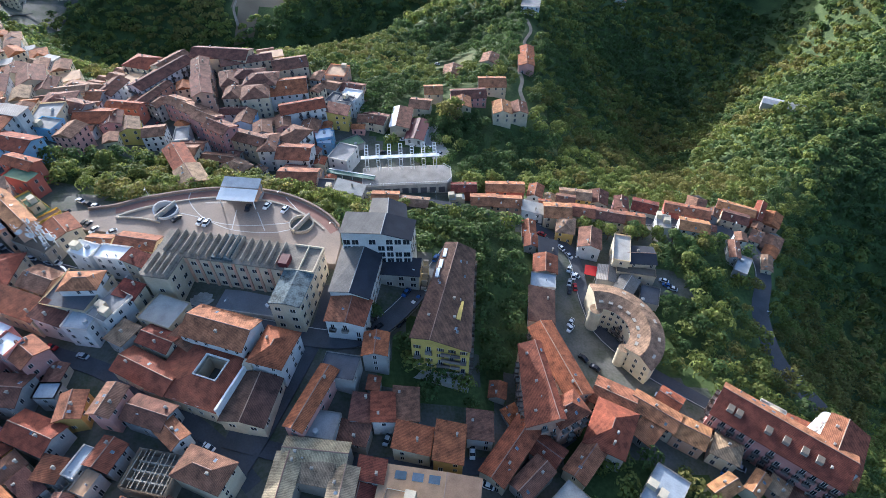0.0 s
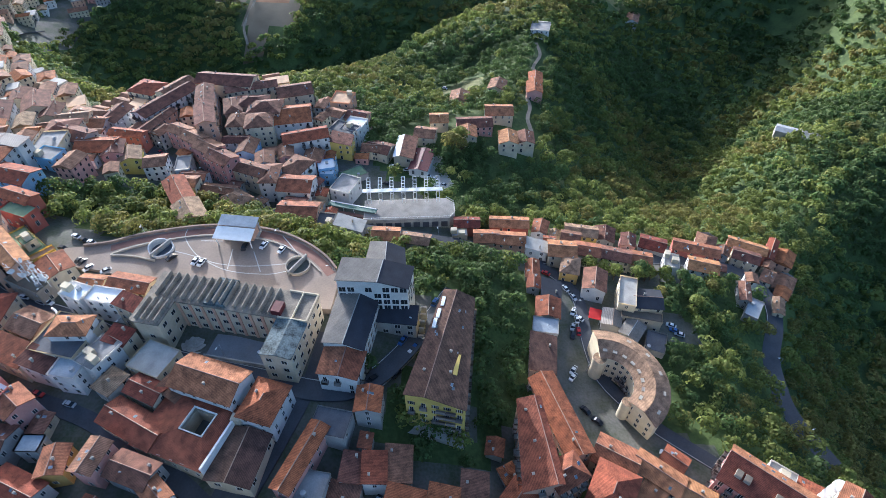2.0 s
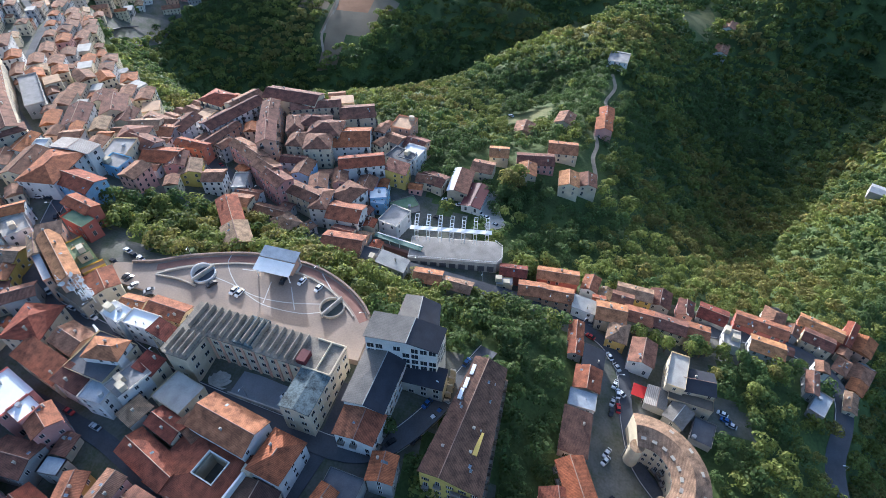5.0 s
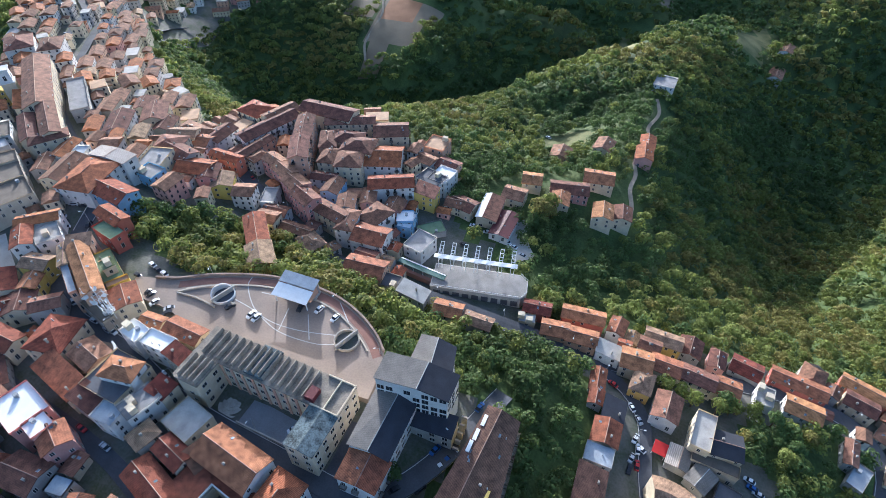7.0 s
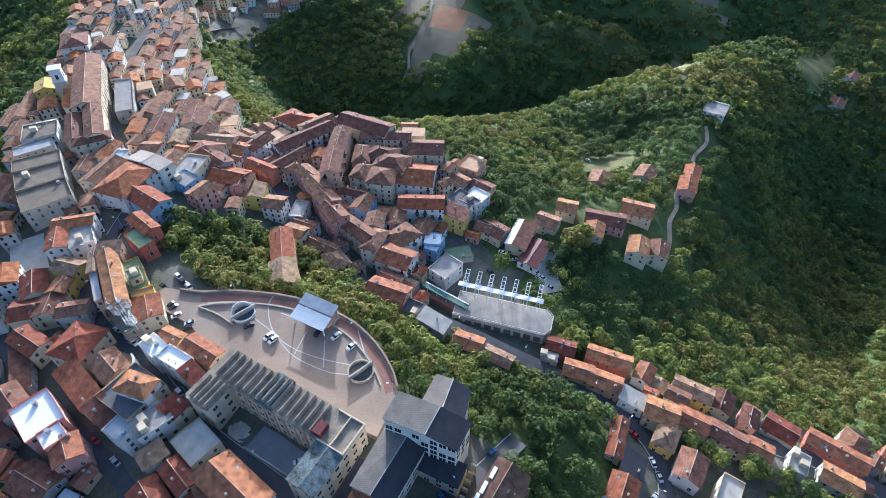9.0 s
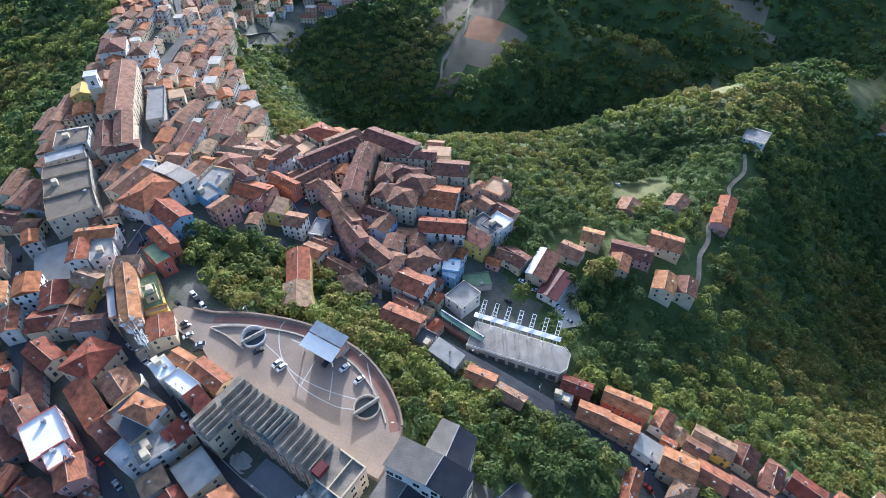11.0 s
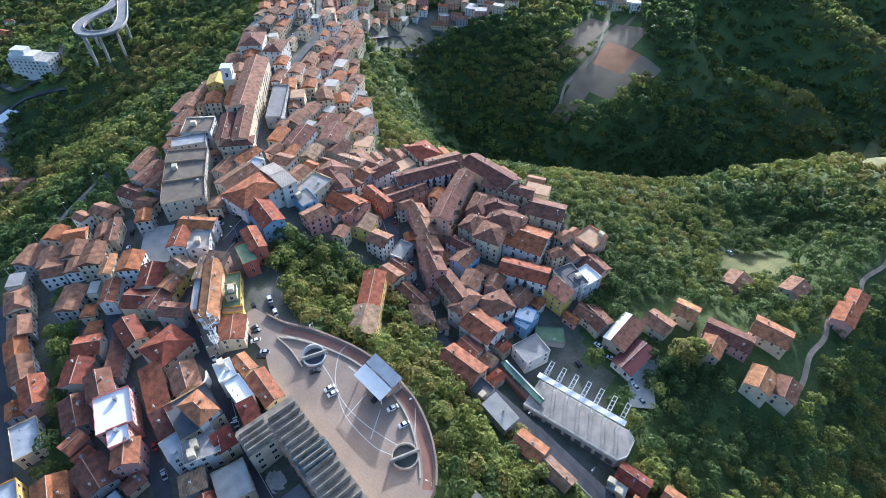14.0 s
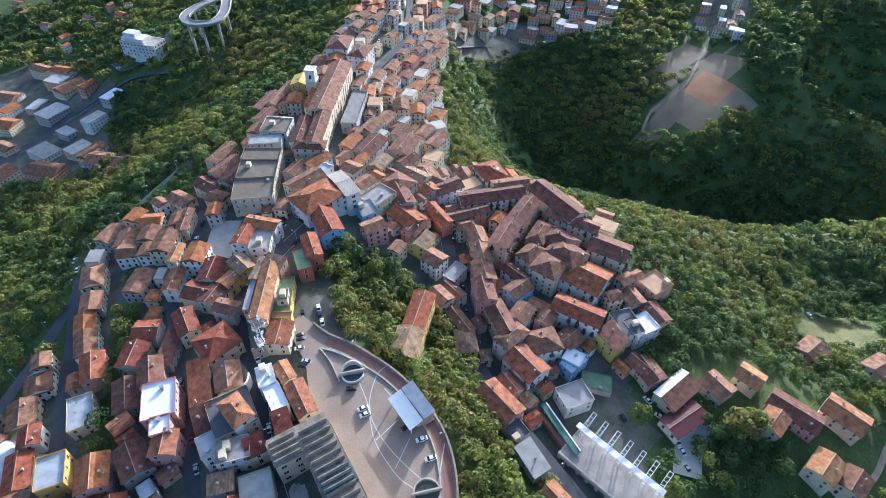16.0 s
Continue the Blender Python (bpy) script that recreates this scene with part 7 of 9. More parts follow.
# ---- back rows of the town ----
far_house(-184.0, 38.4, 7.1, 4.2, -48, 6, -23.0, "gable", "rose", "grey")
far_house(-188.3, 57.4, 10.3, 9.6, -15, 6, -20.5, "hip", "rust", "white")
far_house(142.1, 183.7, 5.3, 5.0, 77, 6, -53.1, "gable", "orange", "white")
far_house(-119.0, 207.3, 10.1, 8.1, 179, 8, -22.0, "gable", "rose", "cream")
far_house(-185.2, 104.8, 7.0, 5.0, 135, 4, -9.9, "hip", "terracotta", "stone")
far_house(-191.1, 78.0, 12.5, 8.4, -16, 8, -17.2, "gable", "rust", "white")
far_house(-60.8, 244.6, 6.0, 4.6, 89, 6, -31.4, "gable", "terracotta", "white")
far_house(-45.5, 250.1, 6.7, 4.4, 179, 4, -33.6, "gable", "terracotta", "pink")
far_house(129.0, 208.4, 11.7, 9.2, 65, 8, -56.6, "hip", "rust", "stone")
far_house(-196.9, 61.5, 7.0, 6.9, -16, 9, -21.3, "gable", "rose", "stone")
far_house(-195.4, 108.1, 6.5, 5.0, 137, 4, -10.3, "hip", "terracotta", "cream")
far_house(159.6, 182.7, 7.2, 6.3, 54, 6.5, -62.8, "gable", "terracotta", "grey")
far_house(-90.4, 242.2, 7.1, 6.6, -165, 6, -27.5, "gable", "rose", "cream")
far_house(-204.5, 80.7, 11.0, 8.3, -18, 6.5, -18.2, "gable", "terracotta", "grey")
far_house(-109.6, 236.9, 6.2, 4.5, 148, 5, -25.3, "gable", "rose", "cream")
far_house(-137.1, 219.3, 9.6, 9.5, -169, 9, -20.5, "gable", "orange", "white")
far_house(-197.9, 131.6, 10.7, 9.2, 136, 9, -6.1, "gable", "terracotta", "white")
far_house(-203.7, 115.5, 6.9, 4.2, 139, 5, -9.4, "flat", "blue_flat", "cream")
far_house(159.0, 199.1, 5.2, 4.7, 54, 6, -60.6, "gable", "rose", "stone")
far_house(165.6, 191.7, 12.7, 8.6, 55, 6, -65.5, "hip", "rose", "grey")
far_house(-206.7, 106.5, 13.5, 9.4, 135, 6.5, -11.9, "gable", "rose", "grey")
far_house(-151.5, 208.2, 7.1, 6.1, 110, 7, -14.7, "gable", "rose", "cream")
far_house(-78.1, 259.2, 5.4, 5.0, -161, 6, -28.5, "gable", "terracotta", "grey")
far_house(-69.7, 264.1, 4.7, 4.4, -164, 5, -29.6, "gable", "rust", "white")
far_house(-214.6, 86.4, 10.7, 8.7, -21, 7, -18.2, "gable", "orange", "grey")
far_house(-130.5, 233.5, 5.6, 4.6, 149, 6, -23.2, "gable", "terracotta", "grey")
far_house(-165.0, 204.5, 10.8, 9.0, 80, 9, -10.0, "gable", "rose", "pink")
far_house(-207.6, 134.2, 5.2, 4.3, 137, 5, -6.7, "gable", "rust", "grey")
far_house(173.9, 198.5, 4.8, 4.5, 58, 4, -69.0, "flat", "pale_flat", "cream")
far_house(-69.6, 273.6, 7.1, 6.0, 65, 9, -29.7, "gable", "rose", "cream")
far_house(171.3, 207.0, 11.2, 8.3, 56, 6, -63.8, "gable", "terracotta", "salmon")
far_house(-165.3, 216.2, 5.1, 4.8, -174, 5, -12.8, "gable", "orange", "white")
far_house(-219.1, 124.2, 13.6, 9.5, 137, 9, -9.8, "gable", "rust", "ochre")
far_house(-151.6, 230.9, 4.9, 4.5, 106, 4, -19.5, "gable", "rose", "grey")
far_house(-228.6, 91.7, 13.7, 9.4, -21, 9, -18.9, "hip", "orange", "cream")
far_house(-64.0, 282.2, 10.0, 8.3, 160, 8, -31.3, "gable", "orange", "grey")
far_house(-224.6, 116.6, 8.3, 6.5, 139, 6.5, -12.1, "gable", "rose", "white")
far_house(-200.4, 176.3, 7.3, 6.1, 130, 6.5, -1.9, "gable", "orange", "stone")
far_house(-205.7, 170.2, 5.7, 4.5, 145, 4, -2.6, "hip", "rust", "ochre")
far_house(-135.3, 254.4, 5.6, 4.8, 155, 4, -23.2, "gable", "brown", "pink")
far_house(-232.0, 109.6, 9.0, 9.0, 57, 7, -14.7, "gable", "brown", "white")
far_house(-72.0, 286.6, 8.2, 6.2, 80, 9, -29.6, "gable", "rose", "grey")
far_house(-145.8, 248.1, 9.8, 6.6, 68, 9, -22.3, "hip", "rust", "grey")
far_house(-221.1, 150.6, 8.3, 6.4, 144, 9, -6.4, "gable", "terracotta", "grey")
far_house(-80.9, 285.0, 6.1, 4.7, -164, 6, -27.9, "gable", "terracotta", "grey")
far_house(-163.3, 234.9, 5.2, 4.4, 171, 5, -17.8, "gable", "terracotta", "white")
far_house(-235.5, 121.6, 9.9, 9.6, 141, 6.5, -12.8, "gable", "rust", "white")
far_house(-244.3, 96.6, 8.3, 6.7, -37, 8, -20.2, "flat", "grey_flat", "grey")
far_house(-235.5, 135.4, 9.8, 5.9, 144, 6, -10.7, "gable", "brown", "cream")
far_house(-71.6, 296.6, 5.5, 5.1, 80, 6, -30.3, "gable", "orange", "cream")
far_house(-139.5, 265.9, 8.2, 6.8, 107, 9, -23.3, "gable", "terracotta", "ochre")
far_house(-243.8, 112.4, 11.5, 9.7, -36, 6, -16.0, "gable", "rose", "grey")
far_house(-104.1, 286.9, 6.1, 4.3, -174, 4, -25.7, "gable", "rose", "cream")
far_house(-232.4, 157.0, 9.2, 9.1, -153, 7, -7.4, "gable", "brown", "cream")
far_house(-161.9, 253.5, 6.9, 4.8, 66, 6, -21.2, "gable", "orange", "white")
far_house(-195.5, 221.0, 9.9, 8.9, 97, 6.5, -7.7, "gable", "rose", "white")
far_house(-176.2, 242.5, 6.4, 4.4, -179, 6, -17.1, "gable", "brown", "white")
far_house(-245.1, 126.2, 9.3, 9.3, -124, 7, -13.7, "gable", "terracotta", "cream")
far_house(-140.6, 273.4, 5.9, 5.0, 106, 5, -23.6, "gable", "terracotta", "white")
far_house(-255.7, 107.4, 12.3, 9.8, -57, 7, -19.3, "gable", "rose", "grey")
far_house(-90.6, 304.9, 5.3, 4.6, -165, 4, -27.3, "gable", "brown", "cream")
far_house(-198.4, 231.1, 6.8, 5.8, -171, 6.5, -10.0, "gable", "terracotta", "cream")
far_house(-207.1, 221.1, 9.1, 9.1, -162, 8, -6.2, "gable", "rose", "grey")
far_house(-251.2, 144.0, 12.9, 8.1, -162, 6, -12.2, "gable", "rose", "ochre")
far_house(-258.3, 121.7, 9.2, 8.7, -56, 7, -17.0, "gable", "terracotta", "cream")
far_house(-256.0, 134.4, 6.7, 6.0, -167, 8, -14.4, "gable", "rose", "white")
far_house(-101.8, 307.9, 13.3, 9.0, -162, 8, -26.1, "flat", "tan_flat", "ochre")
far_house(-163.6, 274.2, 5.4, 4.4, 59, 6, -23.4, "gable", "brown", "cream")
far_house(-200.7, 242.3, 4.9, 4.6, -165, 5, -12.8, "gable", "brown", "grey")
far_house(-213.2, 230.9, 9.3, 6.0, 114, 7, -7.9, "gable", "terracotta", "cream")
far_house(-219.5, 224.6, 8.1, 5.9, 101, 6.5, -5.8, "gable", "brown", "salmon")
far_house(-171.4, 275.2, 11.3, 8.3, 77, 8, -23.6, "flat", "tan_flat", "grey")
far_house(-207.8, 240.5, 12.1, 8.3, 111, 7, -11.2, "gable", "sandy", "stone")
far_house(-108.1, 316.6, 9.6, 8.1, -160, 6.5, -27.1, "gable", "rose", "cream")
far_house(-125.1, 309.8, 10.8, 8.3, -9, 6.5, -26.1, "gable", "rose", "cream")
far_house(-188.6, 269.2, 7.4, 6.1, 163, 6.5, -21.6, "gable", "orange", "white")
far_house(-242.7, 202.9, 5.1, 4.7, 144, 4, -4.4, "gable", "orange", "grey")
far_house(-135.3, 309.8, 7.4, 6.1, -7, 6.5, -26.9, "gable", "terracotta", "cream")
far_house(-182.0, 280.7, 10.8, 8.1, 160, 6.5, -24.1, "gable", "rust", "cream")
far_house(-149.0, 306.4, 12.8, 9.9, 62, 9, -28.4, "gable", "brown", "grey")
far_house(-230.9, 236.5, 13.0, 8.0, 116, 6.5, -7.3, "gable", "terracotta", "grey")
far_house(-190.9, 281.3, 5.7, 5.1, 162, 5, -23.8, "gable", "rust", "grey")
far_house(-165.1, 302.8, 12.8, 9.4, 162, 8, -29.2, "gable", "terracotta", "cream")
far_house(-184.4, 291.5, 9.0, 6.2, 160, 6.5, -26.4, "gable", "rose", "white")
far_house(-204.8, 276.0, 11.1, 9.8, 118, 6.5, -21.2, "flat", "tan_flat", "cream")
far_house(-238.9, 244.9, 7.3, 6.2, 117, 7, -8.2, "hip", "orange", "stone")
far_house(-231.5, 258.9, 6.9, 5.8, 109, 7, -12.2, "flat", "blue_flat", "cream")
far_house(-219.5, 276.9, 7.1, 4.5, 107, 5, -19.1, "gable", "rose", "cream")
far_house(-213.8, 285.2, 10.0, 8.9, 107, 9, -22.6, "gable", "orange", "cream")
far_house(-239.7, 257.5, 13.8, 8.9, 108, 8, -10.7, "gable", "orange", "stone")
far_house(-276.8, 201.7, 9.7, 9.2, 123, 8, -8.8, "gable", "rust", "white")
far_house(-279.3, 213.3, 10.7, 8.2, 117, 6.5, -8.2, "gable", "rose", "grey")
far_house(-238.1, 274.3, 7.0, 4.5, 110, 5, -15.0, "hip", "terracotta", "grey")
far_house(-220.9, 295.3, 10.8, 8.6, 108, 7, -25.2, "gable", "rust", "white")
far_house(-245.5, 271.6, 12.5, 9.4, 111, 7, -13.1, "gable", "rose", "stone")
far_house(-228.8, 289.8, 12.8, 8.2, 108, 6.5, -21.6, "gable", "orange", "grey")
far_house(-234.8, 284.7, 6.1, 5.0, 111, 5, -18.7, "gable", "brown", "cream")
far_house(-254.3, 266.2, 7.9, 6.1, 135, 6.5, -10.6, "gable", "brown", "white")
far_house(-241.1, 282.7, 8.0, 6.0, 111, 7, -16.8, "flat", "blue_flat", "ochre")
far_house(-237.1, 296.7, 5.1, 4.9, -18, 6, -22.4, "gable", "sandy", "salmon")
far_house(-259.9, 274.4, 10.1, 8.4, 135, 9, -11.4, "flat", "tan_flat", "cream")
far_house(-234.2, 305.3, 9.4, 8.8, -19, 7, -26.7, "flat", "pale_flat", "grey")
far_house(-290.9, 235.4, 11.4, 9.1, 138, 9, -8.4, "gable", "terracotta", "stone")
far_house(-253.0, 290.0, 12.3, 9.7, 144, 9, -16.4, "gable", "brown", "cream")
far_house(-297.5, 229.9, 5.2, 4.9, 124, 6, -9.8, "hip", "rose", "ochre")
far_house(-247.5, 299.0, 10.8, 9.0, 142, 9, -20.6, "gable", "terracotta", "cream")
far_house(-265.4, 284.9, 4.7, 4.6, 140, 4, -12.7, "gable", "sandy", "grey")
far_house(-278.7, 271.3, 4.9, 4.8, 132, 5, -8.8, "gable", "brown", "white")
far_house(-274.1, 279.3, 11.0, 8.7, 136, 8, -10.3, "gable", "terracotta", "salmon")
far_house(-303.3, 242.8, 5.4, 4.3, 122, 6, -9.7, "gable", "rose", "white")
far_house(-246.3, 315.5, 13.6, 9.6, 120, 6.5, -27.9, "hip", "terracotta", "stone")
far_house(-264.7, 298.0, 5.0, 4.7, 131, 6, -16.0, "gable", "rose", "white")
far_house(-270.2, 292.6, 9.5, 8.4, 128, 7, -13.4, "gable", "terracotta", "ochre")
far_house(-285.3, 278.3, 7.0, 6.0, 131, 7, -9.0, "gable", "brown", "white")
far_house(-257.6, 313.7, 12.9, 8.5, 118, 9, -23.2, "hip", "brown", "white")
far_house(-279.6, 289.6, 9.8, 6.7, 130, 6.5, -11.2, "hip", "sandy", "cream")
far_house(-265.7, 306.9, 9.2, 8.3, 121, 8, -18.3, "flat", "blue_flat", "ochre")
far_house(-271.6, 301.4, 5.0, 4.8, 118, 6, -15.2, "gable", "brown", "white")
far_house(-304.9, 260.3, 6.2, 5.0, 139, 4, -8.7, "flat", "blue_flat", "stone")
far_house(-290.1, 285.2, 7.3, 6.2, 126, 7, -9.3, "gable", "brown", "cream")
far_house(-257.9, 325.2, 6.7, 7.1, 120, 6, -28.9, "flat", "grey_flat", "white")
far_house(-265.1, 321.8, 5.1, 5.0, -153, 4, -24.1, "gable", "rose", "cream")
far_house(-275.4, 311.6, 5.4, 5.1, 117, 4, -17.1, "gable", "rose", "grey")
far_house(-282.6, 304.6, 11.6, 8.9, 118, 6, -13.6, "gable", "rose", "white")
far_house(-310.8, 268.9, 11.6, 8.8, 140, 9, -8.8, "gable", "rose", "pink")
far_house(-305.3, 277.4, 5.6, 5.0, 130, 5, -8.2, "gable", "rust", "grey")
far_house(-290.3, 299.1, 12.8, 8.3, 123, 6.5, -11.1, "gable", "rose", "white")
far_house(-320.9, 260.8, 12.9, 8.6, 136, 6.5, -11.4, "gable", "brown", "grey")
far_house(-275.6, 321.5, 11.4, 8.4, 117, 6, -20.4, "gable", "terracotta", "stone")
far_house(-299.3, 294.2, 10.6, 8.6, 127, 9, -9.3, "gable", "terracotta", "white")
far_house(-270.0, 332.8, 12.3, 9.3, 121, 9, -28.0, "hip", "rose", "ochre")
far_house(-315.7, 279.2, 7.0, 6.9, 123, 8, -8.8, "gable", "rust", "cream")
far_house(-297.0, 306.1, 5.0, 4.8, 123, 4, -11.1, "gable", "terracotta", "cream")
far_house(-287.8, 321.4, 10.8, 8.5, 121, 6, -16.6, "gable", "rust", "grey")
far_house(-281.5, 329.5, 5.1, 5.1, 120, 4, -21.6, "gable", "sandy", "grey")
far_house(-327.2, 276.5, 9.3, 8.6, 135, 7, -10.9, "gable", "rust", "stone")
far_house(-323.1, 286.8, 10.8, 9.6, 136, 9, -9.2, "gable", "terracotta", "grey")
far_house(-298.8, 318.1, 13.4, 8.1, 121, 6, -13.0, "gable", "orange", "salmon")
far_house(-281.1, 339.1, 6.8, 6.0, 119, 6.5, -26.6, "gable", "terracotta", "cream")
far_house(-288.9, 336.2, 11.6, 8.3, 118, 7, -21.7, "flat", "blue_flat", "cream")
far_house(-338.9, 281.2, 12.9, 8.8, 135, 6.5, -13.2, "gable", "orange", "white")
far_house(-306.5, 325.2, 5.9, 4.4, 124, 4, -12.8, "hip", "orange", "grey")
far_house(-288.6, 348.0, 6.9, 4.4, 120, 5, -28.0, "hip", "terracotta", "salmon")
far_house(-302.7, 337.4, 11.0, 8.8, 117, 7, -16.9, "gable", "terracotta", "pink")
far_house(-297.0, 345.4, 7.9, 6.6, 118, 6, -22.2, "gable", "rust", "grey")
far_house(-294.4, 354.6, 6.5, 5.8, 117, 6, -28.3, "gable", "rust", "cream")
far_house(-324.8, 323.4, 8.8, 5.9, 127, 6, -9.5, "gable", "sandy", "cream")
far_house(-312.3, 338.4, 8.3, 6.3, 117, 6.5, -14.1, "gable", "rose", "ochre")
far_house(-348.7, 296.0, 9.9, 6.0, 134, 7, -13.8, "gable", "rose", "cream")
far_house(-304.1, 354.7, 12.8, 8.7, 114, 7, -22.6, "gable", "orange", "cream")
far_house(-337.3, 317.3, 6.5, 6.6, 137, 8, -9.2, "flat", "blue_flat", "cream")
far_house(-345.2, 314.6, 8.6, 6.7, 137, 6, -10.4, "gable", "terracotta", "grey")
far_house(-314.1, 353.5, 11.5, 9.1, 114, 6.5, -17.6, "hip", "brown", "grey")
far_house(-352.1, 308.8, 10.8, 8.2, 136, 6, -12.6, "gable", "orange", "cream")
far_house(-331.7, 341.0, 8.1, 6.7, 115, 8, -10.2, "hip", "orange", "cream")
far_house(-344.7, 326.7, 9.6, 8.0, 120, 7, -9.4, "hip", "orange", "cream")
far_house(-322.8, 353.3, 7.8, 5.8, 117, 6.5, -14.4, "gable", "terracotta", "white")
far_house(-310.1, 370.7, 13.6, 9.0, 119, 8, -26.9, "gable", "rust", "ochre")
far_house(-318.3, 364.7, 9.9, 9.5, 117, 6.5, -19.6, "gable", "orange", "grey")
far_house(-334.9, 348.6, 5.2, 4.8, -152, 6, -10.6, "gable", "terracotta", "salmon")
far_house(-324.9, 360.6, 4.7, 4.3, 119, 5, -15.7, "hip", "orange", "grey")
far_house(-359.5, 320.1, 11.9, 10.0, 120, 7, -12.6, "gable", "rose", "grey")
far_house(-337.7, 353.5, 5.8, 5.2, 118, 4, -10.9, "flat", "blue_flat", "white")
far_house(-352.7, 338.4, 12.3, 8.1, 119, 6.5, -9.5, "gable", "terracotta", "ochre")
far_house(-329.3, 366.0, 7.1, 6.2, 114, 9, -15.7, "gable", "terracotta", "white")
far_house(-318.3, 382.1, 11.0, 8.3, 116, 9, -28.1, "hip", "rose", "cream")
far_house(-371.2, 320.9, 7.6, 7.2, 116, 8, -15.2, "gable", "rose", "grey")
far_house(-364.2, 333.2, 12.8, 9.7, 118, 9, -11.5, "gable", "rose", "cream")
far_house(-341.7, 361.9, 7.0, 6.1, 116, 9, -11.7, "flat", "blue_flat", "grey")
far_house(-326.8, 378.8, 10.5, 8.2, 120, 7, -21.3, "gable", "rose", "salmon")
far_house(-335.1, 375.4, 4.7, 4.6, 115, 5, -16.9, "hip", "terracotta", "white")
far_house(-354.4, 354.5, 4.9, 4.5, 118, 4, -9.6, "hip", "brown", "cream")
far_house(-361.6, 349.7, 9.7, 9.6, 117, 9, -9.8, "gable", "brown", "white")
far_house(-377.1, 330.5, 11.7, 8.9, 118, 6, -14.6, "flat", "grey_flat", "cream")
far_house(-328.3, 393.0, 6.9, 6.0, 119, 7, -28.2, "gable", "terracotta", "cream")
far_house(-347.5, 373.3, 9.2, 6.2, 119, 8, -13.4, "gable", "rose", "stone")
far_house(-334.3, 387.6, 10.2, 8.5, 117, 8, -22.3, "gable", "orange", "cream")
far_house(-360.0, 365.2, 9.2, 6.5, 119, 9, -10.3, "gable", "rose", "grey")
far_house(-377.5, 348.2, 10.6, 9.6, 113, 9, -11.8, "gable", "brown", "cream")
far_house(-352.4, 380.4, 7.1, 6.6, -150, 8, -14.8, "hip", "sandy", "grey")
far_house(-338.1, 397.1, 7.3, 6.1, 120, 6.5, -27.1, "gable", "brown", "salmon")
far_house(-371.4, 362.1, 7.8, 5.9, 113, 6.5, -10.2, "gable", "rust", "stone")
far_house(-386.9, 343.7, 9.8, 8.8, 113, 8, -14.3, "gable", "sandy", "cream")
far_house(-368.8, 374.9, 9.4, 9.6, 140, 6, -11.1, "flat", "blue_flat", "cream")
far_house(-378.2, 367.0, 4.8, 4.2, 139, 5, -10.5, "flat", "grey_flat", "grey")
far_house(-345.6, 404.8, 10.4, 8.7, 106, 7, -32.4, "gable", "sandy", "white")
far_house(-385.0, 362.2, 12.0, 8.8, 137, 6.5, -11.4, "gable", "terracotta", "grey")
far_house(-360.1, 391.7, 11.6, 9.0, 135, 6.5, -18.3, "flat", "tan_flat", "stone")
far_house(-396.2, 354.2, 11.2, 8.8, 138, 9, -14.5, "gable", "terracotta", "ochre")
far_house(-376.2, 381.4, 7.7, 5.9, 140, 6, -11.5, "gable", "rust", "white")
far_house(-384.4, 373.3, 10.0, 7.1, 138, 6, -10.7, "gable", "terracotta", "white")
far_house(-350.3, 418.7, 10.9, 8.0, 112, 6.5, -45.4, "hip", "brown", "white")
far_house(-403.4, 364.2, 9.8, 8.4, 138, 6, -14.4, "gable", "brown", "salmon")
far_house(-395.0, 377.0, 9.6, 8.7, 137, 6.5, -11.4, "gable", "terracotta", "white")
far_house(-368.1, 409.1, 6.4, 4.7, 110, 6, -26.8, "gable", "rose", "cream")
far_house(-374.2, 402.8, 13.1, 8.3, 142, 7, -20.1, "gable", "brown", "pink")
far_house(-400.5, 372.0, 5.5, 4.5, 139, 6, -12.7, "gable", "terracotta", "white")
far_house(-387.9, 387.9, 12.6, 9.9, 136, 9, -11.3, "hip", "terracotta", "white")
far_house(-399.7, 386.2, 7.5, 7.0, 135, 6, -11.4, "gable", "terracotta", "white")
far_house(-409.9, 375.7, 12.1, 9.7, 142, 7, -14.0, "gable", "terracotta", "grey")
far_house(-382.2, 409.1, 5.0, 4.2, 137, 4, -20.4, "gable", "terracotta", "white")
far_house(-373.8, 419.0, 12.8, 9.9, 110, 8, -31.4, "gable", "orange", "grey")
far_house(-396.4, 401.2, 11.9, 8.3, 137, 7, -12.5, "hip", "brown", "cream")
far_house(-385.1, 414.6, 5.6, 4.2, 137, 4, -22.2, "gable", "rust", "grey")
far_house(-404.1, 395.9, 9.8, 8.7, 137, 7, -11.6, "gable", "orange", "salmon")
far_house(-371.7, 431.6, 6.4, 4.9, 110, 5, -43.2, "gable", "orange", "white")
far_house(-379.3, 429.0, 5.6, 4.6, 105, 5, -35.6, "hip", "rose", "grey")
far_house(-422.1, 382.1, 7.9, 6.4, 138, 6.5, -15.9, "gable", "terracotta", "cream")
far_house(-418.1, 387.9, 5.7, 5.1, 141, 4, -13.9, "gable", "brown", "white")
far_house(-391.1, 421.6, 11.9, 9.4, 137, 9, -23.3, "flat", "tan_flat", "pink")
far_house(-416.6, 397.5, 9.1, 8.6, 142, 9, -12.6, "gable", "brown", "salmon")
far_house(-384.5, 437.2, 10.3, 8.3, 109, 9, -38.3, "gable", "rust", "white")
far_house(-413.0, 407.2, 10.4, 9.5, 141, 6, -12.0, "gable", "terracotta", "cream")
far_house(-427.0, 392.3, 11.8, 9.2, 137, 7, -15.3, "gable", "orange", "pink")
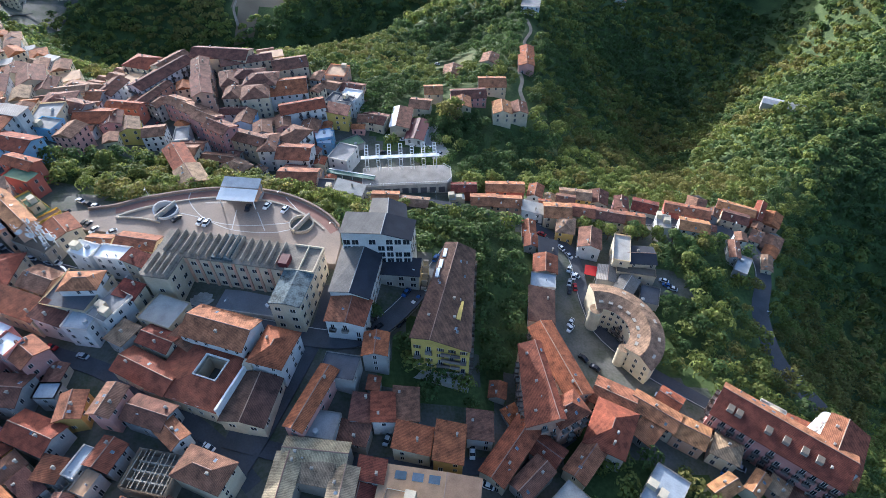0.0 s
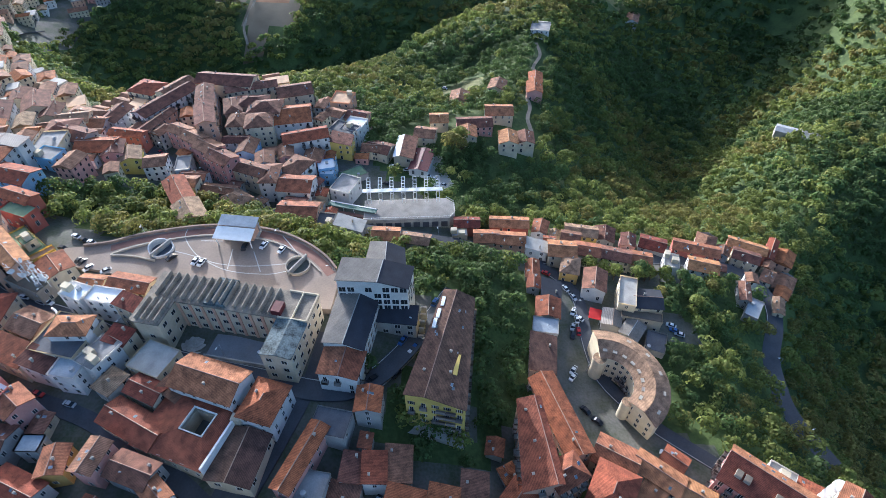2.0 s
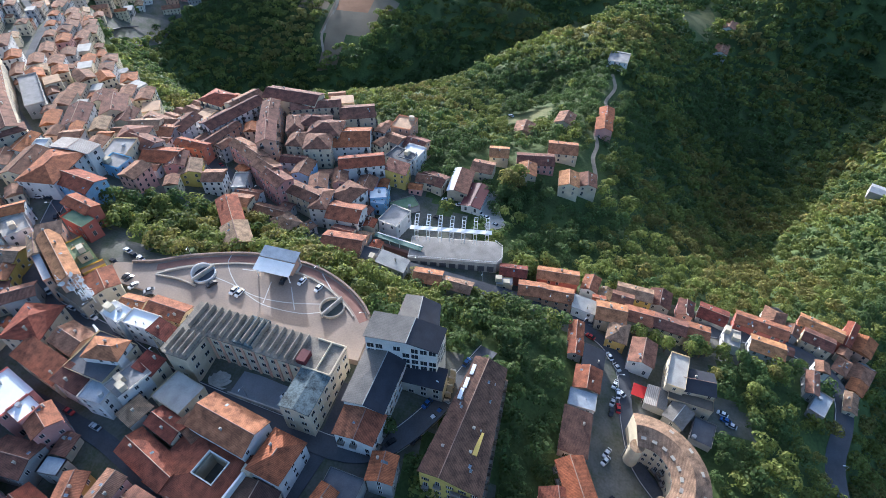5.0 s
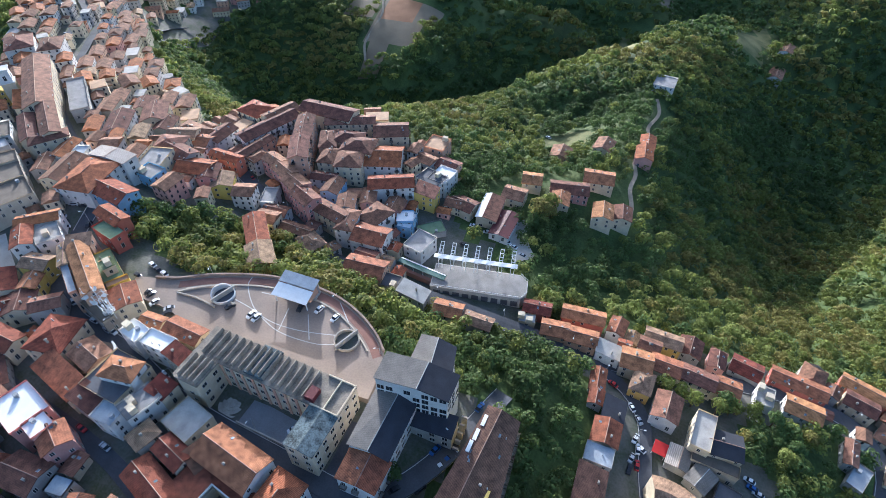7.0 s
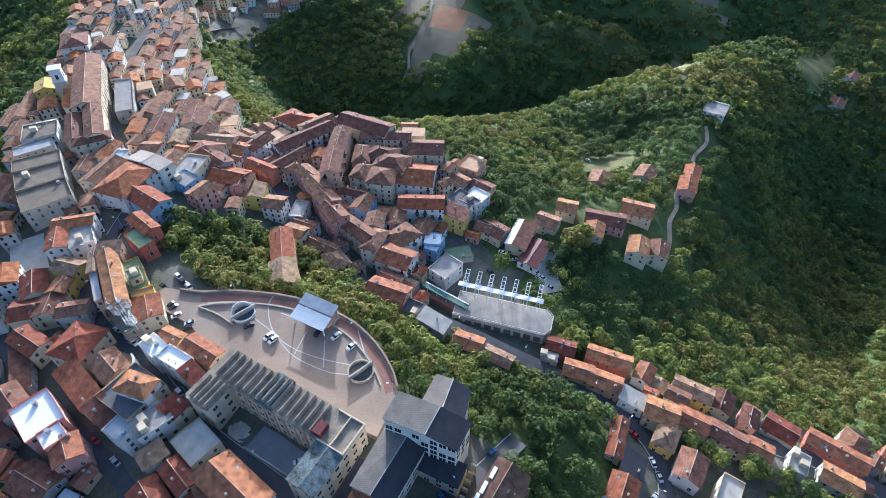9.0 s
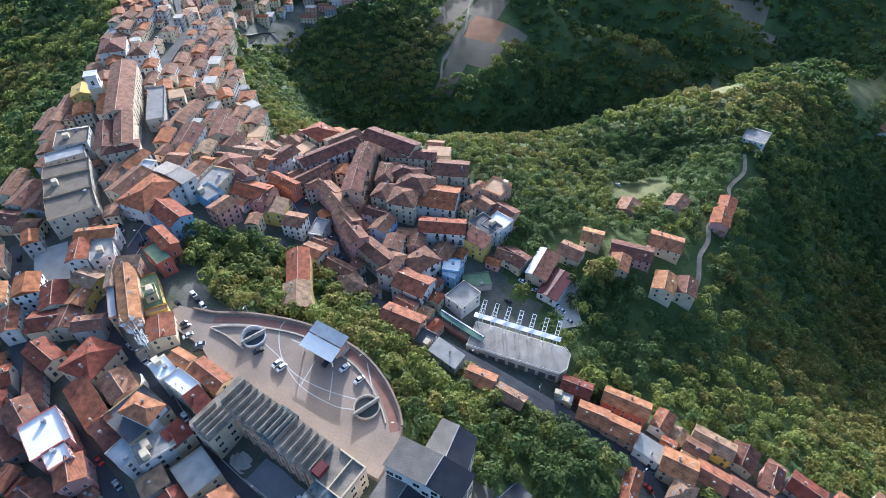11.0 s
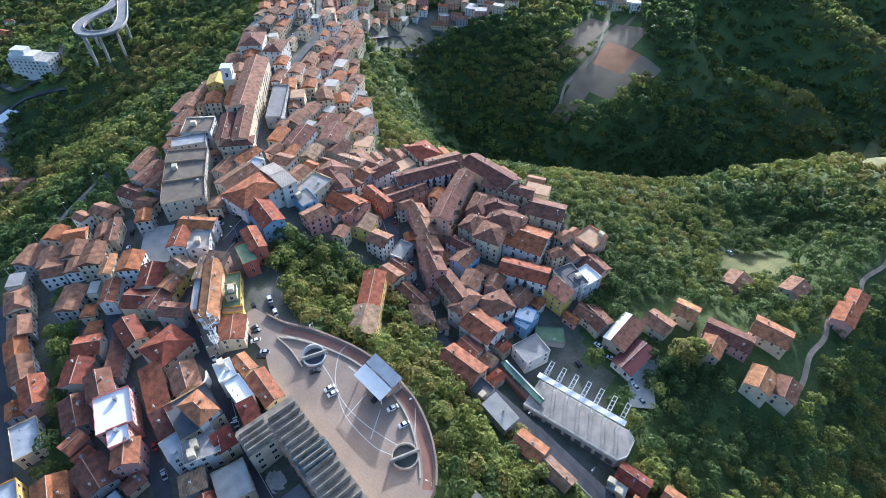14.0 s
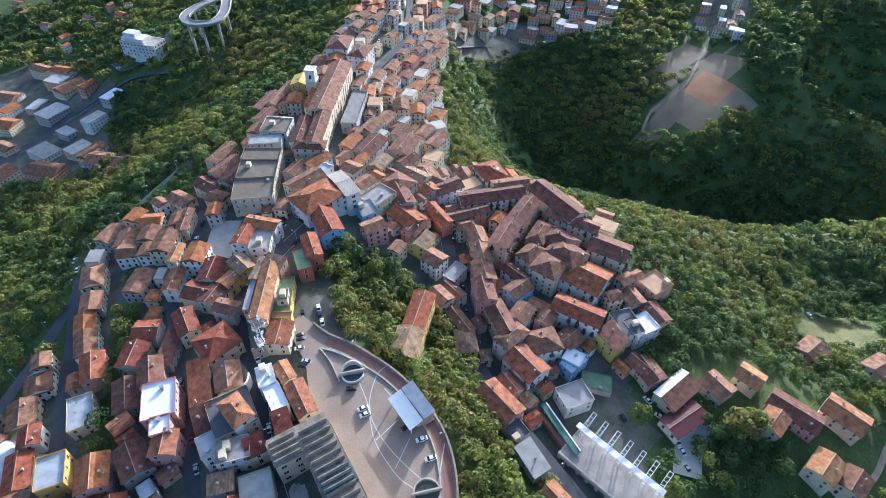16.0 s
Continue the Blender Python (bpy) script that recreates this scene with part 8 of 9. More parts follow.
far_house(-425.2, 401.0, 5.9, 5.2, 138, 4, -13.6, "gable", "orange", "grey")
far_house(-402.5, 435.5, 12.5, 8.2, 142, 6, -25.2, "gable", "orange", "cream")
far_house(-424.6, 411.9, 6.5, 5.2, 140, 6, -12.6, "gable", "brown", "stone")
far_house(-408.3, 430.8, 6.9, 4.5, 138, 6, -19.4, "gable", "terracotta", "cream")
far_house(-438.9, 397.0, 10.2, 8.8, 136, 8, -17.4, "gable", "rose", "cream")
far_house(-421.4, 419.9, 9.6, 9.4, -131, 7, -12.7, "gable", "rose", "salmon")
far_house(-398.5, 445.8, 13.6, 9.4, 142, 9, -34.2, "gable", "terracotta", "white")
far_house(-433.8, 407.4, 10.3, 9.2, 141, 8, -14.3, "gable", "rose", "grey")
far_house(-414.9, 439.0, 7.3, 6.7, 141, 6.5, -20.4, "gable", "rose", "grey")
far_house(-406.7, 453.3, 5.4, 4.4, 138, 6, -33.5, "gable", "terracotta", "ochre")
far_house(-428.9, 429.2, 9.2, 5.9, 139, 9, -13.3, "gable", "terracotta", "ochre")
far_house(-449.5, 406.8, 10.2, 9.8, 139, 6, -17.8, "gable", "brown", "ochre")
far_house(-435.9, 424.1, 10.0, 9.9, -129, 8, -13.2, "gable", "brown", "cream")
far_house(-444.5, 418.3, 13.6, 8.1, 141, 6, -14.7, "gable", "terracotta", "ochre")
far_house(-421.1, 445.7, 9.4, 8.3, 138, 6.5, -21.0, "hip", "terracotta", "cream")
far_house(-415.2, 456.5, 10.1, 9.9, 141, 6.5, -30.1, "gable", "terracotta", "stone")
far_house(-444.1, 428.9, 8.0, 6.8, 142, 8, -13.7, "gable", "brown", "cream")
far_house(-428.5, 450.1, 5.3, 4.9, 136, 5, -20.0, "gable", "rose", "cream")
far_house(-439.2, 438.2, 12.3, 8.3, 140, 7, -13.9, "hip", "brown", "white")
far_house(-462.0, 413.7, 9.1, 8.3, 139, 7, -18.9, "gable", "brown", "salmon")
far_house(-457.1, 423.0, 11.1, 9.6, 140, 7, -16.1, "hip", "rust", "salmon")
far_house(-427.3, 461.1, 12.2, 9.5, 139, 8, -26.0, "gable", "brown", "cream")
far_house(-452.1, 440.9, 9.7, 9.4, 142, 9, -14.1, "gable", "rust", "white")
far_house(-438.1, 458.5, 6.5, 6.5, 141, 6, -20.0, "gable", "orange", "cream")
far_house(-465.9, 427.9, 6.3, 4.8, 135, 6, -16.7, "hip", "rose", "ochre")
far_house(-462.2, 435.3, 6.2, 4.7, 138, 5, -15.2, "hip", "brown", "grey")
far_house(-475.3, 422.1, 9.7, 9.3, -128, 7, -19.5, "gable", "brown", "cream")
far_house(-437.4, 468.7, 9.2, 6.1, 139, 6, -25.0, "gable", "rose", "grey")
far_house(-443.0, 465.5, 5.5, 4.5, 139, 6, -21.2, "gable", "orange", "pink")
far_house(-450.8, 462.4, 12.3, 8.2, 142, 6, -17.5, "gable", "brown", "stone")
far_house(-472.0, 437.8, 10.1, 9.5, 142, 6, -16.2, "gable", "rose", "ochre")
far_house(-459.6, 452.8, 13.7, 8.3, 136, 8, -14.8, "gable", "rose", "pink")
far_house(-446.9, 473.8, 10.4, 9.5, 139, 6.5, -23.3, "gable", "rose", "cream")
far_house(-488.7, 434.2, 11.6, 10.0, 138, 7, -19.4, "gable", "rust", "cream")
far_house(-479.6, 446.5, 11.2, 9.1, 137, 9, -16.3, "gable", "terracotta", "grey")
far_house(-476.0, 453.7, 5.0, 4.6, 141, 5, -15.5, "gable", "brown", "ochre")
far_house(-464.1, 468.4, 7.6, 7.0, 138, 6.5, -16.6, "hip", "orange", "stone")
far_house(-472.6, 461.7, 11.1, 8.5, 140, 6, -15.4, "gable", "terracotta", "white")
far_house(-459.7, 477.8, 11.1, 9.7, 140, 6, -20.4, "gable", "rust", "cream")
far_house(-496.6, 439.7, 5.6, 4.4, 141, 6, -19.8, "gable", "rose", "cream")
far_house(-485.7, 455.8, 9.3, 8.6, 137, 8, -16.3, "gable", "rose", "cream")
far_house(-493.3, 449.3, 11.1, 9.2, 136, 6, -17.9, "gable", "rose", "white")
far_house(-471.3, 476.0, 9.1, 6.4, 139, 6.5, -17.3, "gable", "rose", "grey")
far_house(-481.6, 467.8, 9.8, 9.3, -131, 8, -15.9, "hip", "terracotta", "ochre")
far_house(-469.2, 489.9, 11.2, 8.7, 141, 9, -21.9, "gable", "terracotta", "cream")
far_house(-508.8, 447.3, 11.4, 8.6, 138, 6, -20.7, "gable", "orange", "grey")
far_house(-481.6, 485.3, 12.5, 9.1, 136, 8, -17.9, "gable", "terracotta", "cream")
far_house(-495.8, 469.9, 12.1, 8.4, 140, 6.5, -16.8, "gable", "terracotta", "white")
far_house(-503.8, 461.1, 13.4, 9.5, 138, 6, -18.2, "gable", "orange", "white")
far_house(-489.8, 479.8, 11.0, 9.3, 136, 8, -16.8, "gable", "rose", "white")
far_house(-515.9, 452.6, 5.5, 4.7, 138, 4, -21.1, "gable", "brown", "grey")
far_house(-502.6, 477.0, 6.3, 4.2, 137, 5, -17.3, "gable", "rose", "white")
far_house(-486.8, 497.9, 11.3, 9.6, 136, 7, -20.0, "gable", "brown", "white")
far_house(-517.7, 462.0, 8.8, 6.8, 139, 8, -20.3, "gable", "orange", "white")
far_house(-498.4, 490.5, 11.5, 8.9, 136, 6, -17.6, "gable", "sandy", "stone")
far_house(-512.9, 473.6, 12.5, 9.7, 142, 9, -18.5, "gable", "brown", "white")
far_house(-528.2, 460.0, 13.5, 9.2, 136, 8, -22.4, "gable", "orange", "salmon")
far_house(-495.3, 502.4, 5.1, 5.0, 138, 5, -19.6, "gable", "rust", "cream")
far_house(-523.8, 468.4, 5.2, 5.0, -129, 6, -20.7, "gable", "rose", "cream")
far_house(-513.9, 486.7, 11.8, 8.2, 139, 8, -18.3, "hip", "brown", "salmon")
far_house(-523.2, 482.3, 11.5, 9.9, 140, 9, -19.6, "gable", "rose", "salmon")
far_house(-504.6, 506.1, 9.3, 6.9, 136, 6, -19.3, "gable", "rose", "cream")
far_house(-510.8, 499.4, 10.3, 9.5, 137, 6.5, -18.4, "gable", "rust", "white")
far_house(-537.5, 474.7, 12.1, 9.9, 140, 6, -22.6, "hip", "rust", "grey")
far_house(-524.4, 498.0, 11.9, 8.9, 138, 7, -19.5, "gable", "terracotta", "grey")
far_house(-516.1, 514.2, 12.5, 8.9, 140, 6.5, -19.8, "gable", "brown", "ochre")
far_house(-535.7, 492.2, 10.6, 9.0, 140, 6.5, -21.4, "gable", "orange", "white")
far_house(-524.7, 510.0, 9.7, 6.9, 136, 8, -20.0, "gable", "brown", "grey")
far_house(-535.3, 501.3, 4.7, 4.6, 141, 4, -21.3, "gable", "terracotta", "white")
far_house(-548.5, 486.1, 9.1, 8.0, 141, 8, -24.1, "gable", "terracotta", "grey")
far_house(-556.8, 478.8, 11.6, 8.9, 139, 7, -26.3, "gable", "orange", "cream")
far_house(-532.2, 150.1, 19.5, 11.8, 113, 10, -101.9, "flat", "pale_flat", "white")
far_house(-549.5, 126.4, 17.6, 11.0, 18, 6, -111.1, "flat", "zinc", "grey")
far_house(-484.2, 96.2, 26.6, 18.8, 37, 10, -106.7, "gable", "rust", "salmon")
far_house(-685.9, 98.7, 25.4, 20.5, 39, 6, -125.2, "gable", "rose", "white")
far_house(-477.9, 132.3, 23.0, 12.8, 124, 9, -100.4, "gable", "rust", "cream")
far_house(-672.2, 147.9, 20.9, 16.6, 32, 9, -119.2, "flat", "zinc", "salmon")
far_house(-534.8, 102.8, 25.9, 18.4, 19, 6, -114.3, "flat", "grey_flat", "white")
far_house(-512.1, 65.3, 23.0, 17.9, 117, 10, -113.0, "gable", "rust", "cream")
far_house(-552.5, 174.9, 20.0, 11.0, 118, 6, -92.2, "flat", "white_flat", "grey")
far_house(-642.7, 153.6, 27.7, 21.3, 108, 6, -114.2, "gable", "rose", "cream")
far_house(-504.6, 126.0, 19.3, 15.1, 108, 7, -106.0, "flat", "pale_flat", "ochre")
far_house(-641.2, 118.8, 20.3, 11.7, 129, 6, -121.7, "flat", "zinc", "grey")
far_house(-603.9, 165.2, 17.6, 10.1, 112, 9, -102.7, "gable", "terracotta", "pink")
far_house(-601.8, 126.5, 25.4, 20.6, 112, 9, -116.9, "flat", "zinc", "grey")
far_house(-575.2, 76.2, 20.0, 12.5, 23, 7, -120.2, "gable", "rose", "ochre")
far_house(-620.6, 83.2, 31.9, 18.6, 39, 10, -123.3, "gable", "terracotta", "ochre")
far_house(-451.4, 138.0, 31.4, 18.0, 40, 6, -94.4, "gable", "rose", "grey")
far_house(-688.0, 158.5, 21.3, 15.0, 35, 9, -118.4, "gable", "terracotta", "white")
far_house(-655.0, 95.0, 18.0, 14.7, 118, 7, -124.4, "gable", "terracotta", "white")
far_house(-715.1, 142.2, 21.7, 14.1, 26, 10, -122.6, "gable", "rose", "ochre")
far_house(-915.7, 166.5, 11.9, 8.5, 27, 9, -115.6, "gable", "orange", "pink")
far_house(-834.4, 197.8, 13.1, 8.7, 28, 6, -117.9, "gable", "rose", "salmon")
far_house(-766.1, 251.2, 12.9, 10.8, 19, 9, -105.6, "gable", "terracotta", "pink")
far_house(-789.3, 267.7, 9.3, 5.2, 37, 9, -103.8, "gable", "terracotta", "white")
far_house(-814.9, 252.3, 9.1, 7.6, 111, 9, -108.5, "gable", "terracotta", "salmon")
far_house(-753.8, 178.0, 9.7, 6.5, 113, 10, -120.1, "gable", "terracotta", "white")
far_house(-829.2, 176.8, 11.9, 9.4, 36, 10, -120.2, "gable", "rose", "cream")
far_house(-891.7, 165.1, 11.4, 7.5, 112, 6, -117.0, "gable", "rose", "grey")
far_house(-812.8, 222.4, 12.4, 8.4, 26, 7, -114.8, "gable", "orange", "white")
far_house(-792.9, 184.9, 13.3, 10.4, 121, 6, -121.1, "gable", "terracotta", "ochre")
far_house(-765.7, 162.2, 10.5, 8.0, 36, 7, -122.3, "gable", "terracotta", "grey")
far_house(-774.5, 226.5, 11.9, 7.3, 35, 7, -112.3, "gable", "rose", "cream")
far_house(-411.2, 571.1, 16.1, 12.3, 121, 10, -73.7, "gable", "brown", "pink")
far_house(-324.5, 594.1, 11.5, 8.0, 20, 10, -67.5, "flat", "grey_flat", "cream")
far_house(-349.2, 648.6, 11.7, 6.4, 113, 10, -64.0, "gable", "terracotta", "cream")
far_house(-370.8, 551.3, 16.8, 10.4, 28, 7, -83.4, "gable", "brown", "cream")
far_house(-370.4, 619.2, 11.5, 7.9, 35, 6, -67.6, "flat", "grey_flat", "stone")
far_house(-368.2, 633.3, 10.7, 7.1, 23, 6, -65.5, "gable", "terracotta", "grey")
far_house(-383.2, 589.9, 16.1, 10.1, 21, 7, -74.4, "gable", "sandy", "salmon")
far_house(-406.0, 504.9, 13.0, 9.5, 24, 10, -62.5, "gable", "sandy", "ochre")
far_house(-383.8, 603.3, 11.2, 7.7, 128, 7, -71.5, "gable", "sandy", "stone")
far_house(-410.1, 548.9, 12.4, 9.1, 121, 9, -72.4, "gable", "terracotta", "cream")
far_house(-384.5, 452.7, 11.3, 8.7, 126, 7, -49.7, "gable", "sandy", "stone")
far_house(-351.7, 566.1, 12.7, 7.6, 36, 7, -76.5, "gable", "rose", "grey")
far_house(-423.3, 503.2, 15.9, 10.2, 37, 9, -50.0, "gable", "brown", "pink")
far_house(-422.8, 520.5, 12.0, 7.2, 35, 9, -57.4, "gable", "rose", "cream")
far_house(-398.8, 488.0, 14.0, 9.9, 30, 6, -59.9, "gable", "rose", "salmon")
far_house(-407.7, 526.7, 12.8, 9.4, 110, 9, -69.0, "gable", "sandy", "ochre")
far_house(-407.2, 589.6, 16.1, 8.9, 23, 10, -73.5, "flat", "grey_flat", "ochre")
far_house(-386.1, 575.7, 11.1, 6.6, 28, 10, -77.6, "gable", "terracotta", "stone")
far_house(-321.4, 615.9, 13.2, 7.7, 18, 9, -66.6, "gable", "brown", "ochre")
far_house(-349.2, 633.1, 13.8, 11.6, 35, 6, -64.9, "gable", "terracotta", "cream")
far_house(-427.4, 541.2, 15.9, 11.2, 110, 9, -61.3, "flat", "grey_flat", "stone")
far_house(-415.9, 603.2, 15.1, 8.4, 130, 7, -70.0, "gable", "terracotta", "white")
far_house(-393.6, 516.4, 12.8, 9.5, 116, 9, -75.1, "flat", "grey_flat", "grey")
far_house(-398.8, 556.0, 11.4, 8.8, 121, 10, -78.2, "gable", "terracotta", "white")
far_house(-352.8, 583.9, 16.0, 10.2, 109, 9, -72.1, "flat", "grey_flat", "white")
far_house(-368.3, 592.2, 10.6, 7.0, 123, 9, -72.6, "gable", "rose", "cream")
far_house(-380.7, 627.8, 10.5, 5.9, 117, 7, -66.7, "gable", "terracotta", "white")
far_house(-405.1, 472.8, 10.5, 8.3, 38, 7, -46.7, "gable", "sandy", "grey")
far_house(-390.8, 619.5, 14.0, 10.0, 31, 10, -68.4, "gable", "terracotta", "cream")
far_house(-397.9, 465.7, 10.0, 7.1, 28, 10, -47.8, "gable", "rose", "grey")
far_house(-387.2, 470.0, 10.4, 7.6, 125, 6, -59.0, "gable", "rose", "cream")
far_house(-424.7, 579.1, 10.4, 8.5, 37, 6, -68.5, "flat", "grey_flat", "white")
far_house(-356.2, 611.3, 13.1, 8.5, 24, 10, -67.6, "gable", "terracotta", "grey")
far_house(-414.8, 485.8, 12.1, 9.7, 17, 6, -47.1, "flat", "grey_flat", "cream")
far_house(-363.3, 571.6, 11.5, 6.6, 18, 7, -77.0, "gable", "brown", "pink")
far_house(-331.1, 627.2, 10.1, 6.1, 22, 6, -65.6, "gable", "brown", "grey")
far_house(-427.7, 564.7, 12.1, 9.4, 20, 6, -65.8, "gable", "rose", "grey")
far_house(-397.7, 539.9, 11.7, 8.0, 117, 7, -77.6, "gable", "sandy", "white")
far_house(-335.6, 577.3, 13.0, 10.4, 35, 10, -70.2, "flat", "grey_flat", "pink")
far_house(-339.8, 599.4, 11.5, 7.8, 24, 7, -67.5, "gable", "terracotta", "ochre")
far_house(-338.4, 587.8, 10.4, 6.7, 28, 7, -68.9, "gable", "rose", "cream")
far_house(-335.3, 645.8, 11.7, 9.7, 26, 7, -64.8, "flat", "grey_flat", "cream")
far_house(-362.5, 647.6, 11.7, 7.1, 29, 9, -63.8, "gable", "sandy", "grey")
far_house(-346.2, 665.7, 14.4, 9.0, 125, 7, -63.5, "gable", "sandy", "grey")
far_house(-374.7, 562.7, 11.6, 7.1, 25, 9, -80.5, "flat", "grey_flat", "salmon")
far_house(-391.4, 504.0, 10.3, 6.8, 24, 10, -72.5, "gable", "terracotta", "cream")
far_house(-401.9, 608.1, 10.7, 7.2, 39, 7, -70.4, "gable", "brown", "cream")
far_house(-394.5, 598.3, 11.0, 8.1, 123, 7, -72.7, "gable", "terracotta", "cream")
far_house(-355.9, 430.1, 12.5, 7.1, 29, 6, -53.8, "gable", "brown", "grey")
far_house(-211.8, 691.2, 10.1, 7.5, 27, 10, -65.0, "flat", "white_flat", "white")
far_house(-233.9, 733.7, 13.7, 9.3, 122, 6, -61.6, "gable", "sandy", "cream")
far_house(-270.9, 731.0, 9.9, 6.8, 35, 10, -65.9, "flat", "white_flat", "pink")
far_house(-275.1, 742.2, 9.7, 7.7, 19, 7, -62.9, "gable", "rose", "grey")
far_house(-263.5, 711.7, 10.8, 7.2, 19, 6, -70.0, "gable", "rose", "grey")
far_house(-253.5, 735.3, 10.5, 6.4, 113, 9, -64.3, "flat", "white_flat", "cream")
far_house(-231.4, 692.5, 13.2, 9.8, 19, 9, -68.6, "gable", "sandy", "cream")
far_house(-253.2, 695.0, 10.0, 6.6, 36, 7, -70.8, "gable", "rose", "white")
far_house(-218.7, 699.0, 12.8, 9.3, 20, 7, -65.1, "flat", "white_flat", "grey")
far_house(-229.7, 713.7, 12.4, 10.5, 115, 6, -65.0, "gable", "sandy", "white")
far_house(-242.8, 718.0, 9.1, 7.1, 114, 6, -66.9, "flat", "white_flat", "ochre")
far_house(-248.5, 754.5, 9.3, 7.5, 122, 10, -58.7, "flat", "white_flat", "cream")

if FAR["f"]:
    me = bpy.data.meshes.new("back_row_houses")
    me.from_pydata(FAR["v"], [], FAR["f"])
    for k in FAR_MATS:
        me.materials.append(MAT[k])
    me.polygons.foreach_set("material_index", FAR["m"])
    tagged(new("back_row_houses", me), "crowded tiled houses of the far town", "houses", kind="stuff")


# ---- trees ----
FAR_SPOTS = [(v[0], v[1], 7.0) for v in FAR["v"][::24]]
def crown_mesh(name, seed, r, tall, leaves, size, mats, lobes=7):
    """Leaves in tufts round several boughs; the tufts leave gaps."""
    rnd = np.random.default_rng(seed)
    ang = np.arange(lobes) * 2.4 + rnd.uniform(-0.5, 0.5, lobes)
    out = r * np.sqrt((np.arange(lobes) + 0.15) / lobes) * 0.72
    c = np.stack([out * np.cos(ang), out * np.sin(ang), tall * (0.68 - 0.36 * (out / r) ** 2) + rnd.uniform(-0.08, 0.08, lobes) * tall], 1)
    rad = rnd.uniform(0.36, 0.54, lobes) * r
    k = rnd.choice(lobes, leaves, p=rad ** 2 / (rad ** 2).sum())
    d = rnd.normal(0, 1, (leaves, 3))
    d /= np.linalg.norm(d, axis=1)[:, None]
    d[:, 2] = np.where(d[:, 2] < -0.25, -d[:, 2], d[:, 2])
    p = c[k] + d * (rad[k] * rnd.uniform(0.86, 1.06, leaves))[:, None]
    u = np.cross(d + rnd.normal(0, 0.16, d.shape), rnd.normal(0, 1, d.shape))
    u /= np.linalg.norm(u, axis=1)[:, None]
    v = np.cross(d + rnd.normal(0, 0.16, d.shape), u)
    v /= np.linalg.norm(v, axis=1)[:, None]
    s = size * rnd.uniform(0.6, 1.25, leaves)[:, None]
    bend = d * s * 0.25
    verts = np.stack([p - u * s, p - v * s * 0.7 + bend, p + u * s, p + v * s * 0.8 + bend * 0.5], 1).reshape(-1, 3)
    return verts, np.arange(leaves * 4).reshape(-1, 4)


def leaf_object(name, verts, faces, mats, slots=None):
    me = bpy.data.meshes.new(name)
    me.vertices.add(len(verts))
    me.vertices.foreach_set("co", verts.astype(np.float32).ravel())
    me.loops.add(faces.size)
    me.loops.foreach_set("vertex_index", faces.astype(np.int32).ravel())
    me.polygons.add(len(faces))
    me.polygons.foreach_set("loop_start", np.arange(0, faces.size, 4, dtype=np.int32))
    for m in mats:
        me.materials.append(MAT[m])
    if slots is not None:
        me.polygons.foreach_set("material_index", slots.astype(np.int32))
    me.update(calc_edges=True)
    return me


def woods(name, pts, size, templates, label, seed):
    """One sheet of wood from tree crowns set down at many places."""
    rnd = np.random.default_rng(seed)
    vs, fs, ms, at = [], [], [], 0
    z = heights(pts)
    for (x, y), h in zip(pts, z):
        v, f = templates[rnd.integers(len(templates))]
        a, s = rnd.uniform(0, 6.283), size * rnd.uniform(0.65, 1.35)
        ca, sa = math.cos(a) * s, math.sin(a) * s
        w = np.stack([v[:, 0] * ca - v[:, 1] * sa + x, v[:, 0] * sa + v[:, 1] * ca + y, v[:, 2] * s * rnd.uniform(0.85, 1.2) + h - 0.6], 1)
        vs.append(w)
        fs.append(f + at)
        at += len(w)
        n = 0.5 + 0.5 * math.sin(x * 0.021 + 1.3 * math.sin(y * 0.017)) * math.cos(y * 0.023) + rnd.normal(0, 0.18)
        ms.append(np.full(len(f), 2 if n > 0.85 else 0 if n > 0.42 else 1))
    me = leaf_object(name, np.concatenate(vs), np.concatenate(fs), ("leaf", "leaf_dark", "leaf_gold"), np.concatenate(ms))
    tagged(new(name, me), label, "woodland", kind="stuff")


def scatter(x0, x1, y0, y1, gap, seed):
    rnd = np.random.default_rng(seed)
    xs, ys = np.meshgrid(np.arange(x0, x1, gap), np.arange(y0, y1, gap))
    p = np.stack([xs.ravel(), ys.ravel()], 1)
    return p + rnd.uniform(-0.45, 0.45, p.shape) * gap


def bare(p):
    """Where no wood stands: town, fields, roads."""
    out = np.zeros(len(p), bool)
    for poly in TOWN + fields["field"] + fields["stubble"] + fields["meadow"]:
        out |= inside(poly, p)
    for poly in SLOPE_TREES:
        out &= ~inside(poly, p)
    out |= inside([(x * 1.03 + 2.6, y * 1.03 - 3.6) for x, y in ARC + SQUARE], p)
    out |= inside(HILL_GARDENS, p)
    out |= inside([(-40, 197), (6, 199), (8, 215), (-38, 216)], p)
    for k, pts in ROADS.items():
        for (ax, ay), (bx, by) in zip(pts, pts[1:]):
            d = np.array((bx - ax, by - ay))
            t = np.clip(((p - (ax, ay)) @ d) / (d @ d), 0, 1)
            out |= np.linalg.norm(p - (np.array((ax, ay)) + t[:, None] * d), axis=1) < 4.6
    for ox, oy, orad in HOUSE_SPOTS:
        out |= np.hypot(p[:, 0] - ox, p[:, 1] - oy) < orad * 0.75
    return out


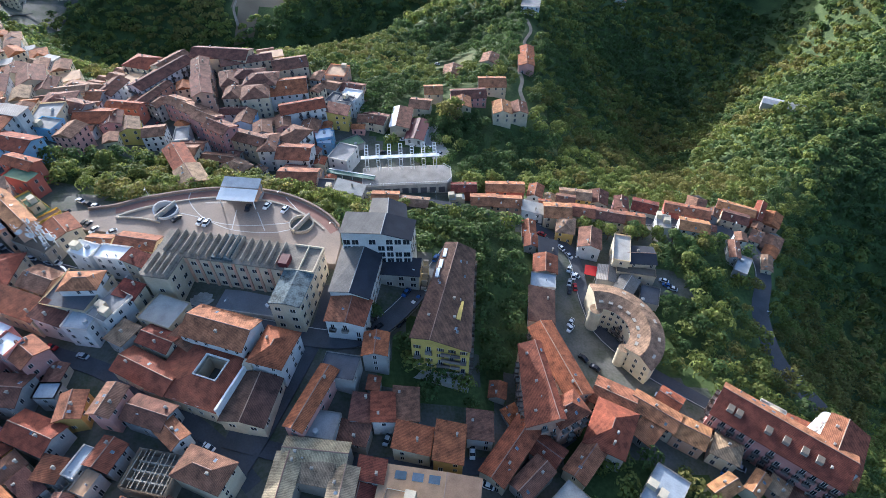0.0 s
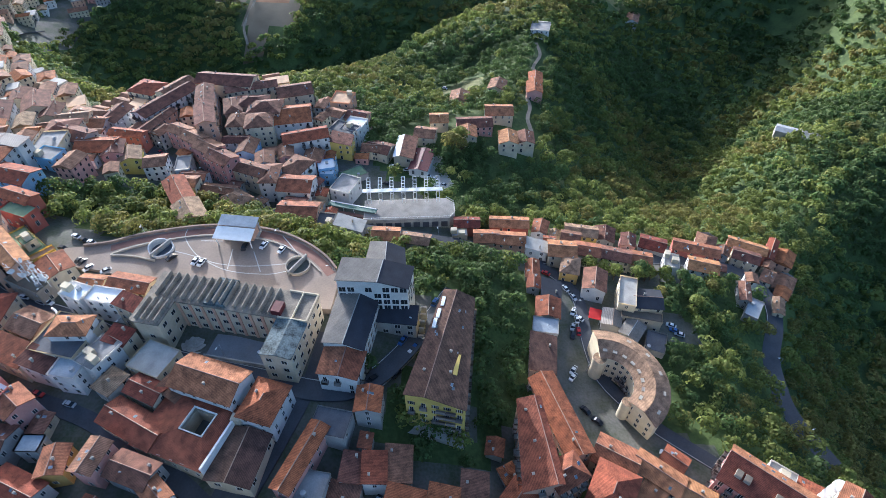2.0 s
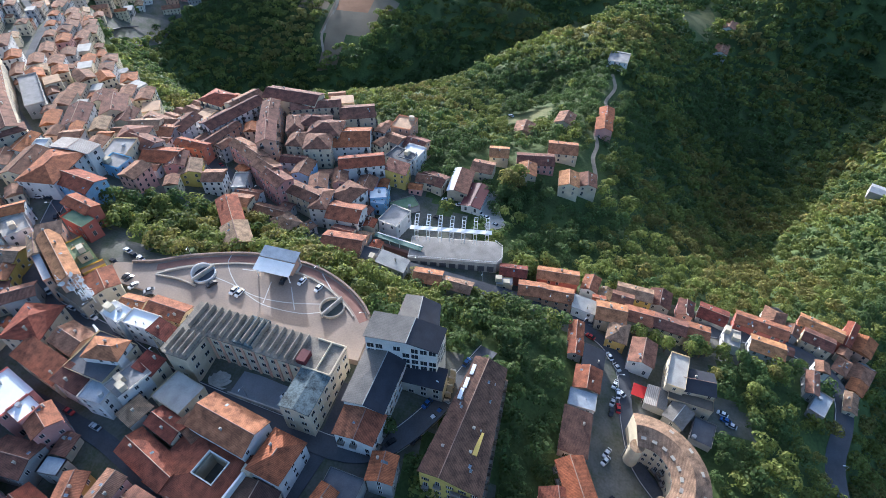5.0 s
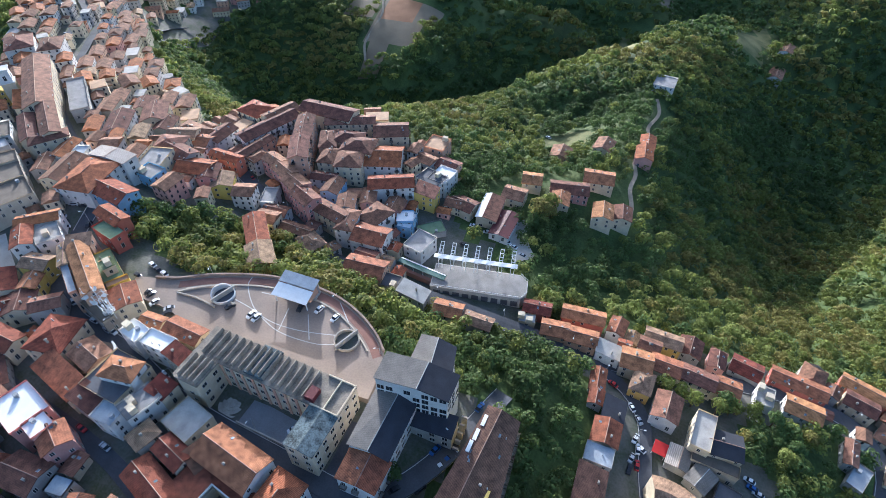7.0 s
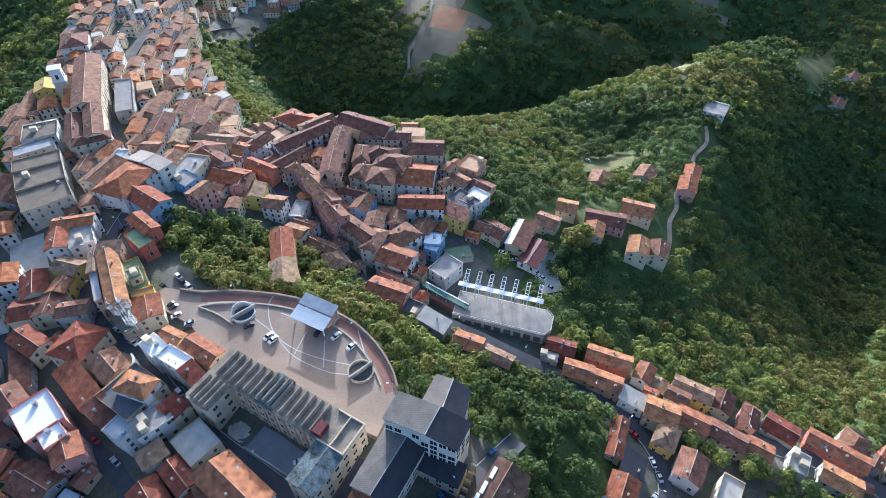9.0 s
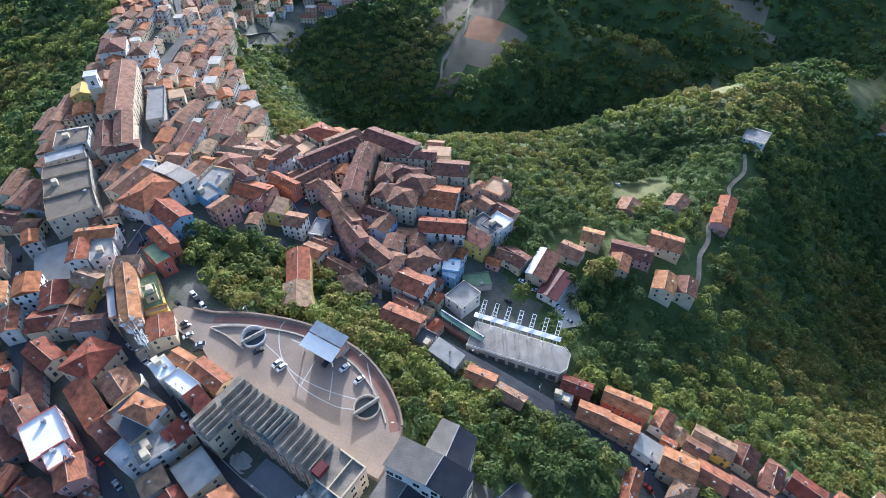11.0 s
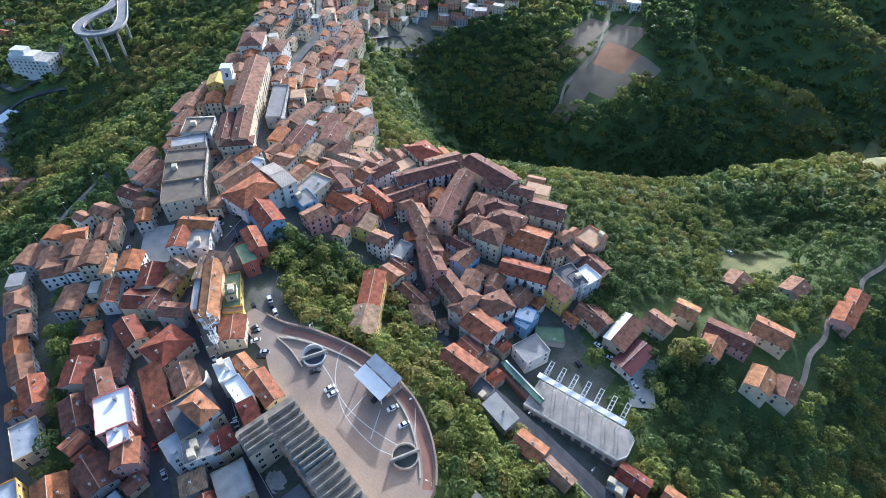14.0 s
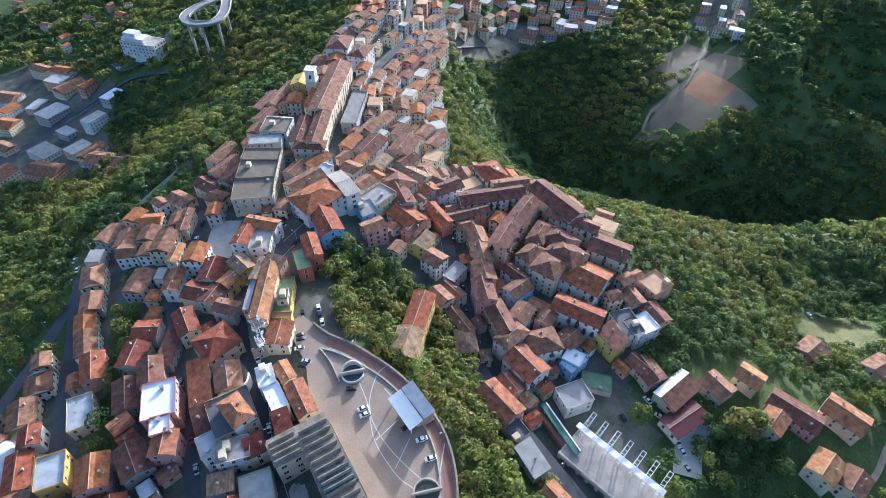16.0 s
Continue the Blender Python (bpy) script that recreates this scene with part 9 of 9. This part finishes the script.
HOUSE_SPOTS = FAR_SPOTS + [(o.location.x, o.location.y, 9.0) for o in scene.objects if o.parent is None and o.type == "EMPTY"]
near_t = [crown_mesh("crown", 11 + i, 3.7, 6.4, 205, 0.52, ()) for i in range(5)]
far_t = [crown_mesh("crown", 31 + i, 4.4, 6.8, 78, 0.95, (), 6) for i in range(5)]
p = scatter(-330, 330, -10, 460, 6.2, 5)
p = p[(p[:, 0] < 0.95 * p[:, 1] + 150) & ((p[:, 1] > 30) | (p[:, 0] < -130)) & (np.hypot(p[:, 0] + 40, p[:, 1] - 200) < 260)]
more = scatter(-170, 20, 140, 215, 5.6, 8)
p = np.concatenate([p, more, scatter(-330, -180, 310, 400, 4.4, 9)])
p_near = p[~bare(p)]
woods("wood_near", p_near, 1.0, near_t, "green broadleaf trees and scrub on the steep slopes", 3)
rough_t = [crown_mesh("crown", 51 + i, 5.6, 7.6, 40, 1.75, (), 6) for i in range(5)]
for gap, kinds, r0, r1, seed, name in ((6.9, far_t, 260, 460, 6, "wood_far"), (10.6, rough_t, 460, 2000, 7, "wood_distant")):
    p = scatter(-900, 640, -40, 1050, gap, seed)
    r = np.hypot(p[:, 0] + 40, p[:, 1] - 200)
    p = p[(p[:, 0] < 0.95 * p[:, 1] + 150) & ((p[:, 1] > 40) | (p[:, 0] < -130)) & (r >= r0) & (r < r1)]
    woods(name, p[~bare(p)], 1.05, kinds, "dense green woodland on the far hills and gorges", seed)


# ---- single trees in gardens and yards ----
TREE_PARTS = []
for i in range(4):
    v, f = crown_mesh("crown", 61 + i, 2.9, 5.2, 520, 0.36, (), 9)
    v = v + (0, 0, 1.6)
    crown = leaf_object("crown", v, f, ("leaf", "leaf_dark", "leaf_gold"), np.full(len(f), (0, 1, 0, 2)[i]))
    bm = bmesh.new()
    rnd = random.Random(i)
    beam(bm, (0, 0, -0.6), (0.1, 0, 1.8), 0.26, 0, 7)
    for k in range(5):
        a = k * 1.26 + rnd.uniform(-0.3, 0.3)
        beam(bm, (0.1, 0, 1.5), (1.5 * math.cos(a), 1.5 * math.sin(a), 3.6 + rnd.uniform(-0.4, 0.8)), 0.11, 0, 5)
    TREE_PARTS.append((mesh_of("trunk", bm, "bark"), crown))
TREE_N = [0]


def tree(x, y, s):
    TREE_N[0] += 1
    own = anchor("tree", x, y, ground(x, y), 73 * TREE_N[0] % 360, "leafy green broadleaf tree in a yard", "tree", "garden trees")
    own.scale = (s, s, s * 1.1)
    for name, me in zip(("trunk", "crown"), TREE_PARTS[TREE_N[0] % 4]):
        part(name, me, (), own)


tree(-21.4, 104.4, 0.97)
tree(6.8, 271.0, 1.9)
tree(1.5, 264.5, 2.0)
tree(0.3, 264.3, 1.14)
tree(13.2, 266.6, 1.16)
tree(106.1, 158.8, 1.30)
tree(118.2, 172.9, 1.10)
tree(88.8, 174.9, 1.26)
tree(111.2, 165.6, 1.15)
tree(102.8, 116.3, 1.08)
tree(-109.7, 198.9, 1.07)
tree(-146.9, 191.9, 1.25)
tree(-135.2, 179.2, 0.94)
tree(-222.0, 230.4, 0.81)
tree(-239.1, 161.5, 1.04)
tree(-7.9, 259.4, 0.80)
tree(-0.5, 256.0, 1.13)
tree(-198.5, 93.8, 1.23)
tree(-161.5, 79.3, 1.00)
tree(63.0, 176.9, 1.26)
tree(69.9, 175.6, 0.84)
tree(74.3, 173.5, 1.27)
tree(91.4, 175.9, 0.86)
tree(99.9, 181.1, 0.82)
tree(105.4, 175.7, 1.24)
tree(113.0, 175.5, 0.89)
tree(91.7, 163.2, 1.07)
tree(98.0, 165.2, 0.86)
tree(105.3, 166.0, 0.86)
tree(83.4, 173.1, 1.27)
tree(7.5, 266.6, 1.32)
tree(69.9, 176.3, 1.14)
tree(86.6, 177.1, 1.34)
tree(96.7, 177.1, 1.06)
tree(-98.7, 190.6, 0.92)
